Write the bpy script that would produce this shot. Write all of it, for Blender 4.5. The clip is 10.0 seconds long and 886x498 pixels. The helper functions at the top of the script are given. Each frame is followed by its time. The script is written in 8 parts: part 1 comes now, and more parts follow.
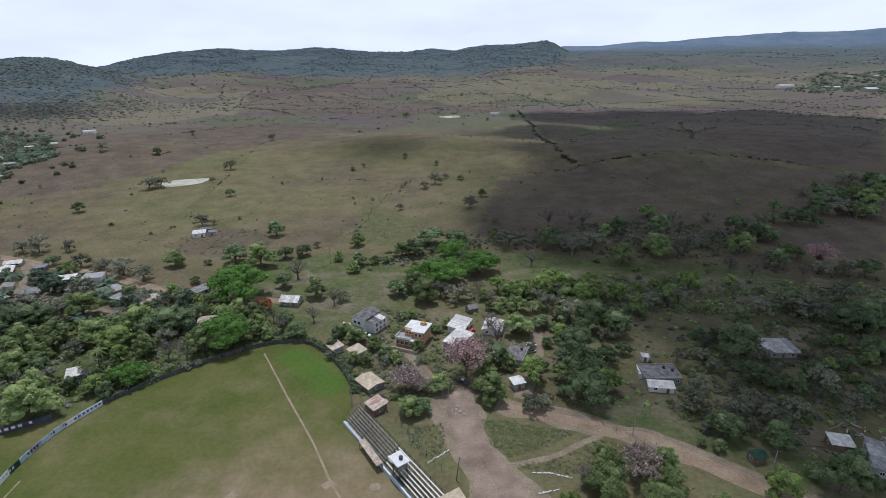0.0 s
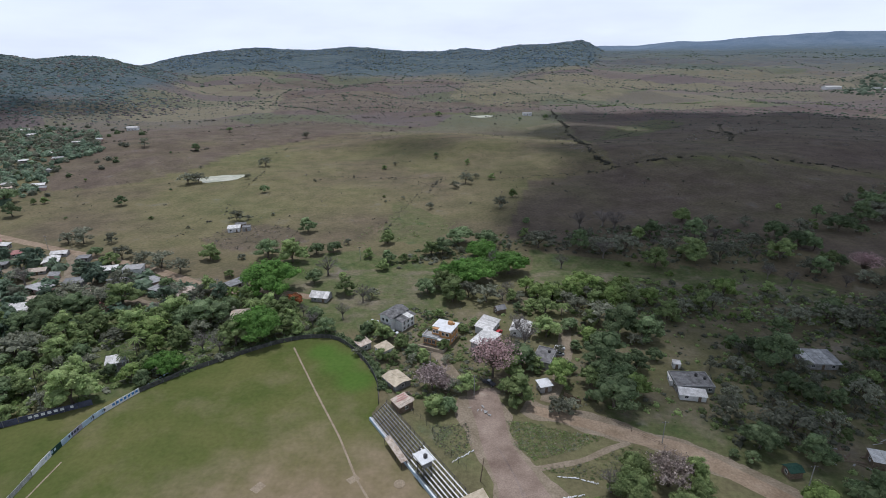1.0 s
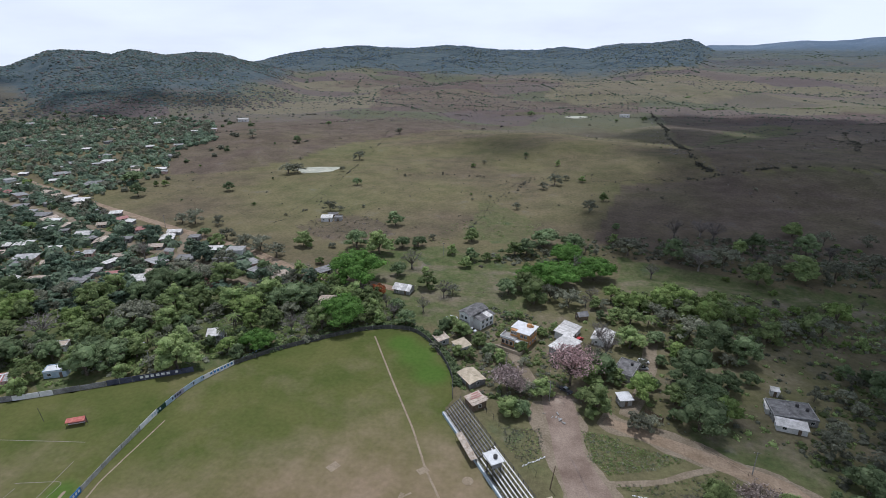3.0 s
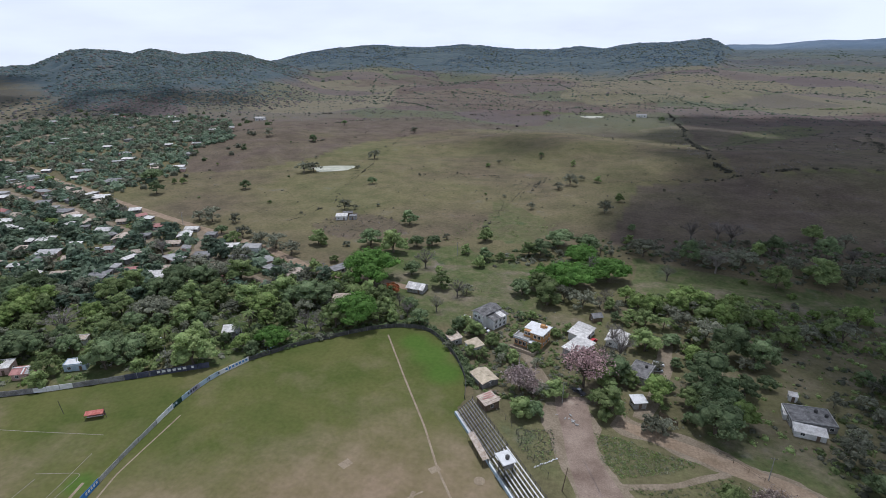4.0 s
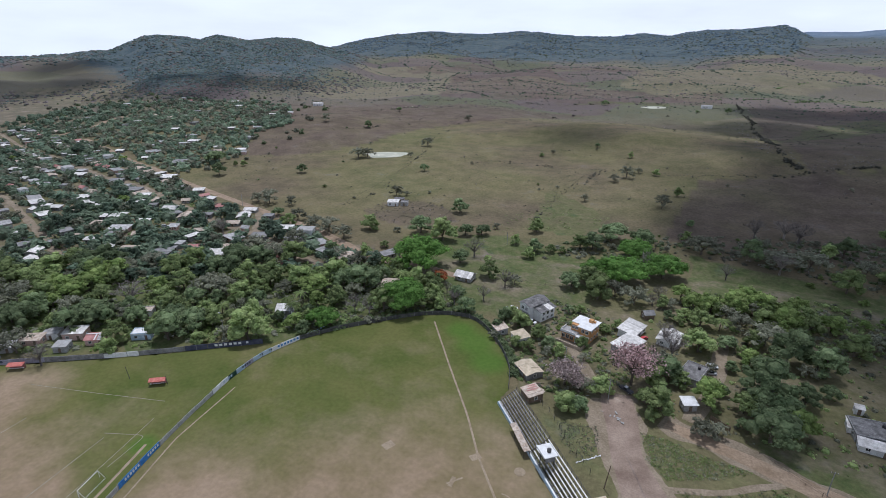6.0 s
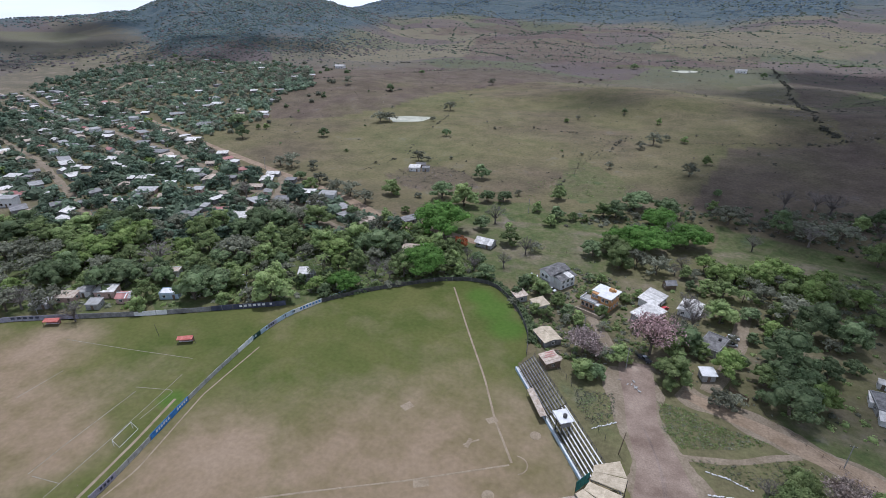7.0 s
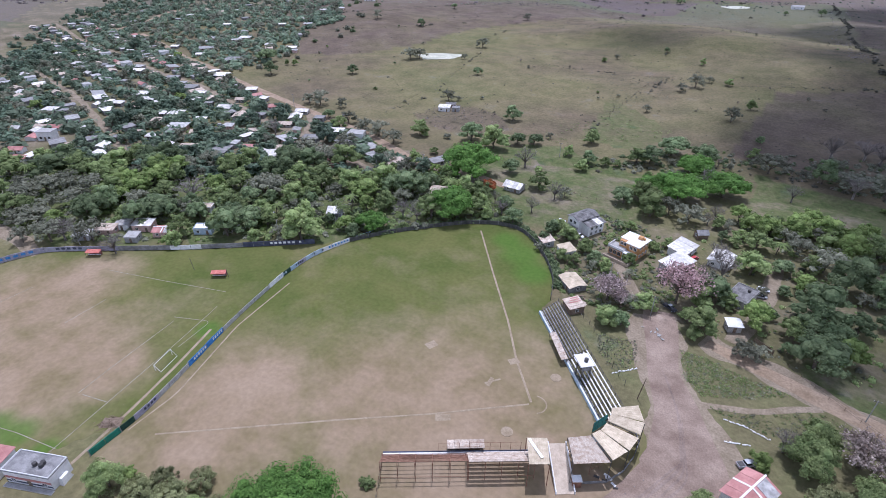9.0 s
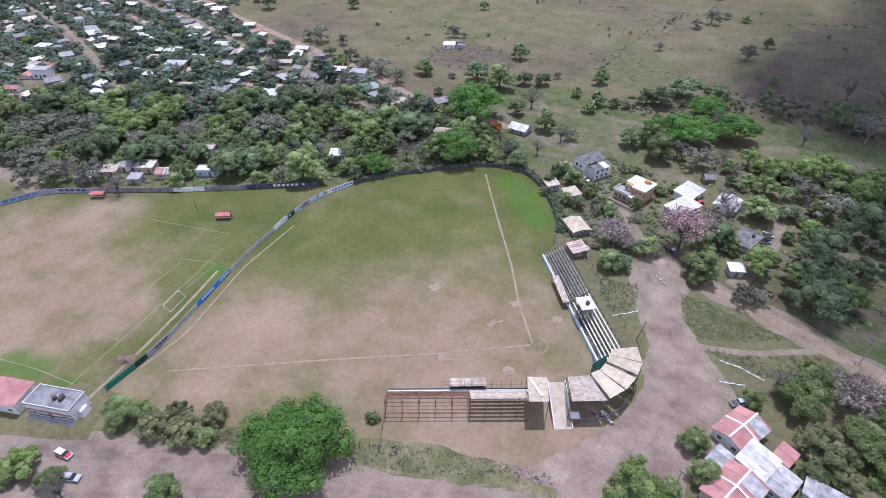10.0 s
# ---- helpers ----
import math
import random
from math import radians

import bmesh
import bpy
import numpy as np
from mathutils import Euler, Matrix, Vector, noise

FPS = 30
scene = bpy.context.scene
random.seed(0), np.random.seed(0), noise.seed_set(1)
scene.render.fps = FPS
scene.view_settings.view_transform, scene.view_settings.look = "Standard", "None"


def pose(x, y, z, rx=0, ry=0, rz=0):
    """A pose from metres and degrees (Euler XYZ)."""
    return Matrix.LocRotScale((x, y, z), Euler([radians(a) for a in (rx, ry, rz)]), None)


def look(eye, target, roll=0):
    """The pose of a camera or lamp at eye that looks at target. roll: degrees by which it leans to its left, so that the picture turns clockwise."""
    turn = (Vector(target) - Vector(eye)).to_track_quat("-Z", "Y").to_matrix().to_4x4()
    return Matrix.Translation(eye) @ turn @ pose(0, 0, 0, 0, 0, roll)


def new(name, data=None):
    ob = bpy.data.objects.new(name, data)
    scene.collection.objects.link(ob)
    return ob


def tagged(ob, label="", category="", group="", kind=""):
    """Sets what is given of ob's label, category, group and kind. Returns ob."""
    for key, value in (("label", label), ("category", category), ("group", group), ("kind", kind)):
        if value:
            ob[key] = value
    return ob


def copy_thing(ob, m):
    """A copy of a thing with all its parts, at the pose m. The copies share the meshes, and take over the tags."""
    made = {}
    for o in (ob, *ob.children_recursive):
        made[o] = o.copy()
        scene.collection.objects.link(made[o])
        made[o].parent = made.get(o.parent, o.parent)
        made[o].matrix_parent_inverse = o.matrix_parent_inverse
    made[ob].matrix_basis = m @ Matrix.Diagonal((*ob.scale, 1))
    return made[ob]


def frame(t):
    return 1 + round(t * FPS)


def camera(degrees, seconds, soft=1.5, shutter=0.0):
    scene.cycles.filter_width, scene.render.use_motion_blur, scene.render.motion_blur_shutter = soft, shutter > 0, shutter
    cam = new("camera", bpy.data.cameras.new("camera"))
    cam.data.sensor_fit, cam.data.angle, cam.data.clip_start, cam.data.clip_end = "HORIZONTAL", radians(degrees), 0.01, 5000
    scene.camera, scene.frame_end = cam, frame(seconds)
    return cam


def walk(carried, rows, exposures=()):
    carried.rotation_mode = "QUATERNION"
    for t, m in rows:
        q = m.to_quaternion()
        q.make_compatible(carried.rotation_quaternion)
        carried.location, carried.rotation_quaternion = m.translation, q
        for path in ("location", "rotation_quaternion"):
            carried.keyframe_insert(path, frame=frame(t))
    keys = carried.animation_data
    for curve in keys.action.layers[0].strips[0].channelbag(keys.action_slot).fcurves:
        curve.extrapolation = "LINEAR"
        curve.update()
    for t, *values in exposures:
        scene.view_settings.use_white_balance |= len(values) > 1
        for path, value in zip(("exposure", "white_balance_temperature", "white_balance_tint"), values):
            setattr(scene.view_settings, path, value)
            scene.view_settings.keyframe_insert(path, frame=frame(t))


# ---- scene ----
cam = camera(79.74, 10.0, soft=0.4)
PATH = [
    (0.0, pose(0, 0, 113, 69.40, 0.30, 0.00)),
    (0.5, pose(0, 0, 113, 69.40, 0.28, 1.45)),
    (1.0, pose(0, 0, 113, 69.37, 0.22, 3.39)),
    (1.5, pose(0, 0, 113, 69.34, 0.19, 6.39)),
    (2.0, pose(0, 0, 113, 69.30, 0.10, 10.22)),
    (2.5, pose(0, 0, 113, 69.27, -0.02, 12.16)),
    (4.0, pose(0, 0, 113, 69.17, -0.06, 14.71)),
    (4.5, pose(0, 0, 113, 69.14, -0.07, 16.01)),
    (5.0, pose(0, 0, 113, 69.08, -0.08, 17.49)),
    (5.5, pose(0, 0, 113, 68.96, -0.14, 19.10)),
    (7.0, pose(0, 0, 113, 64.26, -0.15, 22.88)),
    (7.5, pose(0, 0, 113, 62.66, -0.11, 24.18)),
    (8.0, pose(0, 0, 113, 61.08, -0.14, 25.03)),
    (8.5, pose(0, 0, 113, 59.58, -0.13, 25.70)),
    (9.0, pose(0, 0, 113, 58.07, -0.11, 26.18)),
    (9.5, pose(0, 0, 113, 56.10, -0.10, 26.51)),
    (10.0, pose(0, 0, 113, 51.96, -0.10, 26.68)),
]
walk(cam, PATH, exposures=[(0.0, -0.18, 5700, 13), (5.5, -0.14, 5650, 14), (7.5, 0.12, 5450, 17), (10.0, 0.52, 5320, 25)])

# ---- world and sun ----
SUN_EL, SUN_AZ = radians(74), radians(-14)   # azimuth measured from +y towards +x
world = bpy.data.worlds.new("sky")
scene.world = world
world.use_nodes = True
wn, wl = world.node_tree.nodes, world.node_tree.links
sky = wn.new("ShaderNodeTexSky")
sky.sky_type, sky.sun_disc = "NISHITA", False
sky.sun_elevation, sky.sun_rotation = SUN_EL, SUN_AZ
sky.air_density, sky.dust_density = 1.2, 3.0
w_tc = wn.new("ShaderNodeTexCoord")
w_map = wn.new("ShaderNodeMapping")
w_map.inputs["Scale"].default_value = (2.2, 2.2, 9.0)
w_noise = wn.new("ShaderNodeTexNoise")
w_noise.inputs["Scale"].default_value, w_noise.inputs["Detail"].default_value = 1.7, 6
w_ramp = wn.new("ShaderNodeValToRGB")
w_ramp.color_ramp.elements[0].position, w_ramp.color_ramp.elements[0].color = 0.3, (0.78, 0.78, 0.78, 1)
w_ramp.color_ramp.elements[1].position, w_ramp.color_ramp.elements[1].color = 0.62, (0.96, 0.96, 0.96, 1)
w_mix = wn.new("ShaderNodeMix")
w_mix.data_type = "RGBA"
w_sep = wn.new("ShaderNodeSeparateXYZ")
w_haze = wn.new("ShaderNodeValToRGB")     # cloud and haze: bright at the horizon, greyer overhead
for pos_, col_ in ((0.0, (10.6, 11.0, 11.5)), (0.12, (9.8, 10.2, 10.9)), (0.45, (4.6, 4.95, 5.5)), (1.0, (3.3, 3.65, 4.2))):
    el_ = w_haze.color_ramp.elements[0] if pos_ == 0.0 else w_haze.color_ramp.elements[-1] if pos_ == 1.0 else w_haze.color_ramp.elements.new(pos_)
    el_.position, el_.color = pos_, (*col_, 1)
wl.new(w_tc.outputs["Generated"], w_sep.inputs["Vector"])
wl.new(w_sep.outputs["Z"], w_haze.inputs["Fac"])
wl.new(w_haze.outputs["Color"], w_mix.inputs["B"])
wl.new(w_tc.outputs["Generated"], w_map.inputs["Vector"])
wl.new(w_map.outputs["Vector"], w_noise.inputs["Vector"])
wl.new(w_noise.outputs["Fac"], w_ramp.inputs["Fac"])
wl.new(w_ramp.outputs["Color"], w_mix.inputs["Factor"])
wl.new(sky.outputs["Color"], w_mix.inputs["A"])
wl.new(w_mix.outputs["Result"], wn["Background"].inputs["Color"])
wn["Background"].inputs["Strength"].default_value = 0.1
sun = new("sun", bpy.data.lights.new("sun", "SUN"))
sun.data.energy, sun.data.angle, sun.data.color = 2.6, radians(1.5), (1.0, 0.96, 0.91)
SUN_DIR = Vector((math.sin(SUN_AZ) * math.cos(SUN_EL), math.cos(SUN_AZ) * math.cos(SUN_EL), math.sin(SUN_EL)))
sun.matrix_world = look(SUN_DIR * 500, (0, 0, 0))

# ---- helpers of this scene ----
rng = np.random.default_rng(7)


class Geo:
    """Collects faces of one mesh."""

    def __init__(self):
        self.v, self.f = [], []

    def add(self, verts, faces):
        n = len(self.v)
        self.v += [tuple(p) for p in verts]
        self.f += [tuple(i + n for i in q) for q in faces]
        return self

    def box(self, c, s, rz=0.0, taper=1.0):
        cs, sn = math.cos(rz), math.sin(rz)
        out = []
        for k, sz in ((1.0, -0.5), (taper, 0.5)):
            for sx, sy in ((-0.5, -0.5), (0.5, -0.5), (0.5, 0.5), (-0.5, 0.5)):
                x, y = sx * s[0] * k, sy * s[1] * k
                out.append((c[0] + x * cs - y * sn, c[1] + x * sn + y * cs, c[2] + sz * s[2]))
        return self.add(out, [(3, 2, 1, 0), (4, 5, 6, 7), (0, 1, 5, 4), (1, 2, 6, 5), (2, 3, 7, 6), (3, 0, 4, 7)])

    def slab(self, pts, thick):
        """A plate with its top through pts, thick metres deep."""
        n = len(pts)
        low = [(p[0], p[1], p[2] - thick) for p in pts]
        return self.add(list(pts) + low, [tuple(range(n)), tuple(range(2 * n - 1, n - 1, -1))]
                        + [(i, n + i, n + (i + 1) % n, (i + 1) % n) for i in range(n)])

    def cyl(self, p0, p1, r0, r1=None, n=6):
        r1 = r0 if r1 is None else r1
        a, b = Vector(p0), Vector(p1)
        d = (b - a).normalized()
        u = d.orthogonal().normalized()
        w = d.cross(u)
        ring = [u * math.cos(t * 2 * math.pi / n) + w * math.sin(t * 2 * math.pi / n) for t in range(n)]
        return self.add([a + q * r0 for q in ring] + [b + q * r1 for q in ring],
                        [(i, (i + 1) % n, n + (i + 1) % n, n + i) for i in range(n)]
                        + [tuple(range(n - 1, -1, -1)), tuple(range(n, 2 * n))])

    def beam(self, p0, p1, w, h):
        """A rectangular bar from p0 to p1, w wide and h deep."""
        a, b = Vector(p0), Vector(p1)
        d = (b - a).normalized()
        u = d.cross(Vector((0, 0, 1)))
        u = (u if u.length > 1e-3 else Vector((1, 0, 0))).normalized() * w / 2
        k = d.cross(u).normalized() * h / 2
        q = [-u - k, u - k, u + k, -u + k]
        return self.add([a + o for o in q] + [b + o for o in q],
                        [(3, 2, 1, 0), (4, 5, 6, 7), (0, 1, 5, 4), (1, 2, 6, 5), (2, 3, 7, 6), (3, 0, 4, 7)])

    def mesh(self, name):
        me = bpy.data.meshes.new(name)
        me.from_pydata(self.v, [], self.f)
        me.update()
        return me


def part(name, geo, mat, parent=None, label="", smooth=False):
    """Links geo as one mesh object under a thing or part."""
    me = geo.mesh(name) if isinstance(geo, Geo) else geo
    if not me.materials:
        me.materials.append(mat)
    if smooth:
        me.polygons.foreach_set("use_smooth", [True] * len(me.polygons))
    ob = new(name, me)
    ob.parent = parent
    return tagged(ob, label)


def thing(name, x, y, z, rz, label, category, group=""):
    e = new(name)
    e.empty_display_size = 0.5
    e.matrix_basis = pose(x, y, z, 0, 0, rz)
    return tagged(e, label, category, group)


def step(a, b, t):
    t = np.clip((t - a) / (b - a), 0, 1)
    return t * t * (3 - 2 * t)


# ---- the lie of the land ----
RIDGE = [(-74.9, -2.25), (-57.5, -1.86), (-54.5, -1.70), (-53.0, -1.52), (-51.2, -1.51), (-50.2, -1.26), (-49.1, -0.83), (-48.3, -0.56), (-47.0, -0.34), (-44.9, -0.35), (-43.5, -0.58),
         (-42.1, -0.21), (-41.0, -0.40), (-39.6, -0.65), (-36.7, -0.41), (-35.2, -0.51), (-33.5, -0.82), (-32.5, -1.36), (-31.1, -1.14), (-29.5, -0.81), (-25.0, -0.01), (-21.6, 0.25), (-16.5, -0.1), (-12.5, 0.17), (-7.0, -0.13), (-3.7, -0.17), (-1.1, 0.09), (1.4, -0.16), (4.3, 0.39),
         (7.1, 0.45), (10.3, 0.84), (11.6, 0.36), (14.8, 0.25), (17.4, 0.48), (22.4, 0.68), (27.0, 1.19), (31.3, 1.34), (35.2, 1.39), (37.6, 1.58), (60.0, 1.04)]
R_AZ, R_EL = np.array([r[0] for r in RIDGE]), np.array([r[1] for r in RIDGE])
PONDS = [(-238.1, 476.7, 20, 13, 0.6), (13.1, 984.3, 20, 14, -0.5)]     # middle, half axes, height


def rolling(x, y):
    return (8.0 * np.sin(x / 165 + 1.3) * np.sin(y / 190 + 0.6) + 4.5 * np.sin(x / 71 + y / 120 + 2.0) * np.cos(y / 97)
            + 1.8 * np.sin(x / 31 - y / 43) * np.sin(y / 37 + 1.0))


def swell(x, y):
    """Rolling ground, fading in with distance from the village."""
    r = np.hypot(x, y)
    return rolling(x, y) * step(260, 620, r + 0.25 * x) * (1 - 0.5 * step(1200, 2500, r))


def lattice(i, j):
    """A random number for each grid point."""
    v = np.sin(i * 127.1 + j * 311.7) * 43758.5453
    return v - np.floor(v)


def fbm(x, y, size, octaves=4):
    """Soft lumpy noise between about -1 and 1."""
    x, y = np.asarray(x, float) / size, np.asarray(y, float) / size
    out, amp, tot = 0.0, 1.0, 0.0
    for k in range(octaves):
        i, j = np.floor(x), np.floor(y)
        u, v = x - i, y - j
        u, v = u * u * (3 - 2 * u), v * v * (3 - 2 * v)
        n = (lattice(i, j) * (1 - u) + lattice(i + 1, j) * u) * (1 - v) + (lattice(i, j + 1) * (1 - u) + lattice(i + 1, j + 1) * u) * v
        out, tot, amp = out + amp * (2 * n - 1), tot + amp, amp * 0.5
        x, y = x * 2.03 + 17.3, y * 2.03 - 9.1
    return out / tot * 1.6


def relief(x, y):
    """Low swells of the far plain."""
    r = np.hypot(x, y)
    return (20 * fbm(x + 50, y + 777, 360, 4) + 8) * step(1060, 1600, r) * (1 - step(3300, 3900, r))


def ridges(x, y):
    """The hills on the horizon, with long lumpy slopes on this side."""
    r, az = np.hypot(x, y), np.degrees(np.arctan2(x, y))
    el = np.radians(np.interp(az, R_AZ, R_EL) + 0.06 * fbm(az, 0 * az, 1.3, 3))
    lump, fold = fbm(x, y, 420, 5), fbm(x + 900, y - 300, 170, 3)
    z = 0.0
    for a0, a1, rad, back, front, rough, wide in ((-90, -19, 1900, 300, 600, 1.0, 3.0), (-33, 12.2, 3900, 400, 1150, 1.0, 1.2), (11.2, 90, 4750, 150, 330, 0.3, 1.2)):
        near = a0 == -90
        e = np.where(az < -33, el, np.radians(-1.05 - 0.24 * np.maximum(az + 33, 0))) if near else el
        side = step(a0 - 1.2, a0 + 1.2, az) * (1 - step(a1 - wide, a1 + wide, az))
        cx, cy = rad * np.sin(np.radians(az)), rad * np.cos(np.radians(az))
        foot = rise(cx, cy) + (swell(cx, cy) + relief(cx, cy) if near else 0)
        top = np.maximum(113 + rad * np.tan(e) - foot, 0)
        d = r - rad
        f = np.where(d > 0, np.exp(-(d / back) ** 2), np.exp(-(np.abs(d) / front) ** 1.35))
        h = top * f * (1 + rough * (1 - f) * (0.55 * lump + 0.3 * fold))
        z = np.maximum(z, side * h)
    return z * step(820, 1250, r)


def rise(x, y):
    """The plain climbs slowly towards the far side."""
    r, az = np.hypot(x, y), np.degrees(np.arctan2(x, y))
    return 100 * step(1200, 4700, r) * step(2, 14, az) - 62 * step(2300, 4700, r) * step(40, 52, -az)


def land(x, y):
    """Height of the ground at x, y (numbers or arrays)."""
    x, y = np.asarray(x, float), np.asarray(y, float)
    z = swell(x, y)
    z = z + 22 * np.exp(-(((x - 260) / 190) ** 2 + ((y - 560) / 150) ** 2))
    z = z + 15 * np.exp(-(((x + 60) / 160) ** 2 + ((y - 660) / 110) ** 2))
    z = z - 1.6 * np.exp(-((y - 276 + 0.0011 * (x - 40) ** 2) / 7) ** 2) * step(-190, -120, x)
    z = z + relief(x, y)
    z = z + ridges(x, y) + rise(x, y)
    for px, py, a, b, pz in PONDS:
        k = np.exp(-((((x - px) / (a * 1.6)) ** 2 + ((y - py) / (b * 2.2)) ** 2) ** 2))
        z = z * (1 - k) + (pz - 0.6) * k
    return z


def inside(poly, x, y):
    hit = np.zeros(np.shape(x), bool)
    for (x0, y0), (x1, y1) in zip(poly, poly[1:] + poly[:1]):
        cross = ((y0 > y) != (y1 > y)) & (x < (x1 - x0) * (y - y0) / (y1 - y0 + 1e-12) + x0)
        hit ^= cross
    return hit


# ---- materials ----
def material(name, c1, c2, scale=0.4, fine=4.0, rough=0.9, bump=0.3, metal=0.0, rand=0.0, island=0.0, spec=0.25, grain=0.35, c3=None, thin=0.0):
    """Two colours mixed by a broad noise, shaded by a fine one; rand and island vary the value by object and by piece."""
    m = bpy.data.materials.new(name)
    m.use_nodes = True
    n, l = m.node_tree.nodes, m.node_tree.links
    bsdf = n["Principled BSDF"]
    pos = n.new("ShaderNodeNewGeometry")
    big = n.new("ShaderNodeTexNoise")
    big.inputs["Scale"].default_value, big.inputs["Detail"].default_value, big.inputs["Roughness"].default_value = scale, 5, 0.62
    small = n.new("ShaderNodeTexNoise")
    small.inputs["Scale"].default_value, small.inputs["Detail"].default_value = fine, 3
    ramp = n.new("ShaderNodeValToRGB")
    ramp.color_ramp.elements[0].position, ramp.color_ramp.elements[0].color = 0.36, (*c1, 1)
    ramp.color_ramp.elements[1].position, ramp.color_ramp.elements[1].color = 0.64, (*c2, 1)
    if c3:
        e = ramp.color_ramp.elements.new(0.74)
        e.color = (*c3, 1)
    l.new(pos.outputs["Position"], big.inputs["Vector"])
    l.new(pos.outputs["Position"], small.inputs["Vector"])
    l.new(big.outputs["Fac"], ramp.inputs["Fac"])
    val = n.new("ShaderNodeMapRange")
    val.inputs["From Min"].default_value, val.inputs["From Max"].default_value = 0.25, 0.75
    val.inputs["To Min"].default_value, val.inputs["To Max"].default_value = 1 - grain, 1 + grain
    l.new(small.outputs["Fac"], val.inputs["Value"])
    out = val.outputs["Result"]
    for amount, node, sock in ((rand, "ShaderNodeObjectInfo", "Random"), (island, "ShaderNodeNewGeometry", "Random Per Island")):
        if amount:
            src = n.new(node)
            mr = n.new("ShaderNodeMapRange")
            mr.inputs["To Min"].default_value, mr.inputs["To Max"].default_value = 1 - amount, 1 + amount
            l.new(src.outputs[sock], mr.inputs["Value"])
            mul = n.new("ShaderNodeMath")
            mul.operation = "MULTIPLY"
            l.new(out, mul.inputs[0])
            l.new(mr.outputs["Result"], mul.inputs[1])
            out = mul.outputs["Value"]
    hsv = n.new("ShaderNodeHueSaturation")
    l.new(ramp.outputs["Color"], hsv.inputs["Color"])
    l.new(out, hsv.inputs["Value"])
    l.new(hsv.outputs["Color"], bsdf.inputs["Base Color"])
    bsdf.inputs["Roughness"].default_value, bsdf.inputs["Metallic"].default_value = rough, metal
    bsdf.inputs["Specular IOR Level"].default_value = spec
    if bump:
        b = n.new("ShaderNodeBump")
        b.inputs["Strength"].default_value, b.inputs["Distance"].default_value = bump, 0.15
        l.new(small.outputs["Fac"], b.inputs["Height"])
        l.new(b.outputs["Normal"], bsdf.inputs["Normal"])
    if thin:
        tr = n.new("ShaderNodeBsdfTranslucent")
        mix = n.new("ShaderNodeMixShader")
        mix.inputs["Fac"].default_value = thin
        l.new(hsv.outputs["Color"], tr.inputs["Color"])
        l.new(bsdf.outputs["BSDF"], mix.inputs[1])
        l.new(tr.outputs["BSDF"], mix.inputs[2])
        l.new(mix.outputs["Shader"], n["Material Output"].inputs["Surface"])
    return m


def foliage(name, c1, c2, rand=0.25):
    return material(name, c1, c2, scale=0.35, fine=1.6, rough=0.75, bump=0, rand=rand, island=0.30, spec=0.2, grain=0.30, thin=0.38)


M_DARK = foliage("mango_leaf", (0.110, 0.156, 0.070), (0.204, 0.252, 0.120), 0.35)
M_GREEN = foliage("green_leaf", (0.160, 0.218, 0.078), (0.290, 0.346, 0.136), 0.35)
M_BRIGHT = foliage("rain_tree_leaf", (0.092, 0.190, 0.036), (0.160, 0.280, 0.062), 0.15)
M_LIME = foliage("lime_leaf", (0.165, 0.240, 0.066), (0.262, 0.325, 0.105), 0.2)
M_OLIVE = foliage("dry_leaf", (0.170, 0.180, 0.122), (0.265, 0.265, 0.188), 0.35)
M_GREY = foliage("bare_twig", (0.20, 0.178, 0.160), (0.31, 0.275, 0.245), 0.25)
M_PINK = foliage("pink_blossom", (0.42, 0.28, 0.27), (0.58, 0.42, 0.40), 0.12)
M_PALE = foliage("pale_blossom", (0.36, 0.285, 0.265), (0.56, 0.46, 0.425), 0.1)
M_RED = foliage("flame_blossom", (0.20, 0.11, 0.04), (0.48, 0.12, 0.05), 0.1)
M_BARK = material("bark", (0.10, 0.08, 0.06), (0.17, 0.14, 0.11), 2, 9, bump=0.5)
M_WHITE = material("white_paint", (0.66, 0.65, 0.62), (0.80, 0.79, 0.77), 0.6, 5, rough=0.7, grain=0.12)
M_CEMENT = material("bare_cement", (0.30, 0.29, 0.27), (0.42, 0.41, 0.39), 0.7, 6, grain=0.25)
M_DARKCEM = material("stained_cement", (0.16, 0.155, 0.15), (0.30, 0.29, 0.28), 0.5, 5, grain=0.3)
M_TIN = material("zinc_sheet", (0.235, 0.225, 0.21), (0.465, 0.45, 0.425), 0.6, 7, rough=0.5, grain=0.2, rand=0.3)
M_WHITETIN = material("white_roof_sheet", (0.46, 0.43, 0.385), (0.745, 0.715, 0.665), 0.6, 4, rough=0.6, grain=0.2, rand=0.2)
M_RUST = material("rusted_sheet", (0.36, 0.27, 0.20), (0.57, 0.49, 0.40), 0.9, 5, rough=0.75, c3=(0.27, 0.14, 0.085), rand=0.15)
M_FIBRE = material("fibre_cement_sheet", (0.42, 0.345, 0.238), (0.60, 0.505, 0.365), 0.7, 7, rough=0.85, grain=0.16, rand=0.1)
M_REDROOF = material("red_painted_roof", (0.36, 0.155, 0.135), (0.50, 0.25, 0.22), 0.35, 5, rough=0.6, grain=0.15, rand=0.1)
M_ORANGE = material("orange_render", (0.46, 0.24, 0.09), (0.56, 0.31, 0.14), 0.6, 6, rough=0.8, grain=0.12)
M_PINKWALL = material("faded_pink_render", (0.50, 0.33, 0.28), (0.60, 0.43, 0.37), 0.6, 6, rough=0.85)
M_GLASS = material("dark_window_glass", (0.015, 0.017, 0.02), (0.03, 0.035, 0.04), 1, 5, rough=0.12, bump=0, spec=0.6)
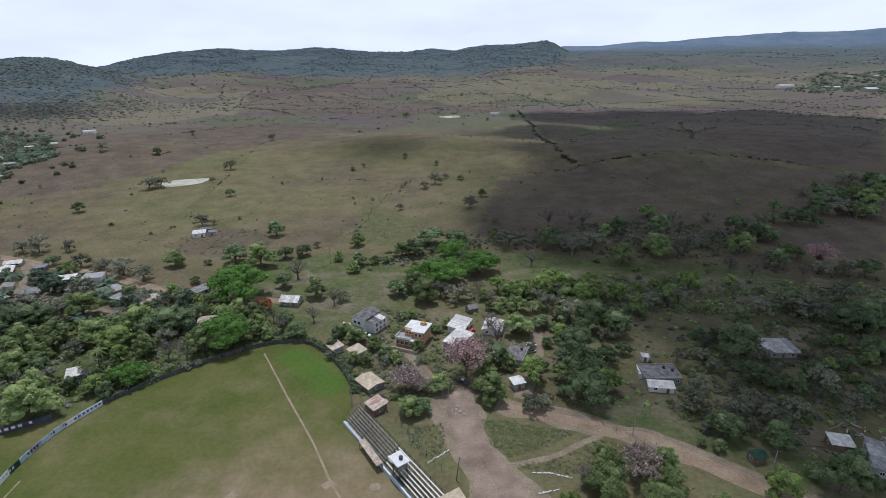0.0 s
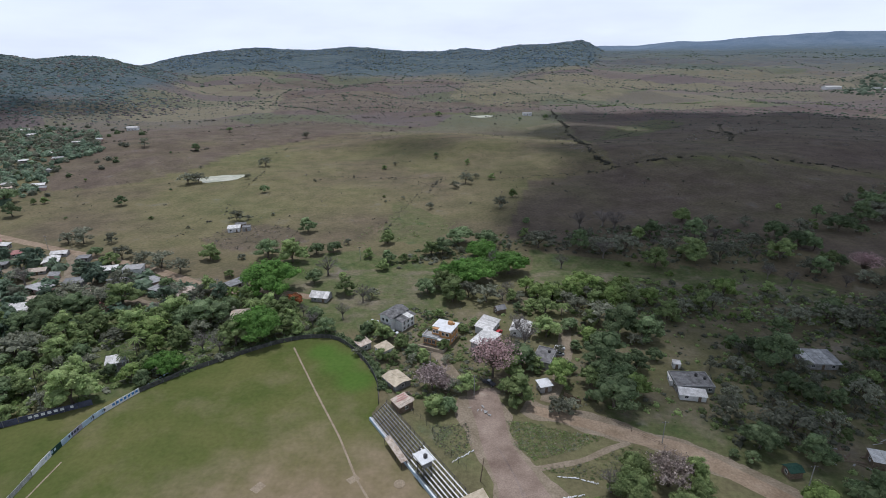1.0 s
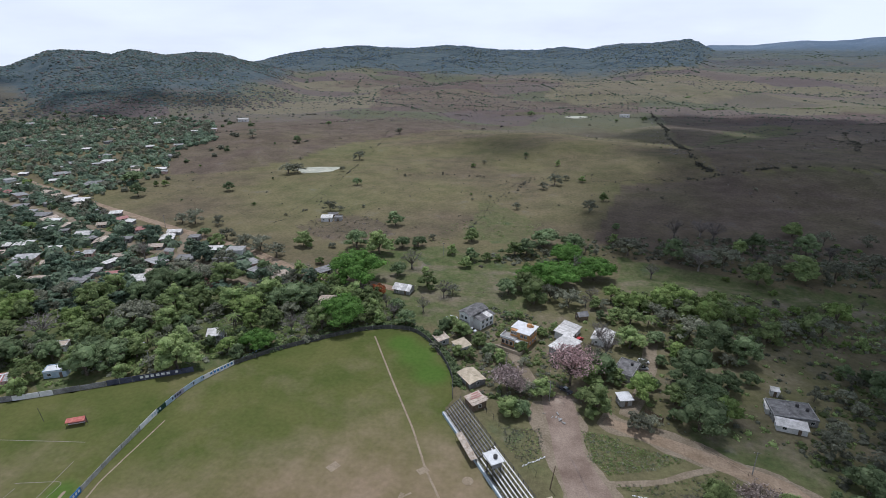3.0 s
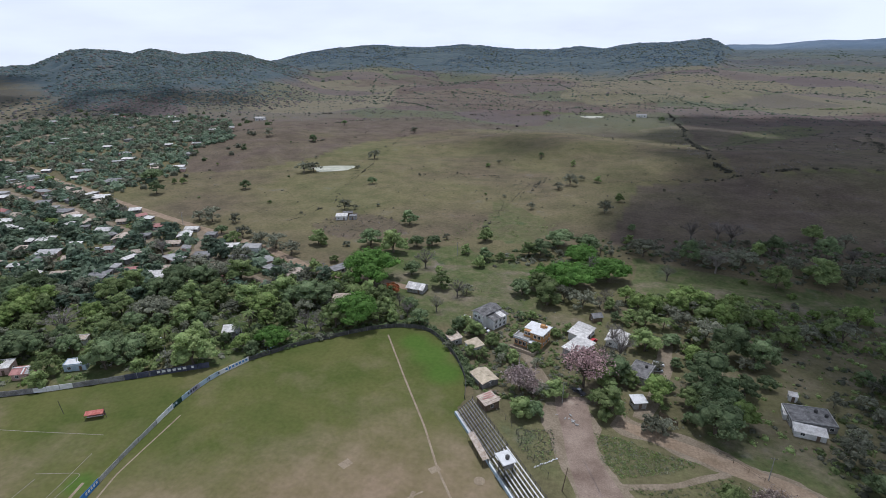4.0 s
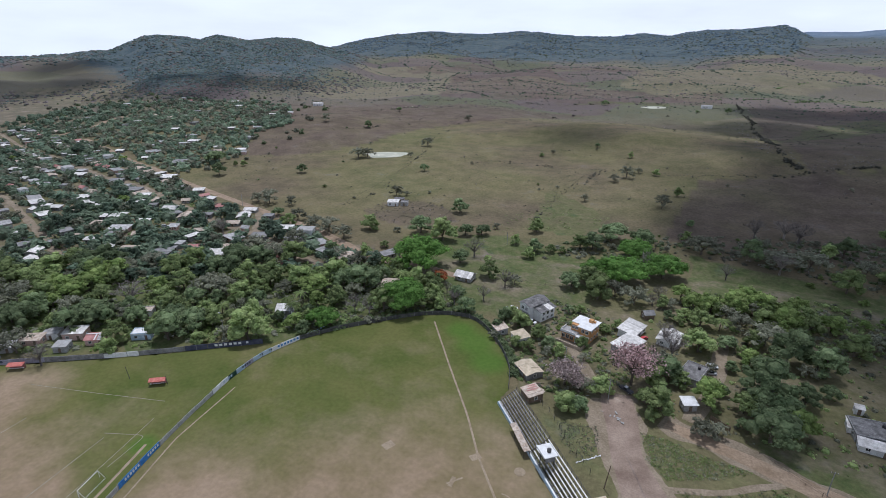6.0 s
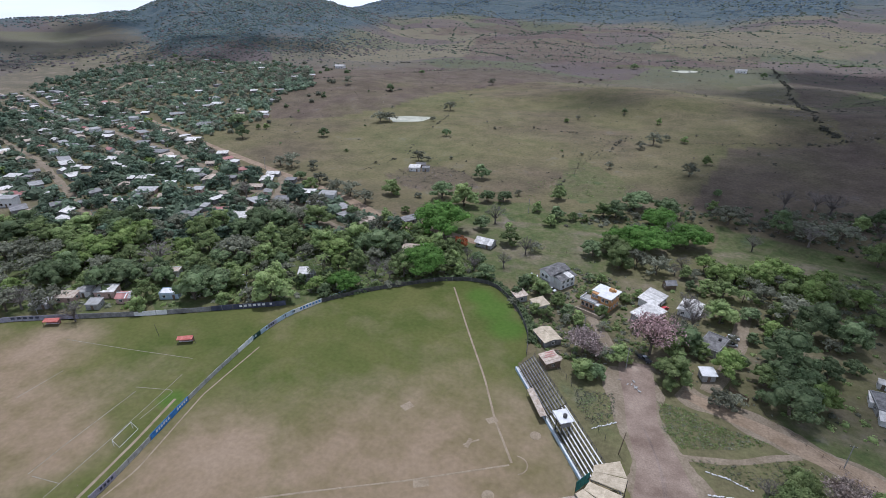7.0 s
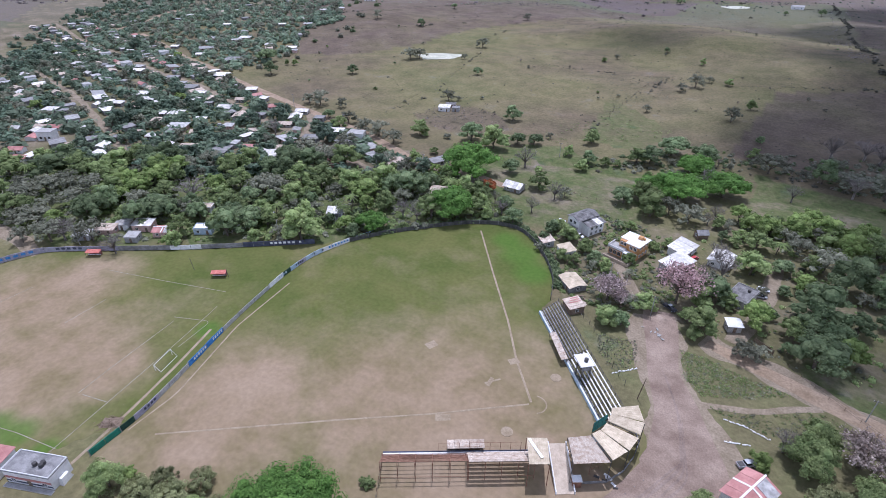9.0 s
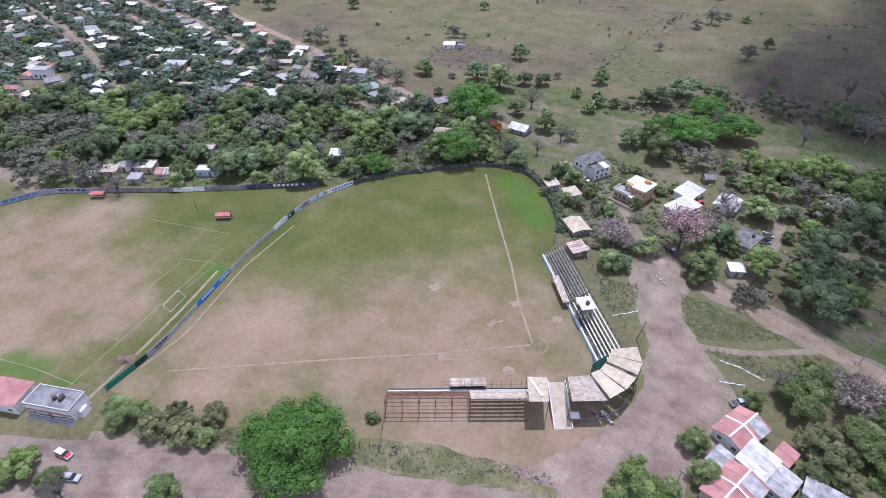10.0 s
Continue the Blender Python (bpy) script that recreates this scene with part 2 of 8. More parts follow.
M_WOOD = material("weathered_timber", (0.14, 0.10, 0.07), (0.24, 0.18, 0.13), 1.5, 9)
M_STEEL = material("rusty_steel", (0.16, 0.08, 0.05), (0.28, 0.15, 0.10), 1.2, 8, rough=0.8)
M_DARKSTEEL = material("dark_steel", (0.05, 0.05, 0.05), (0.10, 0.09, 0.085), 1.2, 8, rough=0.6)
M_NAVY = material("navy_painted_wall", (0.045, 0.05, 0.075), (0.09, 0.095, 0.13), 0.5, 6)
M_TANCEM = material("sandy_concrete", (0.42, 0.34, 0.255), (0.57, 0.475, 0.365), 0.5, 5, grain=0.2)
M_OLDROOF = material("old_dark_roof", (0.095, 0.090, 0.085), (0.22, 0.21, 0.20), 0.6, 4, grain=0.3, c3=(0.34, 0.33, 0.31), rand=0.15)
M_DRYGREEN = foliage("roadside_leaf", (0.165, 0.182, 0.082), (0.275, 0.285, 0.135), 0.3)
M_WITHER = foliage("withered_leaf", (0.17, 0.125, 0.10), (0.50, 0.42, 0.37), 0.1)
M_SCRUB = foliage("dark_scrub", (0.080, 0.080, 0.060), (0.140, 0.132, 0.100), 0.2)
# green and mango leaf again, with distance haze mixed into the colour
M_HAZYGREEN = foliage("village_leaf_hazed", (0.132, 0.184, 0.116), (0.230, 0.282, 0.184), 0.35)
M_HAZYDARK = foliage("village_mango_leaf_hazed", (0.094, 0.142, 0.094), (0.172, 0.222, 0.148), 0.35)



# ---- ground, fields, roads ----
FENCE = [(-115.2, 37.2), (-114.6, 51.6), (-117.9, 69.9), (-120.8, 85.5), (-122.7, 98.8), (-124.5, 120.2), (-123.3, 136.0), (-116.7, 150.8)]
BACKWALL = [(-116.7, 150.8), (-106.6, 163.1), (-93.6, 174.8), (-80.2, 185.7), (-69.4, 191.1), (-57.6, 192.1), (-48.2, 184.0), (-39.9, 172.9), (-33.3, 160.5), (-31.3, 148.8)]
SOCCERWALL = [(-235.9, 61.6), (-221.5, 90.5), (-173.0, 116.0), (-140.7, 135.7), (-128.5, 143.3)]
BALLFIELD = FENCE + BACKWALL[1:] + [(-32.4, 141.8), (-5.1, 102.2), (-1.6, 107), (4.3, 114.6), (7.7, 100.6), (5.3, 86.6), (-1.6, 73.8), (-9.3, 66.9), (-27.8, 61.5), (-45.2, 55.2), (-58, 51), (-73, 46), (-96, 37.5)]
SOCCER = [(-126.2, 32.8)] + [(p[0] - 0.3, p[1]) for p in FENCE[1:]] + [(-128.4, 143.0), (-140.7, 135.3), (-173.0, 115.6), (-221.2, 90.1), (-234.9, 61.6), (-209.3, 20.3), (-160.2, 14.4)]

VILLAGE = [(-101.8, 240.6), (-246.8, 277.8), (-343.4, 319.7), (-509.4, 386.7), (-699.4, 499.8), (-1074.7, 910.2), (-1164.5, 748.0), (-873.9, 461.5), (-573.8, 197.4), (-419.9, 107.7), (-259.3, 89.7), (-222.6, 93.6), (-129.8, 147.9), (-92.5, 182.7)]
WOODS = [(-252.5, 93.7), (-222.8, 98.6), (-173.9, 122.7), (-127.8, 147.9), (-95.5, 182.7), (-62.7, 200.1), (-106.7, 233.2), (-166.9, 209.5), (-231.2, 168.2), (-291.0, 151.1), (-422.1, 133.3), (-327.6, 92.0)]
GARDENS = [(-46.6, 192.7), (-29.3, 153.3), (-2.6, 153.2), (19.2, 156.1), (38.9, 150.8), (106.7, 112.1), (163.9, 85.0), (232.6, 119.4), (234.0, 247.4), (150.3, 266.3), (60.1, 273.9), (-20.9, 268.5), (-76.8, 269.2), (-101.9, 245.9), (-60.8, 208.5)]
FARVILLAGE = [(-366.8, 342.9), (-374.9, 435.5), (-433.8, 518.0), (-414.3, 569.9), (-524.3, 718.9), (-724.9, 743.6), (-783.8, 649.3), (-719.7, 522.7), (-700.0, 422.2), (-498.2, 291.2), (-473.5, 349.3)]
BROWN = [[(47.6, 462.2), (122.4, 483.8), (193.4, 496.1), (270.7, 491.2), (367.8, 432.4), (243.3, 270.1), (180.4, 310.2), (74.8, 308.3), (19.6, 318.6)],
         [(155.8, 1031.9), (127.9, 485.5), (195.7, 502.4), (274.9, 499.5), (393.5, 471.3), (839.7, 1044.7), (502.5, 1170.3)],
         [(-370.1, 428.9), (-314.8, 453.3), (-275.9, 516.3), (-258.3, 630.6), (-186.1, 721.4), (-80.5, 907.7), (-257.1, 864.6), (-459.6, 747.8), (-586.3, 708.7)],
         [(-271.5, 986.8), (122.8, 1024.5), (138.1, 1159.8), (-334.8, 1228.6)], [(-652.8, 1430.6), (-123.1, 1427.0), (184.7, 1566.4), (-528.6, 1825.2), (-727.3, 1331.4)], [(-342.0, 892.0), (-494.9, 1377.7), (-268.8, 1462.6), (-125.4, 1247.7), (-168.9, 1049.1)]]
CREEKMEADOW = [(33.8, 298.9), (70.3, 287.0), (100.1, 277.3), (149.6, 274.6), (181.8, 254.5), (169.2, 234.5), (90.3, 246.3), (29.5, 242.7)]
MEADOWS = [[(118.0, 607.9), (204.5, 840.7), (313.6, 985.3), (347.0, 904.0), (234.1, 759.5), (167.3, 688.1)], [(-118.4, 995.5), (38.6, 1006.6), (50.0, 1060.1), (-111.1, 1019.0)], [(-62.2, 405.2), (-10.7, 346.0), (-24.5, 301.8), (-61.1, 312.0)]]
STRAW = [(-63.0, 1238.8), (-8.2, 1623.8), (225.4, 1857.6), (527.3, 1826.0), (527.6, 1518.3), (260.1, 1214.2), (41.3, 1124.8)]
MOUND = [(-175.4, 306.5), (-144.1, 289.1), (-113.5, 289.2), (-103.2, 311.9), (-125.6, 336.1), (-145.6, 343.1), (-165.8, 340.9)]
GREENLAWN = [(-80.8, 199.3), (-48.6, 199.0), (-40.8, 218.8), (-10.7, 232.2), (-0.6, 268.2), (-72.1, 294.0), (-120.8, 269.7)]


def ground_mesh():
    az = np.concatenate([np.arange(-180, -78, 3.0), np.arange(-78, 50, 0.5), np.arange(50, 180, 3.0)])
    rad = np.concatenate([[1.0], np.geomspace(12, 250, 40), np.geomspace(256, 1200, 90), np.geomspace(1220, 4960, 80)])
    a, r = np.meshgrid(np.radians(az), rad)
    x, y = r * np.sin(a), r * np.cos(a)
    z = land(x, y)
    n, k = len(az), len(rad)
    v = np.stack([x, y, z], -1).reshape(-1, 3)
    i, j = np.meshgrid(np.arange(n), np.arange(k - 1))
    i2 = (i + 1) % n
    f = np.stack([j * n + i, j * n + i2, (j + 1) * n + i2, (j + 1) * n + i], -1).reshape(-1, 4)[:, ::-1]
    me = bpy.data.meshes.new("ground")
    me.from_pydata(v.tolist(), [], [tuple(range(n))] + f.tolist())
    me.polygons.foreach_set("use_smooth", [True] * len(me.polygons))
    x, y = v[:, 0], v[:, 1]
    rr = np.hypot(x, y)
    # woods on the hills; the distance terms paint haze over the plain
    wood_haze = np.clip(step(12, 38, ridges(x, y)) * (rr > 800) + 0.45 * step(1700, 3900, rr) + 0.25 * step(1500, 2600, rr), 0, 1)
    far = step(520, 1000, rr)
    soil = inside(VILLAGE, x, y) * 0.55 - inside(WOODS, x, y) * 0.3 + inside(GARDENS, x, y) * 0.5
    lush = inside(GREENLAWN, x, y) * 0.85 + inside(GARDENS, x, y) * 0.36 + inside(WOODS, x, y) * 0.6 + inside(VILLAGE, x, y) * 0.4
    lush = lush + inside(CREEKMEADOW, x, y) * 0.62
    for poly in MEADOWS:
        lush = lush + inside(poly, x, y) * 0.45
    lush = lush + 0.34 * ((rr < 160) & (x > -60) & (y < 150))
    soil = soil + 0.38 * ((rr < 150) & (x > 18) & (y < 112))
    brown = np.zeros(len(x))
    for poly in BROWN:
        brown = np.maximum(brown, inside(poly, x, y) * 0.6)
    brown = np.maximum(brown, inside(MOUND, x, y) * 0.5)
    straw = inside(STRAW, x, y) * 0.6
    for name, val in (("straw", straw), ("wood_haze", wood_haze), ("soil", np.clip(soil, 0, 1)), ("lush", np.clip(lush, 0, 1)), ("brown", brown), ("far", far), ("rim", step(3900, 4650, rr) * (x > 0))):
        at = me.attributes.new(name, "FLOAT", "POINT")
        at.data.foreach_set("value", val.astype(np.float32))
    return me


def ground_material():
    m = bpy.data.materials.new("dry_pasture")
    m.use_nodes = True
    n, l = m.node_tree.nodes, m.node_tree.links
    geo = n.new("ShaderNodeNewGeometry")

    def noise_tex(scale, detail=5, rough=0.6):
        t = n.new("ShaderNodeTexNoise")
        t.inputs["Scale"].default_value, t.inputs["Detail"].default_value, t.inputs["Roughness"].default_value = scale, detail, rough
        l.new(geo.outputs["Position"], t.inputs["Vector"])
        return t.outputs["Fac"]

    def ramp(sock, *stops):
        r = n.new("ShaderNodeValToRGB")
        els = r.color_ramp.elements
        for k, (p, c) in enumerate(stops):
            e = els[k] if k < 2 else els.new(p)
            e.position, e.color = p, (*c, 1)
        l.new(sock, r.inputs["Fac"])
        return r.outputs["Color"]

    def mix(fac, a, b):
        x = n.new("ShaderNodeMix")
        x.data_type = "RGBA"
        l.new(fac, x.inputs["Factor"])
        l.new(a, x.inputs["A"])
        l.new(b, x.inputs["B"])
        return x.outputs["Result"]

    def attr(name, sock, low, high):
        """An attribute frayed by noise."""
        a = n.new("ShaderNodeAttribute")
        a.attribute_name = name
        add = n.new("ShaderNodeMath")
        add.operation = "ADD"
        l.new(a.outputs["Fac"], add.inputs[0])
        l.new(sock, add.inputs[1])
        mr = n.new("ShaderNodeMapRange")
        mr.inputs["From Min"].default_value, mr.inputs["From Max"].default_value = low, high
        l.new(add.outputs["Value"], mr.inputs["Value"])
        return mr.outputs["Result"]

    wide = noise_tex(0.018, 6, 0.7)
    fields, mid, tuft = noise_tex(0.0065, 4, 0.55), noise_tex(0.05, 6, 0.65), noise_tex(0.55, 4, 0.7)
    pasture = ramp(fields, (0.38, (0.122, 0.090, 0.070)), (0.47, (0.150, 0.126, 0.074)), (0.56, (0.164, 0.150, 0.072)), (0.66, (0.130, 0.138, 0.058)))
    patch = ramp(mid, (0.35, (0.084, 0.084, 0.038)), (0.60, (0.205, 0.168, 0.090)))
    cells = n.new("ShaderNodeTexVoronoi")
    cells.inputs["Scale"].default_value, cells.inputs["Randomness"].default_value = 0.0042, 0.9
    warp = n.new("ShaderNodeMapping")
    warp.inputs["Scale"].default_value = (1.0, 1.7, 0.0)
    warp.inputs["Rotation"].default_value = (0, 0, 0.35)
    l.new(geo.outputs["Position"], warp.inputs["Vector"])
    l.new(warp.outputs["Vector"], cells.inputs["Vector"])
    pick = n.new("ShaderNodeSeparateColor")
    l.new(cells.outputs["Color"], pick.inputs["Color"])
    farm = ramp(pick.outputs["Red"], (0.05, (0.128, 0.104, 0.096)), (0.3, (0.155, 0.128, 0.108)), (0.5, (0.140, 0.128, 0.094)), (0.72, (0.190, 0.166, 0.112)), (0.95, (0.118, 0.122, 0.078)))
    half = n.new("ShaderNodeValue")
    half.outputs[0].default_value = 0.45
    base = mix(half.outputs[0], pasture, patch)
    spot = noise_tex(0.16, 5, 0.65)
    lush = ramp(spot, (0.35, (0.078, 0.104, 0.036)), (0.52, (0.114, 0.126, 0.052)), (0.66, (0.158, 0.148, 0.078)))
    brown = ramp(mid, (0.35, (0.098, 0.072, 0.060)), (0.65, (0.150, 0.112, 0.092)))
    soil = ramp(mid, (0.35, (0.17, 0.125, 0.095)), (0.62, (0.27, 0.205, 0.16)))
    # woodland ground, with the blue of distance haze put into its colours
    wood_haze = ramp(noise_tex(0.02, 9, 0.85), (0.36, (0.050, 0.074, 0.084)), (0.50, (0.088, 0.116, 0.122)), (0.66, (0.140, 0.142, 0.128)))
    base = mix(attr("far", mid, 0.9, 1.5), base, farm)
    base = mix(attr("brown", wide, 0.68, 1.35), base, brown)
    straw = ramp(mid, (0.35, (0.150, 0.132, 0.086)), (0.65, (0.212, 0.184, 0.116)))
    base = mix(attr("straw", wide, 0.7, 1.25), base, straw)
    base = mix(attr("lush", mid, 0.75, 1.1), base, lush)
    base = mix(attr("soil", mid, 0.95, 1.3), base, soil)
    base = mix(attr("wood_haze", mid, 0.7, 1.25), base, wood_haze)
    # farthest ridge: pale blue distance haze painted into the ground colour
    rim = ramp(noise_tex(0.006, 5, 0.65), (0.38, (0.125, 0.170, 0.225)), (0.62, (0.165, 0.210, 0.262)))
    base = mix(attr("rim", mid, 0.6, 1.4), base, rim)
    val = n.new("ShaderNodeMapRange")
    val.inputs["From Min"].default_value, val.inputs["From Max"].default_value = 0.28, 0.72
    val.inputs["To Min"].default_value, val.inputs["To Max"].default_value = 0.74, 1.26
    l.new(tuft, val.inputs["Value"])
    hsv = n.new("ShaderNodeHueSaturation")
    l.new(base, hsv.inputs["Color"])
    l.new(val.outputs["Result"], hsv.inputs["Value"])
    b = n["Principled BSDF"]
    l.new(hsv.outputs["Color"], b.inputs["Base Color"])
    b.inputs["Roughness"].default_value, b.inputs["Specular IOR Level"].default_value = 0.95, 0.1
    bump = n.new("ShaderNodeBump")
    bump.inputs["Strength"].default_value, bump.inputs["Distance"].default_value = 0.5, 0.5
    l.new(tuft, bump.inputs["Height"])
    l.new(bump.outputs["Normal"], b.inputs["Normal"])
    return m


ground = new("ground", ground_mesh())
ground.data.materials.append(ground_material())
tagged(ground, "dry rolling pasture with patches of green grass and bare soil", "ground", kind="structure")


def turf_material(name, spots, reach, tone=(0.125, 0.128, 0.041), green=()):
    """Grass worn to pinkish earth round the given spots (x, y, radius)."""
    m = material(name, (0.085, 0.105, 0.026), tone, 0.05, 0.7, rough=0.95, bump=0.15, spec=0.1, grain=0.12)
    n, l = m.node_tree.nodes, m.node_tree.links
    geo = n.new("ShaderNodeNewGeometry")
    wob = n.new("ShaderNodeTexNoise")
    wob.inputs["Scale"].default_value, wob.inputs["Detail"].default_value, wob.inputs["Roughness"].default_value = 0.045, 7, 0.62
    l.new(geo.outputs["Position"], wob.inputs["Vector"])
    total = None
    for sx, sy, rad in spots:
        d = n.new("ShaderNodeVectorMath")
        d.operation = "DISTANCE"
        d.inputs[1].default_value = (sx, sy, 0)
        l.new(geo.outputs["Position"], d.inputs[0])
        mr = n.new("ShaderNodeMapRange")
        mr.interpolation_type = "SMOOTHSTEP"
        mr.inputs["From Min"].default_value, mr.inputs["From Max"].default_value = rad * (1 + reach), rad * (1 - reach)
        l.new(d.outputs["Value"], mr.inputs["Value"])
        if total is None:
            total = mr.outputs["Result"]
        else:
            mx = n.new("ShaderNodeMath")
            mx.operation = "MAXIMUM"
            l.new(total, mx.inputs[0])
            l.new(mr.outputs["Result"], mx.inputs[1])
            total = mx.outputs["Value"]
    fray = n.new("ShaderNodeMath")
    fray.operation = "MULTIPLY_ADD"
    fray.inputs[1].default_value = 1.7
    fray.inputs[2].default_value = -0.85
    l.new(wob.outputs["Fac"], fray.inputs[0])
    add = n.new("ShaderNodeMath")
    add.operation = "ADD"
    add.use_clamp = True
    l.new(total, add.inputs[0])
    l.new(fray.outputs["Value"], add.inputs[1])
    earth = n.new("ShaderNodeValToRGB")
    earth.color_ramp.elements[0].position, earth.color_ramp.elements[0].color = 0.35, (0.212, 0.158, 0.090, 1)
    earth.color_ramp.elements[1].position, earth.color_ramp.elements[1].color = 0.65, (0.300, 0.224, 0.150, 1)
    l.new(wob.outputs["Fac"], earth.inputs["Fac"])
    mix = n.new("ShaderNodeMix")
    mix.data_type = "RGBA"
    hsv = [q for q in n if q.type == "HUE_SAT"][0]
    ramp = [q for q in n if q.type == "VALTORGB" and q != earth][0]
    l.new(add.outputs["Value"], mix.inputs["Factor"])
    l.new(ramp.outputs["Color"], mix.inputs["A"])
    l.new(earth.outputs["Color"], mix.inputs["B"])
    last = mix.outputs["Result"]
    for gx, gy, rad in green:
        d = n.new("ShaderNodeVectorMath")
        d.operation = "DISTANCE"
        d.inputs[1].default_value = (gx, gy, 0)
        l.new(geo.outputs["Position"], d.inputs[0])
        mr = n.new("ShaderNodeMapRange")
        mr.interpolation_type = "SMOOTHSTEP"
        mr.inputs["From Min"].default_value, mr.inputs["From Max"].default_value, mr.inputs["To Max"].default_value = rad * 1.5, rad * 0.4, 0.75
        l.new(d.outputs["Value"], mr.inputs["Value"])
        gm = n.new("ShaderNodeMix")
        gm.data_type = "RGBA"
        gm.inputs["B"].default_value = (0.075, 0.145, 0.022, 1)
        l.new(mr.outputs["Result"], gm.inputs["Factor"])
        l.new(last, gm.inputs["A"])
        last = gm.outputs["Result"]
    l.new(last, hsv.inputs["Color"])
    return m


def sheet(name, poly, z, mat, label, category):
    """A flat piece of ground with a slightly frayed outline, z above level."""
    fr = []
    for (x0, y0), (x1, y1) in zip(poly, poly[1:] + poly[:1]):
        k = max(1, int(math.hypot(x1 - x0, y1 - y0) / 1.6))
        fr += [(x0 + (x1 - x0) * t / k + rng.normal(0, 0.35), y0 + (y1 - y0) * t / k + rng.normal(0, 0.35)) for t in range(k)]
    poly = fr
    me = bpy.data.meshes.new(name)
    bm = bmesh.new()
    top = [bm.verts.new((p[0], p[1], z)) for p in poly]
    low = [bm.verts.new((p[0], p[1], z - 0.12)) for p in poly]
    bm.faces.new(top)
    n = len(poly)
    for i in range(n):
        bm.faces.new((top[i], low[i], low[(i + 1) % n], top[(i + 1) % n]))
    bmesh.ops.triangulate(bm, faces=bm.faces[:1])
    bmesh.ops.recalc_face_normals(bm, faces=bm.faces)
    bm.to_mesh(me)
    bm.free()
    me.materials.append(mat)
    return tagged(new(name, me), label, category, kind="structure")


M_BALL = turf_material("ball_field_turf", [(-38, 88, 38), (-95, 62, 29), (-62, 84, 27), (-18, 74, 34), (-36, 74, 30)], 0.7, green=[(-50.4, 173.3, 8), (-42.0, 162.2, 7), (-59.2, 180.9, 6)])
M_SOCCER = turf_material("soccer_field_turf", [(-161, 52, 30), (-190, 70, 27), (-140, 58, 14)], 0.7, green=[(-138.7, 33.0, 5), (-146.7, 31.8, 5), (-126.7, 32.8, 4), (-126.2, 84.9, 4)])
sheet("ball_field", BALLFIELD, 0.06, M_BALL, "baseball field with green outfield worn to bare earth infield", "field")
sheet("soccer_field", SOCCER, 0.05, M_SOCCER, "soccer field of thin grass with a bare worn middle", "field")


ROADPTS = []


def ribbon(name, pts, mat, label, z=0.05, jag=0.35, category="road", every=1.6):
    """A strip along pts (x, y, width), laid on the ground with uneven edges."""
    path = []
    for (x0, y0, w0), (x1, y1, w1) in zip(pts, pts[1:]):
        k = max(1, int(math.hypot(x1 - x0, y1 - y0) / every))
        path += [(x0 + (x1 - x0) * t / k, y0 + (y1 - y0) * t / k, w0 + (w1 - w0) * t / k) for t in range(k)]
    path.append(pts[-1])
    p = np.array(path)
    for _ in range(3):
        p[1:-1] = (p[:-2] + 2 * p[1:-1] + p[2:]) / 4
    d = np.gradient(p[:, :2], axis=0)
    d /= np.linalg.norm(d, axis=1)[:, None] + 1e-9
    nrm = np.stack([-d[:, 1], d[:, 0]], 1)
    rows = []
    for s in (-0.5, -0.25, 0.0, 0.25, 0.5):
        wav = np.convolve(rng.normal(0, jag * 1.6, len(p) + 6), [0.1, 0.15, 0.18, 0.2, 0.18, 0.15, 0.1][:7], "valid")[:len(p)] if abs(s) == 0.5 else 0
        off = p[:, 2] * s + wav
        q = p[:, :2] + nrm * off[:, None]
        rows.append(np.column_stack([q, land(q[:, 0], q[:, 1]) + (z if abs(s) < 0.5 else z - 0.03)]))
    v = np.stack(rows, 1).reshape(-1, 3)
    f = [(i * 5 + j, i * 5 + j + 1, i * 5 + j + 6, i * 5 + j + 5) for i in range(len(p) - 1) for j in range(4)]
    me = bpy.data.meshes.new(name)
    me.from_pydata(v.tolist(), [], [q[::-1] for q in f])
    me.materials.append(mat)
    ob = tagged(new(name, me), label, category, kind="structure")
    ROADPTS.append(p)
    return ob


M_ROAD = material("worn_cobble_road", (0.178, 0.126, 0.094), (0.315, 0.240, 0.184), 0.10, 2.4, bump=0.12, grain=0.2, c3=(0.42, 0.345, 0.270))
M_DIRT = material("dirt_road", (0.23, 0.165, 0.105), (0.34, 0.255, 0.175), 0.15, 1.4, bump=0.3, grain=0.22, c3=(0.30, 0.23, 0.18))
M_YARD = material("trodden_earth", (0.19, 0.150, 0.098), (0.28, 0.225, 0.160), 0.2, 1.6, bump=0.3, grain=0.2)
ribbon("verge_main", [(2, 156, 15), (5.0, 143, 16), (8.6, 128, 13), (15, 113, 19), (19, 98, 27), (8, 78, 24), (-8, 61, 18), (-30, 49, 11), (-60, 39, 11), (-88, 26, 16), (-104, 19, 20)], M_YARD, "trodden earth verge of the road", 0.045, 1.3, "verge", 1.3)
ribbon("verge_side", [(18, 151, 8), (31, 145.3, 9), (48, 138.7, 8.5), (66, 131, 8.5), (87, 115, 8), (112, 96, 8)], M_YARD, "trodden earth verge of the dirt road", 0.04, 1.0, "verge", 1.3)
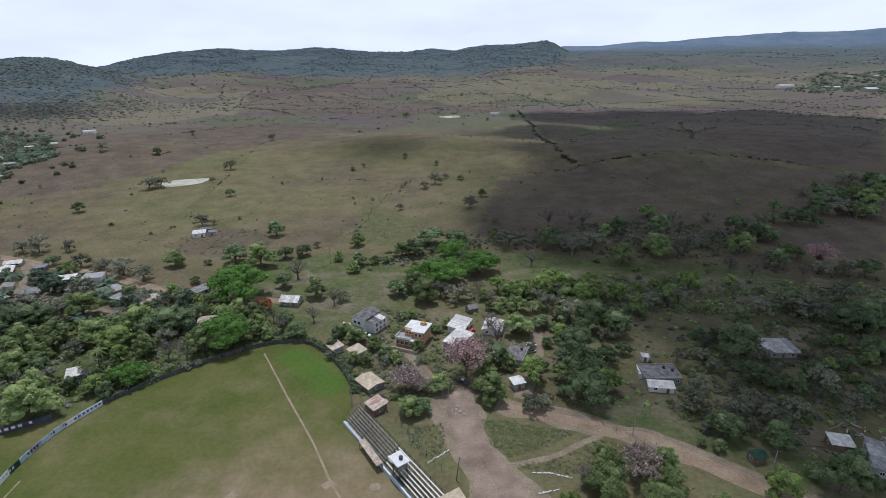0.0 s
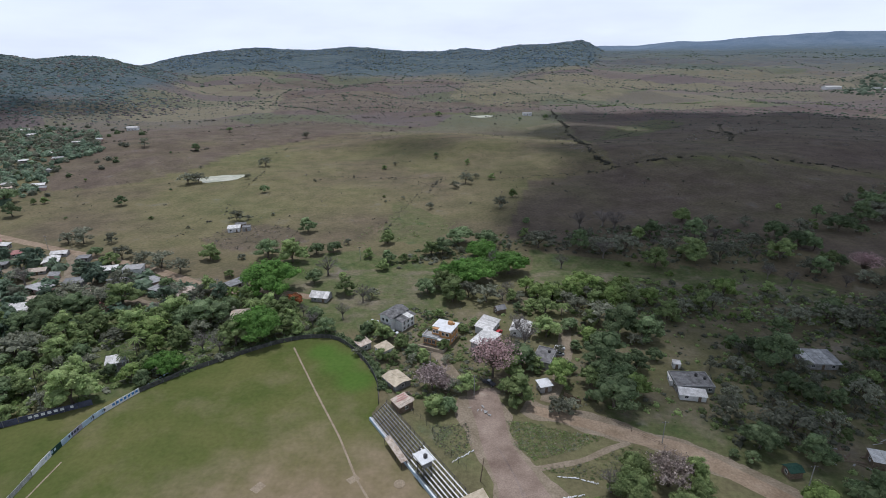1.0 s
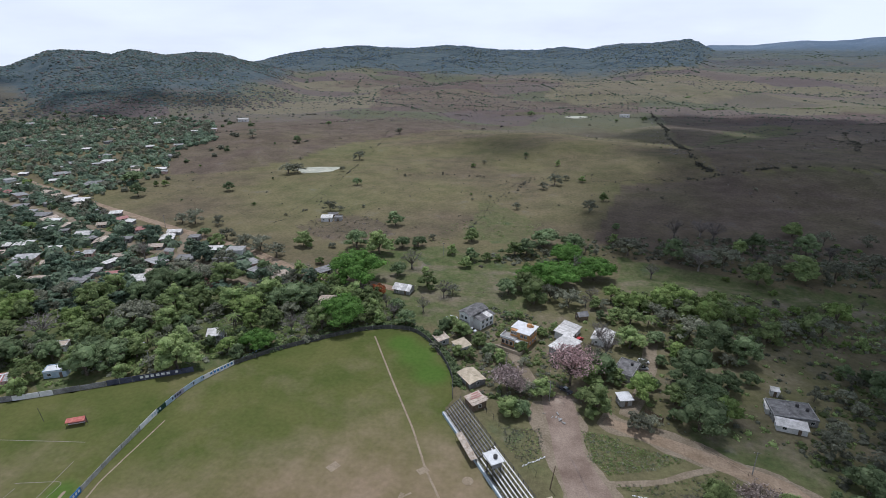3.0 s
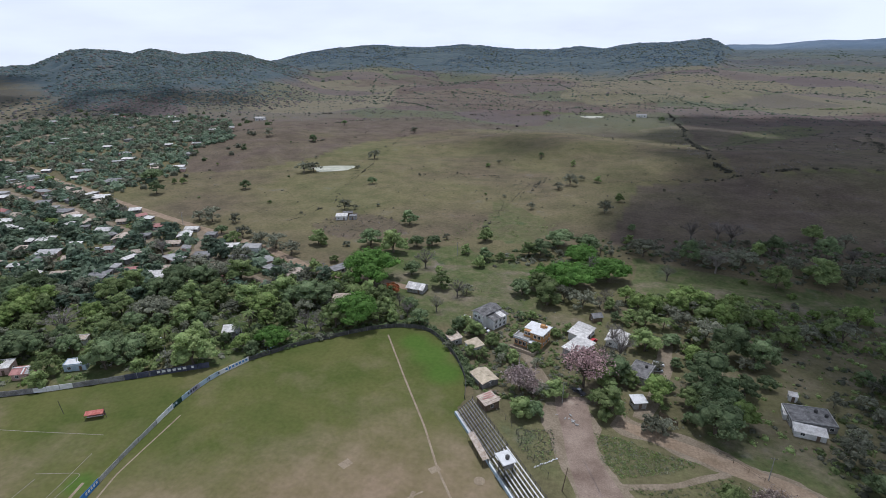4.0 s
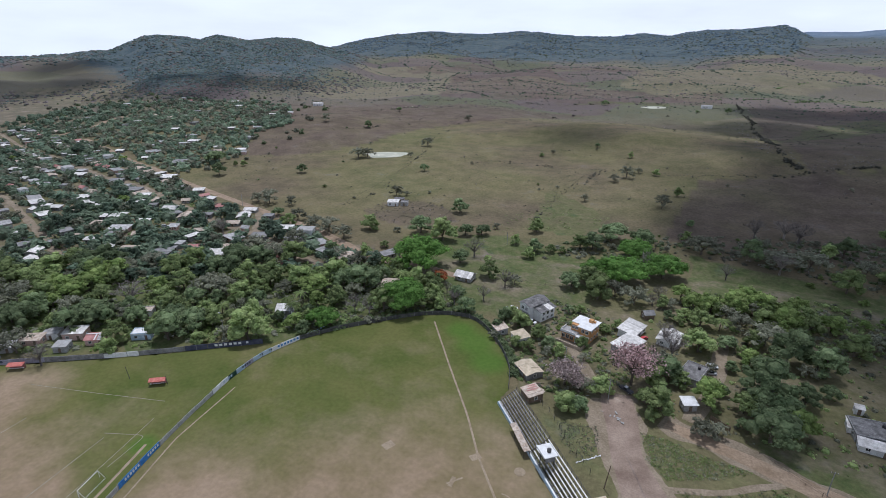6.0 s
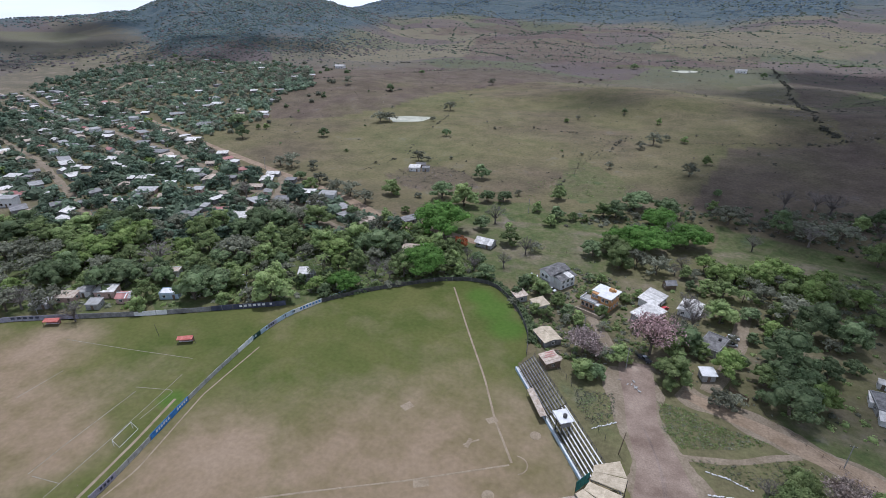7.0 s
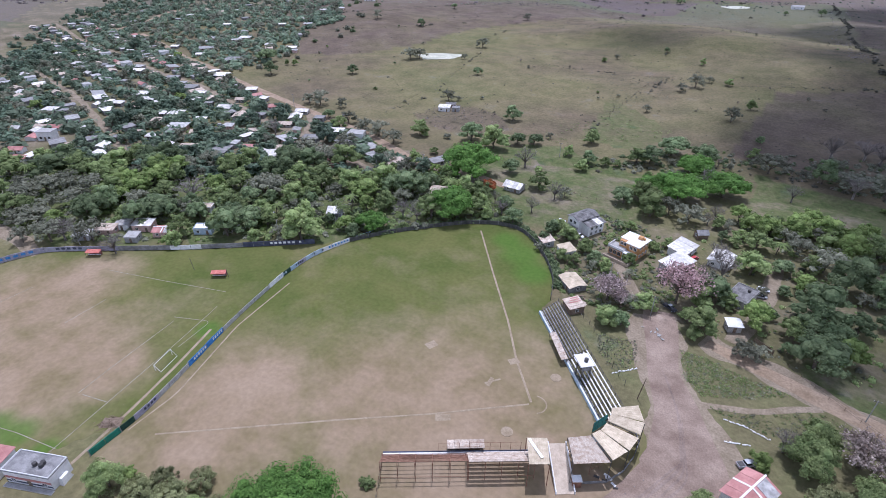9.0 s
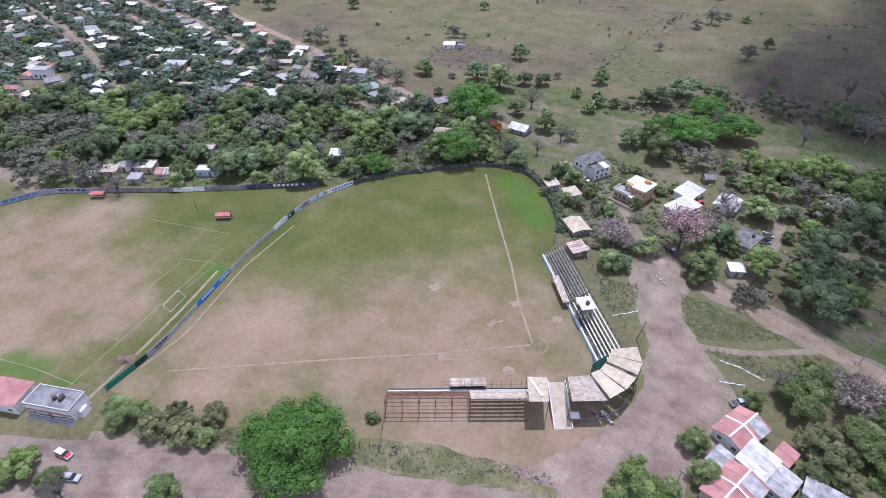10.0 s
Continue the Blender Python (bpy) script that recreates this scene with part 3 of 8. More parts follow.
ribbon("road_main", [(3.4, 159.3, 9), (5.0, 150.0, 11), (8.6, 129.7, 8.5), (14.1, 115.6, 12), (18.0, 97.5, 21), (7.2, 78.7, 17), (-8.4, 61.0, 13), (-27.7, 49.3, 8), (-49.0, 42.5, 7.5), (-68.3, 34.7, 9.5), (-85.6, 26.0, 13),
                     (-101.0, 19.2, 17), (-126.0, 7.6, 18), (-169.1, -10.7, 18)], M_ROAD, "worn cobbled village road with dusty patches", 0.08)
M_ROUGHGRASS = material("rough_verge_grass", (0.105, 0.112, 0.044), (0.225, 0.188, 0.108), 0.16, 1.5, bump=0.2, grain=0.25, spec=0.1, c3=(0.25, 0.205, 0.135))
ribbon("verge_grass", [(-53.5, 51.1, 4), (-46.1, 52.9, 6.5), (-37.0, 55.6, 7.5), (-26.8, 58.3, 7), (-14.2, 61.0, 6), (-3.8, 63.1, 3)], M_ROUGHGRASS, "rough grass verge between road and stand", 0.11, 1.2, "verge")
M_RUT = material("wheel_ruts", (0.155, 0.112, 0.088), (0.310, 0.240, 0.192), 0.10, 1.8, bump=0.1, grain=0.2)
WAY = [(8.6, 129.7), (14.1, 115.6), (17.0, 97.5), (7.2, 79.7), (-8.4, 61.6), (-27.7, 49.3), (-49.0, 42.5), (-68.3, 34.7), (-85.6, 27.0), (-101.0, 19.8), (-126.0, 8.6), (-169.1, -9.7)]
for k, (off, wd, i0, i1) in enumerate(((1.1, 0.8, 0, 12), (-0.9, 0.7, 0, 12), (3.6, 0.9, 6, 12), (-3.1, 0.7, 7, 12), (-4.8, 1.0, 7, 12), (5.4, 2.2, 8, 12), (2.4, 1.4, 2, 6), (-2.6, 1.0, 1, 6))):
    ribbon("road_rut", [(x - 0.42 * off, y + 0.9 * off, 0.12 if i in (i0, i1 - 1) else wd * (0.7 + 0.6 * ((i * 7 + k * 3) % 5) / 5)) for i, (x, y) in enumerate(WAY)][i0:i1], M_RUT, "worn dark wheel rut along the village road", 0.1, 0.3)
ribbon("road_side", [(19.2, 149.9, 4.5), (30.0, 145.3, 6), (46.6, 138.9, 6), (64.7, 131.9, 6.3), (84.4, 114.7, 6), (108.3, 96.1, 6), (144.1, 66.4, 6)], M_DIRT, "brown dirt road with wheel ruts", 0.06)
ribbon("road_lane", [(3.4, 156.2, 5), (-4.6, 164.4, 4.5), (-12.5, 180.0, 4), (-20.5, 189.3, 4)], M_YARD, "narrow trodden lane between houses", 0.065, 0.25)
ribbon("road_yard", [(26.1, 153.0, 6), (32.1, 167.2, 5), (37.2, 186.8, 6), (40.3, 207.5, 5)], M_YARD, "trodden earth yard between houses", 0.05, 0.5)
ribbon("road_track", [(19.0, 121.6, 2.2), (31.8, 125.0, 2.0), (48.6, 134.5, 2.0)], M_YARD, "faint track across the grass", 0.05, 0.3)
ribbon("road_edge", [(-71.1, 228.6, 5), (-106.7, 236.4, 6), (-124.0, 233.4, 6), (-180.0, 261.8, 6), (-239.8, 283.1, 6), (-301.6, 307.0, 6), (-346.9, 324.2, 6), (-427.0, 356.8, 6), (-512.0, 391.3, 6), (-601.8, 432.4, 6)], M_DIRT,
       "pale dirt road along the edge of the village", 0.1)
ribbon("road_street", [(-141.7, 214.5, 4), (-182.9, 229.8, 5), (-212.1, 242.9, 7), (-253.9, 254.1, 6), (-294.2, 270.8, 5), (-363.0, 299.0, 5), (-423.1, 312.0, 5), (-517.0, 344.7, 4.5), (-617.1, 378.2, 4.5), (-756.5, 429.5, 4)], M_YARD,
       "dusty village street between houses", 0.1)
ribbon("road_lower", [(-256.1, 160.1, 4), (-292.7, 178.1, 5), (-339.2, 199.5, 5), (-390.5, 222.3, 4.5), (-442.4, 244.4, 4), (-540.5, 274.9, 4)], M_YARD, "dusty lower village street", 0.1)
ribbon("road_cross", [(-239.8, 283.1, 5), (-212.1, 242.9, 5), (-192.4, 209.8, 4)], M_YARD, "short dusty cross street", 0.09)
ribbon("road_field", [(-679.3, 352.9, 5), (-641.0, 393.6, 6), (-666.3, 487.0, 8), (-710.3, 579.6, 8)], M_DIRT, "bare earth track beside the village", 0.12)
ribbon("road_path", [(-297.1, 85.8, 7), (-259.5, 92.7, 7), (-237.4, 91.6, 7), (-221.3, 87.5, 5)], M_YARD, "bare earth path by the field wall", 0.06)

# ponds
M_POND = material("silty_water", (0.36, 0.36, 0.25), (0.56, 0.54, 0.42), 0.09, 0.35, rough=0.45, bump=0.25, spec=0.25, grain=0.22)
for px, py, a, b, _ in PONDS:
    g = Geo()
    z = float(land(px, py)) + 0.35
    ring = []
    for k in range(40):
        t = k * math.pi / 20
        s = 1 + 0.10 * math.sin(3 * t + px) + 0.06 * math.sin(5 * t)
        q = Matrix.Rotation(radians(28), 2) @ Vector((a * s * math.copysign(abs(math.cos(t)) ** 0.7, math.cos(t)), b * s * math.copysign(abs(math.sin(t)) ** 0.8, math.sin(t))))
        ring.append((px + q.x, py + q.y, z))
    g.slab(ring, 0.5)
    tagged(part("pond", g, M_POND), "pale silty cattle pond in the pasture", "pond", kind="structure")

# ---- clouds that shade the slopes ----
M_CLOUD = material("cloud", (0.8, 0.8, 0.8), (0.85, 0.85, 0.85), 0.01, 0.05, bump=0, grain=0.03)


def cloud(blobs, alt):
    """Cumulus over the ground spots (x, y, radius), shifted towards the sun."""
    bm = bmesh.new()
    for x, y, r in blobs:
        c = Vector((x, y, 0)) + SUN_DIR * (alt / SUN_DIR.z)
        got = bmesh.ops.create_icosphere(bm, subdivisions=3, radius=1.0)
        for v in got["verts"]:
            q = v.co.normalized()
            s = r * (1 + 0.35 * noise.fractal(q * 1.6 + c * 0.01, 1.0, 2.0, 4))
            v.co = c + Vector((q.x * s, q.y * s, q.z * s * (0.35 if q.z > 0 else 0.12)))
    me = bpy.data.meshes.new("cloud")
    bm.to_mesh(me)
    bm.free()
    me.polygons.foreach_set("use_smooth", [True] * len(me.polygons))
    me.materials.append(M_CLOUD)
    return tagged(new("cloud", me), "white fair-weather cloud high above the pasture", "cloud", kind="structure")


cloud([(118.2, 175.9, 22), (60.6, 156.0, 18), (317.0, 877.2, 70), (81.1, 337.6, 70), (69.2, 380.6, 45), (151.1, 412.6, 90), (237.7, 444.2, 130), (382.4, 539.7, 150), (248.4, 702.1, 120), (162.7, 309.8, 85), (227.0, 317.1, 90), (222.0, 261.6, 70),
       (140.9, 188.2, 34), (140.1, 157.6, 40), (181.5, 191.8, 40), (108.4, 157.9, 24), (113.4, 129.3, 28), (126.9, 126.8, 30), (148.3, 805.8, 75), (500.6, 849.3, 120), (364.5, 959.0, 90), (105.6, 430.8, 45), (154.6, 548.9, 80), (287.8, 584.1, 110), (444.6, 687.3, 120), (607.8, 814.0, 140), (216.5, 964.0, 90), (92.0, 228.0, 30), (96.0, 205.0, 24), (112.0, 212.0, 30), (102.0, 188.0, 18)], 1500)
cloud([(59.8, 591.7, 26), (32.1, 496.9, 22), (54.2, 454.2, 24), (38.1, 799.5, 20), (9.0, 560.4, 15), (53.0, 403.0, 20), (-81.8, 617.1, 32), (-59.8, 591.8, 36), (-45.6, 616.9, 34), (-98.3, 650.9, 26), (64.1, 809.5, 26)], 3400)
cloud([(-1300.0, 940.0, 90), (-1240.0, 690.0, 80), (-1080.0, 690.0, 62), (-1030.0, 560.0, 50), (-1137.0, 821.0, 80), (-905.0, 847.0, 72), (-884.0, 729.0, 48), (-747.0, 748.0, 48), (-761.0, 877.0, 60), (-645.0, 900.0, 50)], 3600)


# ---- ball ground: fence, walls, lines, stands ----
M_CHALK = material("chalk_and_pale_earth", (0.245, 0.190, 0.122), (0.335, 0.268, 0.185), 0.35, 3, bump=0.1, grain=0.2)
M_WHITELINE = material("faded_lime_line", (0.215, 0.195, 0.135), (0.315, 0.29, 0.225), 0.35, 3, bump=0.1, grain=0.2)
M_BLUE = material("blue_banner", (0.04, 0.16, 0.42), (0.08, 0.25, 0.55), 0.8, 5, rough=0.6, grain=0.15)
M_PALEBLUE = material("pale_blue_paint", (0.34, 0.44, 0.52), (0.52, 0.60, 0.66), 0.5, 5, grain=0.18)
M_GREENPAINT = material("green_banner", (0.02, 0.16, 0.11), (0.04, 0.24, 0.16), 0.8, 5, rough=0.6, grain=0.15)
M_DARKGREEN = material("dark_green_paint", (0.015, 0.045, 0.03), (0.03, 0.07, 0.05), 0.8, 5)
M_MAUVE = material("faded_mauve_paint", (0.26, 0.25, 0.30), (0.38, 0.36, 0.41), 0.6, 5)
M_MESH = material("weathered_block_wall", (0.30, 0.30, 0.27), (0.46, 0.45, 0.41), 0.7, 4, grain=0.3)
M_OLDWALL = material("mossy_block_wall", (0.055, 0.055, 0.05), (0.12, 0.115, 0.105), 0.6, 4, grain=0.3)
M_TEAL = material("teal_net", (0.05, 0.22, 0.20), (0.09, 0.30, 0.27), 0.8, 6)


def along(line, s):
    """The place and heading at s metres along a line of points."""
    for (x0, y0), (x1, y1) in zip(line, line[1:]):
        d = math.hypot(x1 - x0, y1 - y0)
        if s <= d or (x1, y1) == line[-1]:
            t = s / d
            return x0 + (x1 - x0) * t, y0 + (y1 - y0) * t, math.atan2(y1 - y0, x1 - x0)
        s -= d


def run_length(line):
    return sum(math.hypot(b[0] - a[0], b[1] - a[1]) for a, b in zip(line, line[1:]))


def smooth_line(line, n=60):
    p = np.array(line)
    s = np.concatenate([[0], np.cumsum(np.hypot(*np.diff(p, axis=0).T))])
    q = np.linspace(0, s[-1], n)
    out = np.column_stack([np.interp(q, s, p[:, 0]), np.interp(q, s, p[:, 1])])
    for _ in range(6):
        out[1:-1] = (out[:-2] + 2 * out[1:-1] + out[2:]) / 4
    return [tuple(o) for o in out.tolist()]


def panel_wall(name, line, stretches, height, label, category, width=4.0, thick=0.14, post=M_DARKCEM):
    """A wall of panels between posts; stretches: (end along the line, material, height factor)."""
    line = smooth_line(line)
    total = run_length(line)
    n = int(total / width)
    x, y, _ = along(line, total / 2)
    base = thing(name, x, y, 0, 0, label, category)
    for i in range(n):
        s0, s1 = total * i / n, total * (i + 1) / n
        m, hf = [(q[1], q[2]) for q in stretches if s1 <= q[0] + 0.01 or q is stretches[-1]][0]
        ax, ay, _ = along(line, s0 + 0.06)
        bx, by, _ = along(line, s1 - 0.06)
        h = height * hf * (1 + 0.03 * math.sin(i * 2.7))
        g = Geo().beam((ax - x, ay - y, h / 2 + 0.05), (bx - x, by - y, h / 2 + 0.05), thick, h)
        part("panel", g, m, base)
        if i % 2 == 0:
            part("post", Geo().box((ax - x, ay - y, h / 2 + 0.1), (0.2, 0.2, h + 0.2)), post, base)
    return base


fence = panel_wall("outfield_fence", FENCE, [(3, M_MESH, 0.9), (11, M_GREENPAINT, 1), (14.5, M_DARKGREEN, 1), (21, M_MAUVE, 1), (34, M_MESH, 0.9), (42, M_BLUE, 1), (44, M_PALEBLUE, 1), (50, M_BLUE, 1),
            (78, M_MESH, 0.85), (86, M_WHITE, 1), (89, M_DARKGREEN, 1), (93, M_PALEBLUE, 1), (95, M_MAUVE, 1), (105, M_PALEBLUE, 1), (130, M_WHITE, 1)], 1.9,
           "outfield fence of painted advertising panels in blue, white and green", "fence")
panel_wall("boundary_wall", BACKWALL, [(200, M_OLDWALL, 1)], 1.8, "dark stained block wall behind the outfield", "wall")
wall = panel_wall("boundary_wall", SOCCERWALL, [(36, M_MAUVE, 1.05), (62, M_MAUVE, 0.95), (84, M_DARKCEM, 0.95), (94, M_WHITE, 0.9), (114, M_DARKCEM, 0.9), (200, M_NAVY, 1)], 2.2,
                  "long painted block wall behind the soccer field", "wall")
# the wall's lettering: plain bars
wx, wy = wall.location.x, wall.location.y
for line, s0, s1, n, m in ((SOCCERWALL, 121, 131.5, 6, M_WHITE), (SOCCERWALL, 3, 30, 11, M_BLUE), (SOCCERWALL, 37, 48, 5, M_NAVY), (SOCCERWALL, 132.6, 134, 1, M_WHITE)):
    sl = smooth_line(line)
    for k in range(n):
        a = s0 + (s1 - s0) * k / n
        x, y, h = along(sl, a)
        x2, y2, _ = along(sl, a + (s1 - s0) / n * 0.62)
        ox, oy = math.sin(h) * 0.10, -math.cos(h) * 0.10
        part("lettering_bar", Geo().beam((x + ox - wx, y + oy - wy, 1.35), (x2 + ox - wx, y2 + oy - wy, 1.35), 0.06, 0.95), m, wall)


sl = smooth_line(FENCE)
for s0, s1, n, m in ((35.5, 41.5, 6, M_WHITE), (44.5, 49.5, 5, M_WHITE), (80, 85, 4, M_PALEBLUE), (89.5, 94, 4, M_NAVY), (97, 104, 7, M_NAVY), (106, 117, 8, M_BLUE), (119, 128, 6, M_PALEBLUE), (15.5, 20, 4, M_NAVY)):
    for k in range(n):
        a = s0 + (s1 - s0) * k / n
        x, y, h = along(sl, a)
        x2, y2, _ = along(sl, a + (s1 - s0) / n * 0.6)
        ox, oy = math.sin(h) * 0.09 - fence.location.x, -math.cos(h) * 0.09 - fence.location.y
        part("lettering_bar", Geo().beam((x + ox, y + oy, 1.15), (x2 + ox, y2 + oy, 1.15), 0.04, 0.8), m, fence)


def line_strip(name, pts, w, mat, label, z=0.10):
    ob = ribbon(name, [(x, y, w) for x, y in pts], mat, label, z, w * 0.05, "line marking", 1.2)
    ROADPTS.pop()
    return ob


def circle(cx, cy, r, a0=0, a1=360, n=24):
    return [(cx + r * math.cos(radians(a0 + (a1 - a0) * k / n)), cy + r * math.sin(radians(a0 + (a1 - a0) * k / n))) for k in range(n + 1)]


line_strip("foul_line", [(-22.8, 101.9), (-24.3, 104.2), (-31.7, 115.2), (-40.4, 131.5), (-55.2, 155.5), (-71.8, 183.2)], 0.65, M_CHALK, "pale worn foul line down the left side of the outfield")
line_strip("foul_line", [(-23.2, 101.0), (-35.0, 93.2), (-46.2, 85.8), (-68.1, 72.7), (-88.6, 59.9), (-106.5, 48.8)], 0.55, M_CHALK, "pale worn foul line down the right side of the outfield")
line_strip("batter_circle", circle(-21.6, 101.7, 3.1, -65, 100), 0.4, M_CHALK, "pale half ring of chalk round home plate")
for q in ((-19.3, 113.9), (-25.4, 89.7)):
    g = Geo()
    g.slab([(x, y, 0.12) for x, y in circle(q[0], q[1], 1.6, 0, 345, 23)], 0.06)
    tagged(part("on_deck_circle", g, M_CHALK), "pale round on-deck circle on bare earth", "field marking", kind="structure")
for name, pts, w in (("base_path", [(-44.1, 85.5), (-40.5, 87.5)], 2.2), ("base_path", [(-33.7, 113.8), (-31.4, 116.1)], 2.4), ("base_path", [(-59.0, 109.0), (-57.3, 112.0)], 2.6),
                     ("base_path", [(-37.0, 102.8), (-33.5, 106.4)], 0.6), ("base_path", [(-35.9, 102.2), (-35.8, 105.8)], 1.2)):
    line_strip(name, pts, w, M_CHALK, "worn pale patch by a base on the infield", 0.09)
for pts in ([(-202.1, 60.8), (-200.7, 73.8)], [(-170.8, 66.3), (-170.4, 80.8)], [(-137.6, 49.1), (-138.5, 59.5), (-139.6, 83.0)], [(-125.4, 33.5), (-129.2, 69.2), (-130.8, 82.0), (-132.7, 95.1)],
            [(-150.6, 31.1), (-139.3, 33.3), (-125.0, 34.7)], [(-141.3, 84.5), (-128.5, 88.3), (-128.0, 74.8)], [(-136.0, 49.2), (-127.4, 50.4)], [(-186.7, 93.2), (-161.6, 97.6), (-136.1, 102.6)]):
    line_strip("field_line", pts, 0.22, M_WHITELINE, "faint lime line on the soccer field", 0.09)
line_strip("warning_track", [(-113.9, 46.5), (-112.8, 60.9), (-119.0, 90.2), (-119.6, 116.8)], 0.5, M_CHALK, "faint worn line inside the outfield fence", 0.09)
line_strip("trodden_edge", [(-117.2, 32.4), (-119.0, 50.6), (-122.0, 69.2), (-125.4, 85.3)], 0.9, M_CHALK, "worn strip of dry earth beside the fence", 0.085)


def goal(x, y, rz, w, label):
    g = thing("soccer_goal", x, y, 0.05, rz, label, "goal")
    for s in (-w / 2, w / 2):
        part("goal_post", Geo().cyl((s, 0, 0), (s, 0, 2.3), 0.07), M_WHITE, g)
        part("stay", Geo().cyl((s, 0, 2.3), (s, -1.8, 0.05), 0.05), M_WHITE, g)
    part("crossbar", Geo().cyl((-w / 2, 0, 2.3), (w / 2, 0, 2.3), 0.07), M_WHITE, g)
    part("ground_bar", Geo().cyl((-w / 2, -1.8, 0.07), (w / 2, -1.8, 0.07), 0.05), M_WHITE, g)
    return g


goal(-126.1, 68.0, 100, 7.0, "white tubular soccer goal on worn grass")


def shelter(x, y, rz, w, d, h, roof, label):
    s = thing("team_shelter", x, y, 0.05, rz, label, "shelter")
    for sx in (-w / 2 + 0.15, w / 2 - 0.15):
        for sy in (-d / 2 + 0.15, d / 2 - 0.15):
            part("post", Geo().cyl((sx, sy, 0), (sx, sy, h), 0.06), M_DARKSTEEL, s)
    part("roof", Geo().slab([(-w / 2, -d / 2, h + 0.1), (w / 2, -d / 2, h + 0.1), (w / 2, d / 2, h + 0.5), (-w / 2, d / 2, h + 0.5)], 0.08), roof, s)
    part("back_wall", Geo().box((0, d / 2 - 0.1, h * 0.45), (w - 0.3, 0.1, h * 0.9)), M_REDROOF, s)
    part("bench", Geo().box((0, 0.1, 0.5), (w - 0.6, 0.4, 0.08)), M_WHITE, s)
    return s


M_REDSHEET = material("red_sheet", (0.40, 0.10, 0.075), (0.56, 0.20, 0.16), 0.9, 5, rough=0.6, grain=0.12)
shelter(-145.5, 108.6, 30, 5.4, 2.0, 1.8, M_REDSHEET, "red roofed team shelter beside the soccer field")
shelter(-200.4, 97.4, 28, 5.5, 2.2, 1.9, M_REDSHEET, "red roofed team shelter by the boundary wall")

# heap of cut branches on the grass
heap = thing("brush_heap", -119.9, 46.3, 0.05, 0, "brown heap of cut branches on the grass", "heap")
for k in range(130):
    a, r = rng.uniform(0, 6.283), abs(rng.normal(0, 1.8))
    p = Vector((r * math.cos(a), r * math.sin(a), max(0.1, 1.0 - r * 0.35) * rng.uniform(0.2, 1)))
    part("branch", Geo().cyl(p, p + Vector(rng.normal(0, 0.8, 3) * [1, 1, 0.4]), 0.08, 0.03, 4), M_WOOD, heap)
part("mound", Geo().box((0, 0, 0.4), (5.2, 3.4, 0.8), 0.5, 0.35), M_WOOD, heap)


def bleachers(a, b, side, depth, rise, rows, seat, frame_mat, label, z0=1.0, plank=0.42, bays=10, thick=0.12, rail=True):
    """Open stepped stand; a, b: its front edge; side: +1 if it climbs to the left of a to b."""
    ax, ay = a
    L = math.hypot(b[0] - ax, b[1] - ay)
    rz = math.degrees(math.atan2(b[1] - ay, b[0] - ax))
    s = thing("grandstand", ax, ay, 0.0, rz, label, "grandstand")
    for r in range(rows):
        v, z = side * depth * (r + 0.5) / rows, z0 + rise * r / (rows - 1)
        part("seat_plank", Geo().box((L / 2, v, z), (L, plank, thick)), seat, s)
    for k in range(bays + 1):
        u = L * k / bays
        part("post", Geo().cyl((u, side * depth, 0), (u, side * depth, z0 + rise + (1.0 if rail else 0)), 0.075), frame_mat, s)
        part("rafter", Geo().beam((u, 0.1 * side, z0 - 0.15), (u, side * depth, z0 + rise - 0.12), 0.12, 0.2), frame_mat, s)
        if k % 2 == 0:
            part("prop", Geo().cyl((u, side * depth * 0.5, 0), (u, side * depth * 0.5, z0 + rise * 0.45), 0.06), frame_mat, s)
    if rail:
        for h in (0.5, 1.0):
            part("rail", Geo().cyl((0, side * depth, z0 + rise + h), (L, side * depth, z0 + rise + h), 0.05), frame_mat, s)
    part("tie_bar", Geo().cyl((0, side * depth, 1.6), (L, side * depth, 1.6), 0.05), frame_mat, s)
    return s


A3, B3 = (-32.4, 140.4), (-4.2, 102.4)
ux, uy = (B3[0] - A3[0]), (B3[1] - A3[1])
MID3 = (A3[0] + ux * 0.50, A3[1] + uy * 0.50)
MID3B = (A3[0] + ux * 0.51, A3[1] + uy * 0.51)
bleachers(A3, MID3, 1, 6.0, 3.6, 8, M_DARKCEM, M_DARKSTEEL, "open stepped grandstand with dark narrow plank rows", 1.0, 0.3, 9)
bleachers(MID3B, B3, 1, 6.0, 3.6, 7, M_WHITE, M_DARKSTEEL, "open stepped grandstand with pale concrete rows", 1.0, 0.34, 9, 0.12)
fw = thing("stand_wall", *A3, 0, math.degrees(math.atan2(uy, ux)), "low front wall with a white top before the grandstand", "wall")
L3 = math.hypot(ux, uy)
part("wall_body", Geo().box((L3 / 2, -0.25, 0.55), (L3 + 0.4, 0.2, 1.1)), M_PALEBLUE, fw)
part("walkway", Geo().box((L3 / 2, 0.25, 1.0), (L3 + 0.4, 0.8, 0.12)), M_WHITE, fw)

AH, BH = (-50.3, 69.2), (-9.4, 90.2)
hx, hy = BH[0] - AH[0], BH[1] - AH[1]
at_home = lambda t: (AH[0] + hx * t, AH[1] + hy * t)
bleachers(AH, at_home(0.445), -1, 7.0, 5.6, 8, M_STEEL, M_STEEL, "rusty steel tube grandstand behind the infield", 1.2, 0.16, 5, 0.08, False)
bleachers(at_home(0.45), at_home(0.785), -1, 7.0, 5.6, 8, M_RUST, M_STEEL, "grandstand with flaking painted seat boards", 1.2, 0.7, 4, 0.12, False)
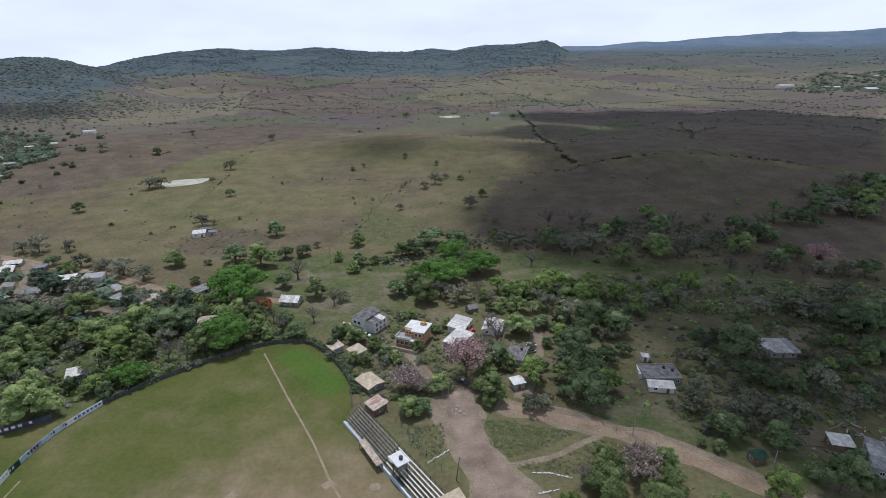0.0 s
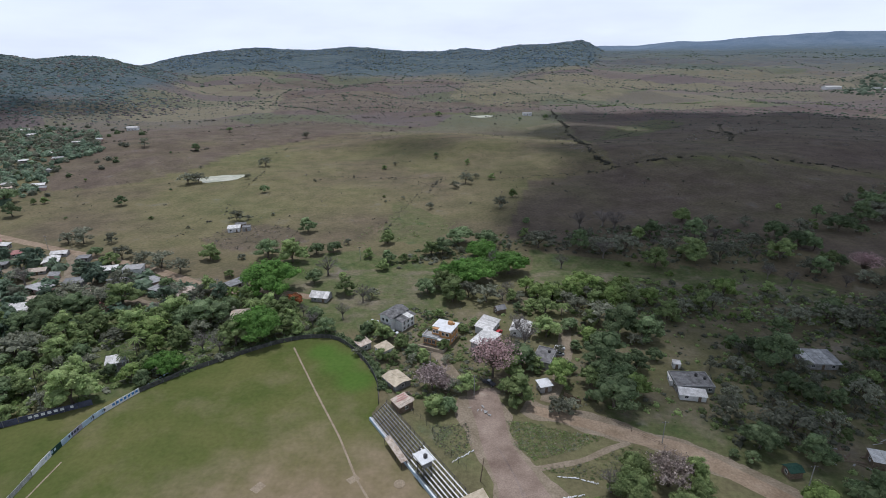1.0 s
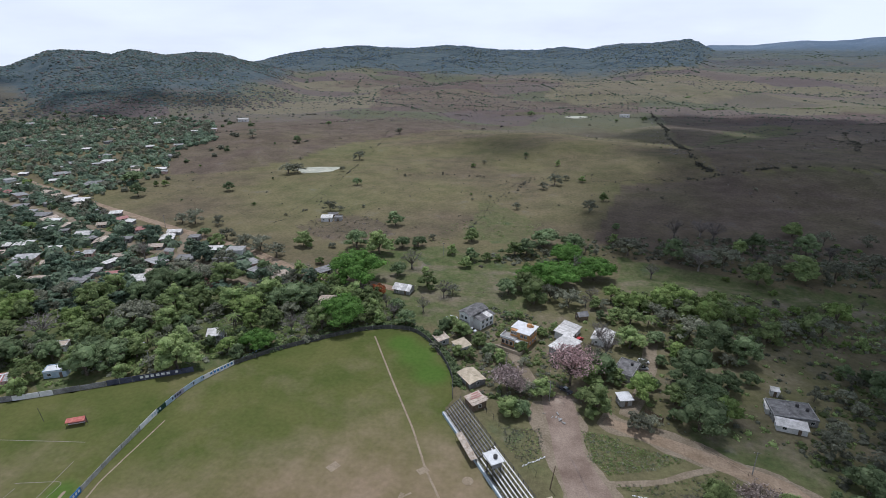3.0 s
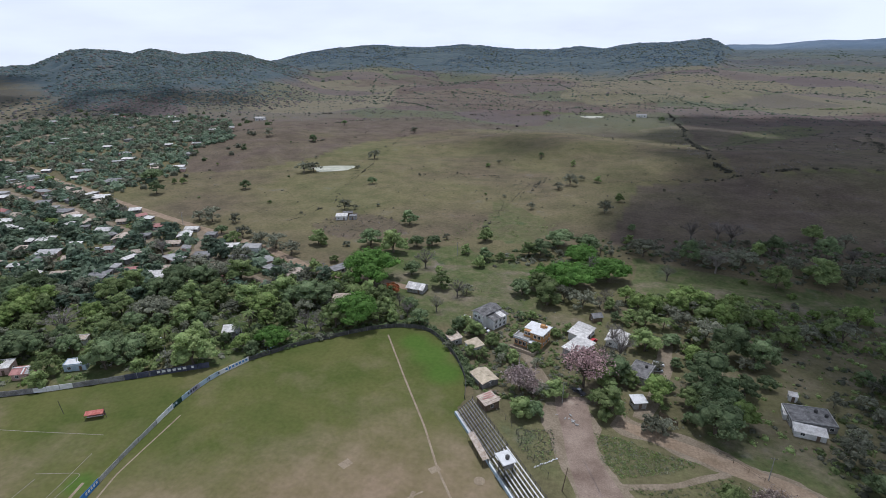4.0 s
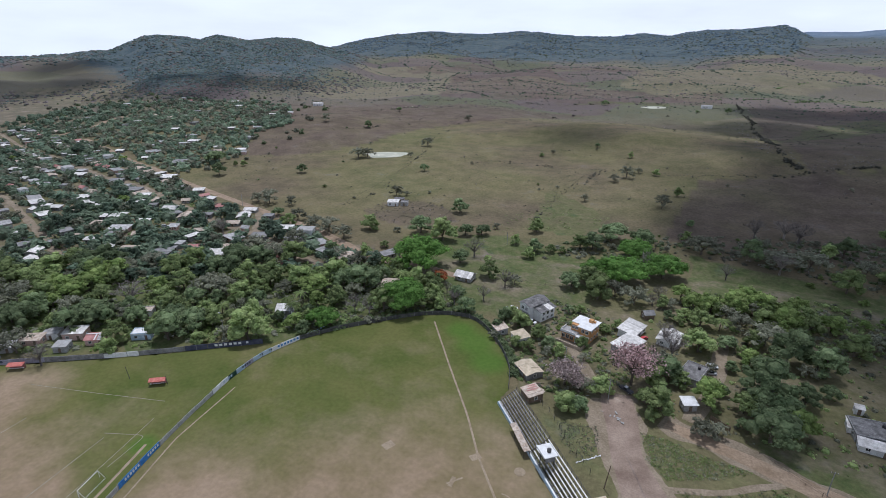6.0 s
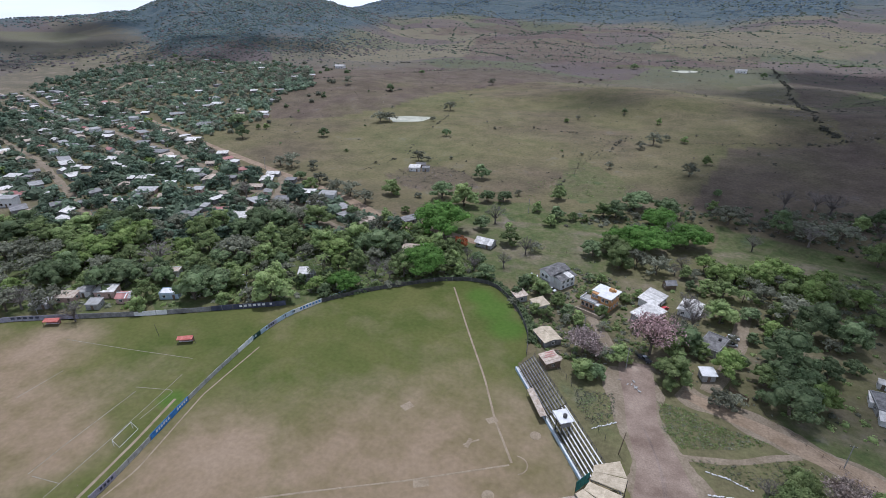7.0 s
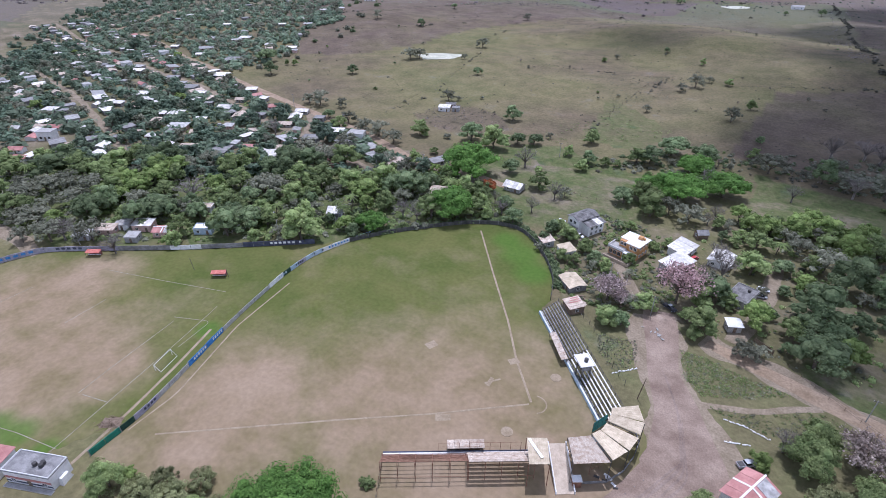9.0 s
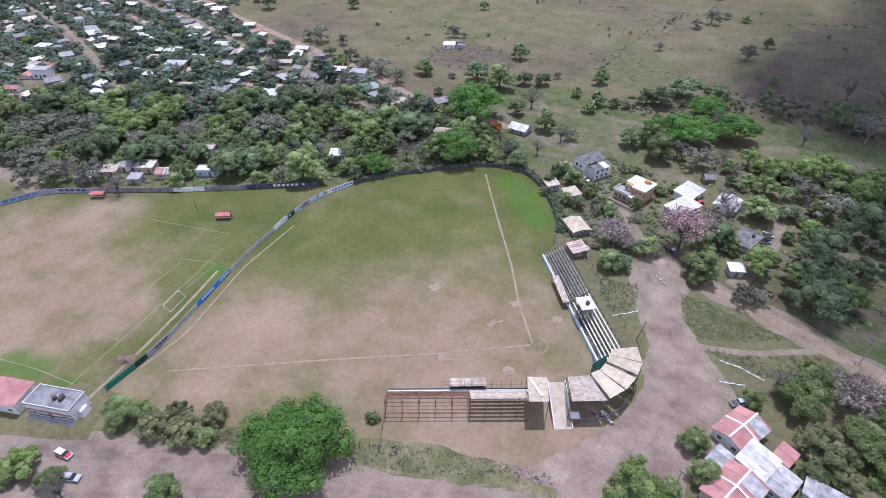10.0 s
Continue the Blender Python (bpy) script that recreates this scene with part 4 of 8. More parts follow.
bleachers(at_home(1.0), (-4.4, 98.3), -1, 7.0, 4.6, 7, M_DARKCEM, M_STEEL, "shaded grandstand rows under the corner roof", 1.2, 0.5, 3, 0.14, False)
hw = thing("stand_wall", *AH, 0, math.degrees(math.atan2(hy, hx)), "dark navy front wall before the home grandstand", "wall")
LH = math.hypot(hx, hy)
part("wall_body", Geo().box((LH * 0.5, 0.25, 0.7), (LH, 0.2, 1.4)), M_NAVY, hw)
part("walkway", Geo().box((LH * 0.5, -0.25, 1.1), (LH, 0.8, 0.12)), M_WHITE, hw)
for k in range(9):
    u = LH * (0.30 + 0.055 * k)
    part("net_post", Geo().cyl((u, 0.35, 0), (u, 0.35, 4.2), 0.05), M_STEEL, hw)
part("net_rail", Geo().cyl((LH * 0.30, 0.35, 4.2), (LH * 0.74, 0.35, 4.2), 0.04), M_STEEL, hw)
part("net_rail", Geo().cyl((LH * 0.30, 0.35, 2.8), (LH * 0.74, 0.35, 2.8), 0.03), M_STEEL, hw)


def ridged(p0, p1, p2, p3, n, amp=0.05, thick=0.05):
    """One corrugated sheet over four corners; ridges run from p0p1 to p3p2."""
    g = Geo()
    a, b, c, d = map(Vector, (p0, p1, p2, p3))
    m = 2 * n + 1
    for sgn in (0.0, -thick):
        for near, far in ((a, b), (d, c)):
            g.v += [tuple(near.lerp(far, k / (m - 1)) + Vector((0, 0, (amp if k % 2 else -amp) + sgn))) for k in range(m)]
    q = lambda lay, row, k: lay * 2 * m + row * m + k
    for k in range(m - 1):
        g.f += [(q(0, 0, k), q(0, 1, k), q(0, 1, k + 1), q(0, 0, k + 1)), (q(1, 0, k), q(1, 0, k + 1), q(1, 1, k + 1), q(1, 1, k)),
                (q(0, 0, k), q(0, 0, k + 1), q(1, 0, k + 1), q(1, 0, k)), (q(0, 1, k), q(1, 1, k), q(1, 1, k + 1), q(0, 1, k + 1))]
    return g


# fan of roof slabs over the corner
INNER = [(-10.1, 89.4), (-5.2, 92.5), (-3.5, 94.9), (-2.5, 98.1), (-2.1, 101.2), (-2.4, 103.4)]
OUTER = [(-7.0, 82.0), (0.7, 86.2), (3.8, 90.9), (5.4, 96.2), (5.9, 101.0), (5.6, 103.9)]
OUTER[5] = (3.4, 106.5)
corner = thing("stand_roof", *BH, 0, 0, "fan of pale fibre-cement roof slabs on steel posts over the stand corner", "roof")
bx, by = BH
for k in range(5):
    i0, i1, o0, o1 = INNER[k], INNER[k + 1], OUTER[k], OUTER[k + 1]
    lift = 0.45 * (k % 2) + 0.05 * k
    sh = lambda p, z: (p[0] - bx, p[1] - by, z)
    c = [sh(i0, 6.6 + lift), sh(i1, 6.6 + lift), sh(o1, 7.6 + lift), sh(o0, 7.6 + lift)]
    cx, cy = sum(q[0] for q in c) / 4, sum(q[1] for q in c) / 4
    wide = 0.015 if k == 0 else 0.07
    c = [Vector(c[0]).lerp(Vector(c[1]), wide), Vector(c[1]).lerp(Vector(c[0]), wide), Vector(c[2]).lerp(Vector(c[3]), wide), Vector(c[3]).lerp(Vector(c[2]), wide)]
    part("roof_slab", ridged(*c, 10 if k == 0 else 6, 0.035), M_RUST if k == 0 else M_FIBRE, corner, "rust-streaked sheet" if k == 0 else "")
    for q, z in ((i0, 6.5), (o0, 7.5)):
        part("post", Geo().cyl(sh(q, 0), sh(q, z), 0.09), M_DARKSTEEL, corner)
    part("rafter", Geo().beam(sh(i0, 6.45 + lift), sh(o0, 7.45 + lift), 0.1, 0.2), M_DARKSTEEL, corner)
    part("rear_wall", Geo().beam(sh(o0, 0.4), sh(o1, 0.4), 0.15, 0.8), M_DARKCEM, corner)
canopy = thing("entrance_canopy", -10.6, 79.0, 0, math.degrees(math.atan2(hy, hx)), "weathered tan corrugated canopy beside the stand entrance", "canopy")
CAN = [(-18.9, 84.5), (-14.4, 86.6), (-11.7, 79.1), (-15.9, 77.0)]
inv = canopy.matrix_basis.inverted()
cl = [inv @ Vector((*q, z)) for q, z in zip(CAN, (7.2, 7.2, 8.2, 8.2))]
part("roof_sheet", ridged(*cl, 9, 0.04), M_FIBRE, canopy)
for q in cl:
    part("post", Geo().cyl((q.x, q.y, 0), (q.x, q.y, q.z - 0.1), 0.09), M_STEEL, canopy)
part("loose_board", Geo().beam(cl[0] + Vector((0.5, -0.3, 0.12)), cl[2] + Vector((-1.4, 1.6, 0.12)), 0.7, 0.06), M_WHITE, canopy)
ramp = thing("entrance_ramp", -10.1, 84.9, 0, math.degrees(math.atan2(hy, hx)), "pale concrete entrance ramp up to the grandstand", "ramp")
part("slope", Geo().slab([(-2.1, -6.6, 0.15), (2.1, -6.6, 0.15), (2.1, 5.2, 3.0), (-2.1, 5.2, 3.0)], 0.25), M_TANCEM, ramp)
for sx in (-2.2, 2.2):
    part("side_wall", Geo().slab([(sx - 0.1, -6.6, 0.9), (sx + 0.1, -6.6, 0.9), (sx + 0.1, 5.2, 3.8), (sx - 0.1, 5.2, 3.8)], 0.9), M_WHITE, ramp)
kiosk = thing("ticket_kiosk", -5.6, 82.6, 0, 26, "small dark red ticket kiosk with a pale roof", "kiosk")
part("body", Geo().box((0, 0, 1.1), (2.0, 1.6, 2.2)), M_STEEL, kiosk)
part("roof", Geo().box((0, 0, 2.28), (2.3, 1.9, 0.12)), M_WHITE, kiosk)


def dugout(a, b, depth, side, roof, label):
    L = math.hypot(b[0] - a[0], b[1] - a[1])
    s = thing("dugout", a[0], a[1], 0, math.degrees(math.atan2(b[1] - a[1], b[0] - a[0])), label, "dugout")
    n = max(3, int(L / 1.6))
    for k in range(n):
        part("roof_sheet", Geo().slab([(L * k / n + 0.03, 0, 2.5), (L * (k + 1) / n - 0.03, 0, 2.5), (L * (k + 1) / n - 0.03, side * depth, 2.75 + 0.05 * (k % 2)), (L * k / n + 0.03, side * depth, 2.75 + 0.05 * (k % 2))], 0.06), roof, s)
    for k in range(4):
        u = 0.2 + (L - 0.4) * k / 3
        part("post", Geo().cyl((u, 0.1 * side, 0), (u, 0.1 * side, 2.45), 0.06), M_DARKSTEEL, s)
    part("back_wall", Geo().box((L / 2, side * depth * 0.95, 1.1), (L, 0.12, 2.2)), M_DARKCEM, s)
    part("bench", Geo().box((L / 2, side * depth * 0.6, 0.5), (L - 0.5, 0.4, 0.08)), M_WOOD, s)
    return s


dugout((-26.1, 129.4), (-19.4, 119.2), 2.0, 1, M_RUST, "long low dugout with a rusted sheet roof")
dugout((-36.2, 76.5), (-28.0, 80.8), 2.4, 1, M_RUST, "dugout with a patched white and rust sheet roof")
booth = thing("commentary_booth", -12.8, 117.6, 0, math.degrees(math.atan2(uy, ux)), "white concrete commentary booth with a water tank on its roof", "booth")
part("body", Geo().box((0, 0.2, 5.3), (3.8, 2.8, 2.2)), M_DARKCEM, booth)
for u in (-1.7, 1.7):
    for v in (-1.0, 1.4):
        part("leg", Geo().box((u, v, 2.15), (0.25, 0.25, 4.3)), M_DARKSTEEL, booth)
part("roof", Geo().box((0, 0, 6.5), (5.2, 4.4, 0.2)), M_WHITE, booth)
part("parapet", Geo().box((0, -2.1, 6.75), (5.2, 0.15, 0.3)).box((0, 2.1, 6.75), (5.2, 0.15, 0.3)), M_WHITE, booth)
part("opening", Geo().box((0, -1.4, 5.0), (3.0, 0.12, 1.3)), M_GLASS, booth)
tank = part("water_tank", Geo().cyl((0.5, 0.3, 6.6), (0.5, 0.3, 7.5), 0.6, 0.6, 14).cyl((0.5, 0.3, 7.5), (0.5, 0.3, 7.75), 0.6, 0.25, 14), M_DARKSTEEL, booth, "black plastic water tank")
net = thing("backstop_net", -4.2, 101.4, 0, 60, "teal netting on posts at the stand corner", "net")
for k in range(4):
    part("post", Geo().cyl((k * 1.8 - 2.7, 0, 0), (k * 1.8 - 2.7, 0, 4.0), 0.05), M_DARKSTEEL, net)
part("netting", Geo().box((0, 0, 2.0), (5.4, 0.04, 3.6)), M_TEAL, net)


# ---- houses ----
BLOCKED = []     # (x, y, radius) kept free of trees


def window(parent, x, y, z, w, h, face, frame_mat=None):
    """A framed window proud of the wall; face: 0 -y, 1 +x, 2 +y, 3 -x."""
    rz = (0, math.pi / 2, math.pi, -math.pi / 2)[face]
    fr = Geo()
    m = Matrix.Translation((x, y, z)) @ Matrix.Rotation(rz, 4, "Z")
    for cx, cz, sx, sz in ((-w / 2, 0, 0.1, h + 0.1), (w / 2, 0, 0.1, h + 0.1), (0, -h / 2, w, 0.1), (0, h / 2, w, 0.1), (0, 0, 0.06, h)):
        b = Geo().box((cx, -0.03, cz), (sx, 0.12, sz))
        fr.add([m @ Vector(v) for v in b.v], b.f)
    wn_ = part("window", fr, frame_mat or M_WHITE, parent)
    p = Geo().box((0, -0.012, 0), (w, 0.05, h))
    part("pane", Geo().add([m @ Vector(v) for v in p.v], p.f), M_GLASS, wn_)
    return wn_


def house(x, y, rz, w, d, h, roof, wall_mat, roof_mat, label, slope=0.9, over=0.5, storeys=1, name="house", sheets=0, windows=True, detail=True, group="", plain=False):
    """A house with its base middle at x, y: w along its own x, d along its own y."""
    z = float(land(x, y))
    s = thing(name, x, y, z, rz, label, "house", group)
    hw, hd = w / 2, d / 2
    g = Geo().box((0, 0, h / 2 - 0.3), (w, d, h + 0.6))
    if roof == "gable":
        for sx in (-hw + 0.06, hw - 0.06):
            g.add([(sx - 0.06, -hd, h), (sx - 0.06, hd, h), (sx - 0.06, 0, h + slope), (sx + 0.06, -hd, h), (sx + 0.06, hd, h), (sx + 0.06, 0, h + slope)],
                  [(0, 1, 2), (5, 4, 3), (0, 3, 4, 1), (1, 4, 5, 2), (2, 5, 3, 0)])
    elif roof == "shed":
        g.add([(-hw, hd, h), (hw, hd, h), (hw, -hd, h), (-hw, -hd, h), (-hw, hd, h + slope * 0.9), (hw, hd, h + slope * 0.9)], [(0, 1, 5, 4), (3, 4, 5, 2), (0, 4, 3), (1, 2, 5)])
    part("wall", g, wall_mat, s)
    rf_over = over
    if roof == "flat":
        part("roof", Geo().box((0, 0, h + 0.1), (w + rf_over, d + rf_over, 0.22)), roof_mat, s)
        if detail:
            par = Geo()
            for cx, cy, sx, sy in ((0, -hd, w, 0.15), (0, hd, w, 0.15), (-hw, 0, 0.15, d), (hw, 0, 0.15, d)):
                par.box((cx, cy, h + 0.36), (sx, sy, 0.3))
            part("parapet", par, wall_mat, s)
    else:
        n = sheets or 1
        o = rf_over
        sides = ((-1, 1) if roof == "gable" else (0,))
        for sd in sides:
            for k in range(n):
                x0, x1 = -hw - o + (w + 2 * o) * k / n, -hw - o + (w + 2 * o) * (k + 1) / n - (0.05 if n > 1 else 0)
                lift = 0.06 + (0.04 * ((k * 7 + sd) % 3) if n > 1 else 0)
                if roof == "gable":
                    dr = slope * o / hd
                    q = [(x0, 0, h + slope + lift), (x1, 0, h + slope + lift), (x1, sd * (hd + o), h - dr + lift), (x0, sd * (hd + o), h - dr + lift)]
                else:
                    q = [(x0, hd + o, h + slope + lift), (x1, hd + o, h + slope + lift), (x1, -hd - o, h + lift), (x0, -hd - o, h + lift)]
                if sd == -1:
                    q = q[::-1]
                part("roof_sheet" if n > 1 else "roof", Geo().slab(q, 0.08), roof_mat, s)
    if plain:
        for u, yy in ((-w * 0.28, -hd), (w * 0.28, -hd), (0, hd)):
            part("window", Geo().box((u, yy, 1.6), (1.3, 0.12, 1.1)), M_GLASS, s)
        part("door", Geo().box((0, -hd, 1.0), (1.0, 0.1, 2.0)), M_WOOD, s)
    elif windows:
        for st in range(storeys):
            zc = 1.45 + st * (h / storeys)
            n = max(1, int(w / 3.2))
            for k in range(n):
                u = -hw + w * (k + 0.5) / n
                for face, yy in ((0, -hd), (2, hd)):
                    if st == 0 and face == 0 and k == n // 2:
                        part("door", Geo().box((u, yy - 0.02, 1.0), (0.95, 0.1, 2.0)), M_WOOD, s)
                    else:
                        window(s, u, yy, zc, 1.2, 1.1, face)
            n = max(1, int(d / 3.6))
            for k in range(n):
                v = -hd + d * (k + 0.5) / n
                for face, xx in ((1, hw), (3, -hw)):
                    window(s, xx, v, zc, 1.1, 1.1, face)
    BLOCKED.append((x, y, max(w, d) * 0.62))
    return s


# two-storey orange house: a tall block under a white slab, with a lower roof terrace before it
BLOCKED += [(-12.0, 192.6, 7.5), (-33.0, 204.0, 8.0)]
orange = thing("house", -12.0, 192.6, 0.0, -21, "two-storey orange house with a white slab roof and a front terrace", "house")
part("wall", Geo().box((0.6, 1.2, 2.9), (8.2, 7.6, 6.4)), M_ORANGE, orange)
part("front_wall", Geo().box((-3.2, -3.2, 1.4), (6.0, 4.4, 3.4)), M_ORANGE, orange)
part("roof", Geo().slab([(-4.2, 5.6, 6.35), (-4.2, -1.2, 6.35), (-0.6, -1.2, 6.35), (-0.6, -3.6, 6.35), (5.3, -3.6, 6.35), (5.3, 5.6, 6.35)], 0.28), M_WHITE, orange)
part("roof_house", Geo().box((2.2, 3.0, 6.95), (1.8, 1.4, 1.2)).box((3.4, 3.4, 6.7), (0.9, 0.9, 0.7)), M_ORANGE, orange)
part("terrace", Geo().box((-3.2, -3.4, 3.2), (6.6, 5.2, 0.24)), M_CEMENT, orange)
for c, d in (((-3.2, -5.9, 3.75), (6.6, 0.16, 0.9)), ((-6.4, -3.4, 3.75), (0.16, 5.0, 0.9))):
    part("parapet", Geo().box(c, d), M_WHITE, orange)
part("bay", Geo().box((2.8, -2.9, 2.9), (3.6, 1.0, 6.4)), M_ORANGE, orange)
part("porch_roof", Geo().box((2.4, -4.6, 3.0), (5.0, 2.6, 0.2)), M_WHITE, orange)
for u in (0.1, 4.7):
    part("column", Geo().box((u, -5.7, 1.45), (0.28, 0.28, 2.9)), M_WHITE, orange)
for u in (-5.2, -3.4, -1.6):
    window(orange, u, -5.42, 1.5, 1.3, 1.7, 0)
for u in (-2.6, -1.2):
    window(orange, u, -2.62, 4.9, 1.1, 1.3, 0)
for u in (1.9, 3.6):
    window(orange, u, -3.42, 4.9, 1.2, 1.4, 0)
for v in (-1.0, 1.4, 3.8):
    for z_ in (1.5, 4.8):
        window(orange, 4.72, v, z_, 1.1, 1.2, 1)
for v in (1.0, 3.4):
    window(orange, -3.52, v, 4.8, 1.1, 1.2, 3)
part("door", Geo().box((2.4, -3.44, 1.05), (1.1, 0.1, 2.1)), M_GLASS, orange)
part("garden_wall", Geo().box((-1.0, -9.6, 0.7), (11.0, 0.2, 1.4)).box((4.6, -7.6, 0.7), (0.2, 4.0, 1.4)), M_TANCEM, orange)
# two-storey white house: a dark sheet gable and a lower roof with one white stretch
white2 = thing("house", -33.0, 204.0, 0.0, 58, "two-storey white house with a stained grey gable roof", "house")
part("wall", Geo().box((0, 1.2, 3.0), (11.0, 6.0, 6.6)), M_WHITE, white2)
part("wing_wall", Geo().box((1.2, -3.8, 2.2), (8.6, 4.0, 5.0)), M_WHITE, white2)
for sd in (-1, 1):
    for k in range(4):
        x0, x1 = -6.0 + 3.0 * k, -6.0 + 3.0 * (k + 1) - 0.06
        q = [(x0, 1.2, 7.5 + 0.03 * (k % 2)), (x1, 1.2, 7.5 + 0.03 * (k % 2)), (x1, 1.2 + sd * 3.7, 6.3), (x0, 1.2 + sd * 3.7, 6.3)]
        part("roof_sheet", Geo().slab(q if sd == 1 else q[::-1], 0.1), M_OLDROOF, white2)
part("gable", Geo().add([(-5.5, -1.7, 6.3), (-5.5, 4.1, 6.3), (-5.5, 1.2, 7.35), (-5.35, -1.7, 6.3), (-5.35, 4.1, 6.3), (-5.35, 1.2, 7.35)], [(0, 1, 2), (5, 4, 3), (0, 3, 4, 1), (1, 4, 5, 2), (2, 5, 3, 0)]), M_WHITE, white2)
for x0, x1, m in ((-3.6, 1.4, M_OLDROOF), (1.46, 4.4, M_WHITETIN), (4.46, 6.2, M_OLDROOF)):
    part("wing_roof", Geo().slab([(x0, -6.5, 4.85), (x1, -6.5, 4.85), (x1, -1.85, 5.7), (x0, -1.85, 5.7)], 0.14), m, white2)
for u in (-1.4, 1.2, 3.8):
    window(white2, u, -5.82, 3.4, 1.2, 1.4, 0)
    window(white2, u, -5.82, 1.2, 1.2, 1.3, 0)
for v in (0.2, 2.4):
    window(white2, -5.52, v, 4.7, 1.3, 1.4, 3)
for v in (-3.0, 1.0):
    window(white2, 5.52, v, 3.2, 1.2, 1.4, 1)
# dark panel on the solid wall stands in for shade inside the porch
part("porch_opening", Geo().box((-5.45, 1.0, 1.3), (0.2, 4.4, 2.4)), M_GLASS, white2, "dark panel in place of a shaded open porch")
part("porch_roof", Geo().box((-6.6, 1.0, 2.9), (2.4, 5.4, 0.16)), M_DARKCEM, white2)
for v in (-1.4, 3.4):
    part("column", Geo().box((-7.6, v, 1.4), (0.25, 0.25, 2.8)), M_WHITE, white2)
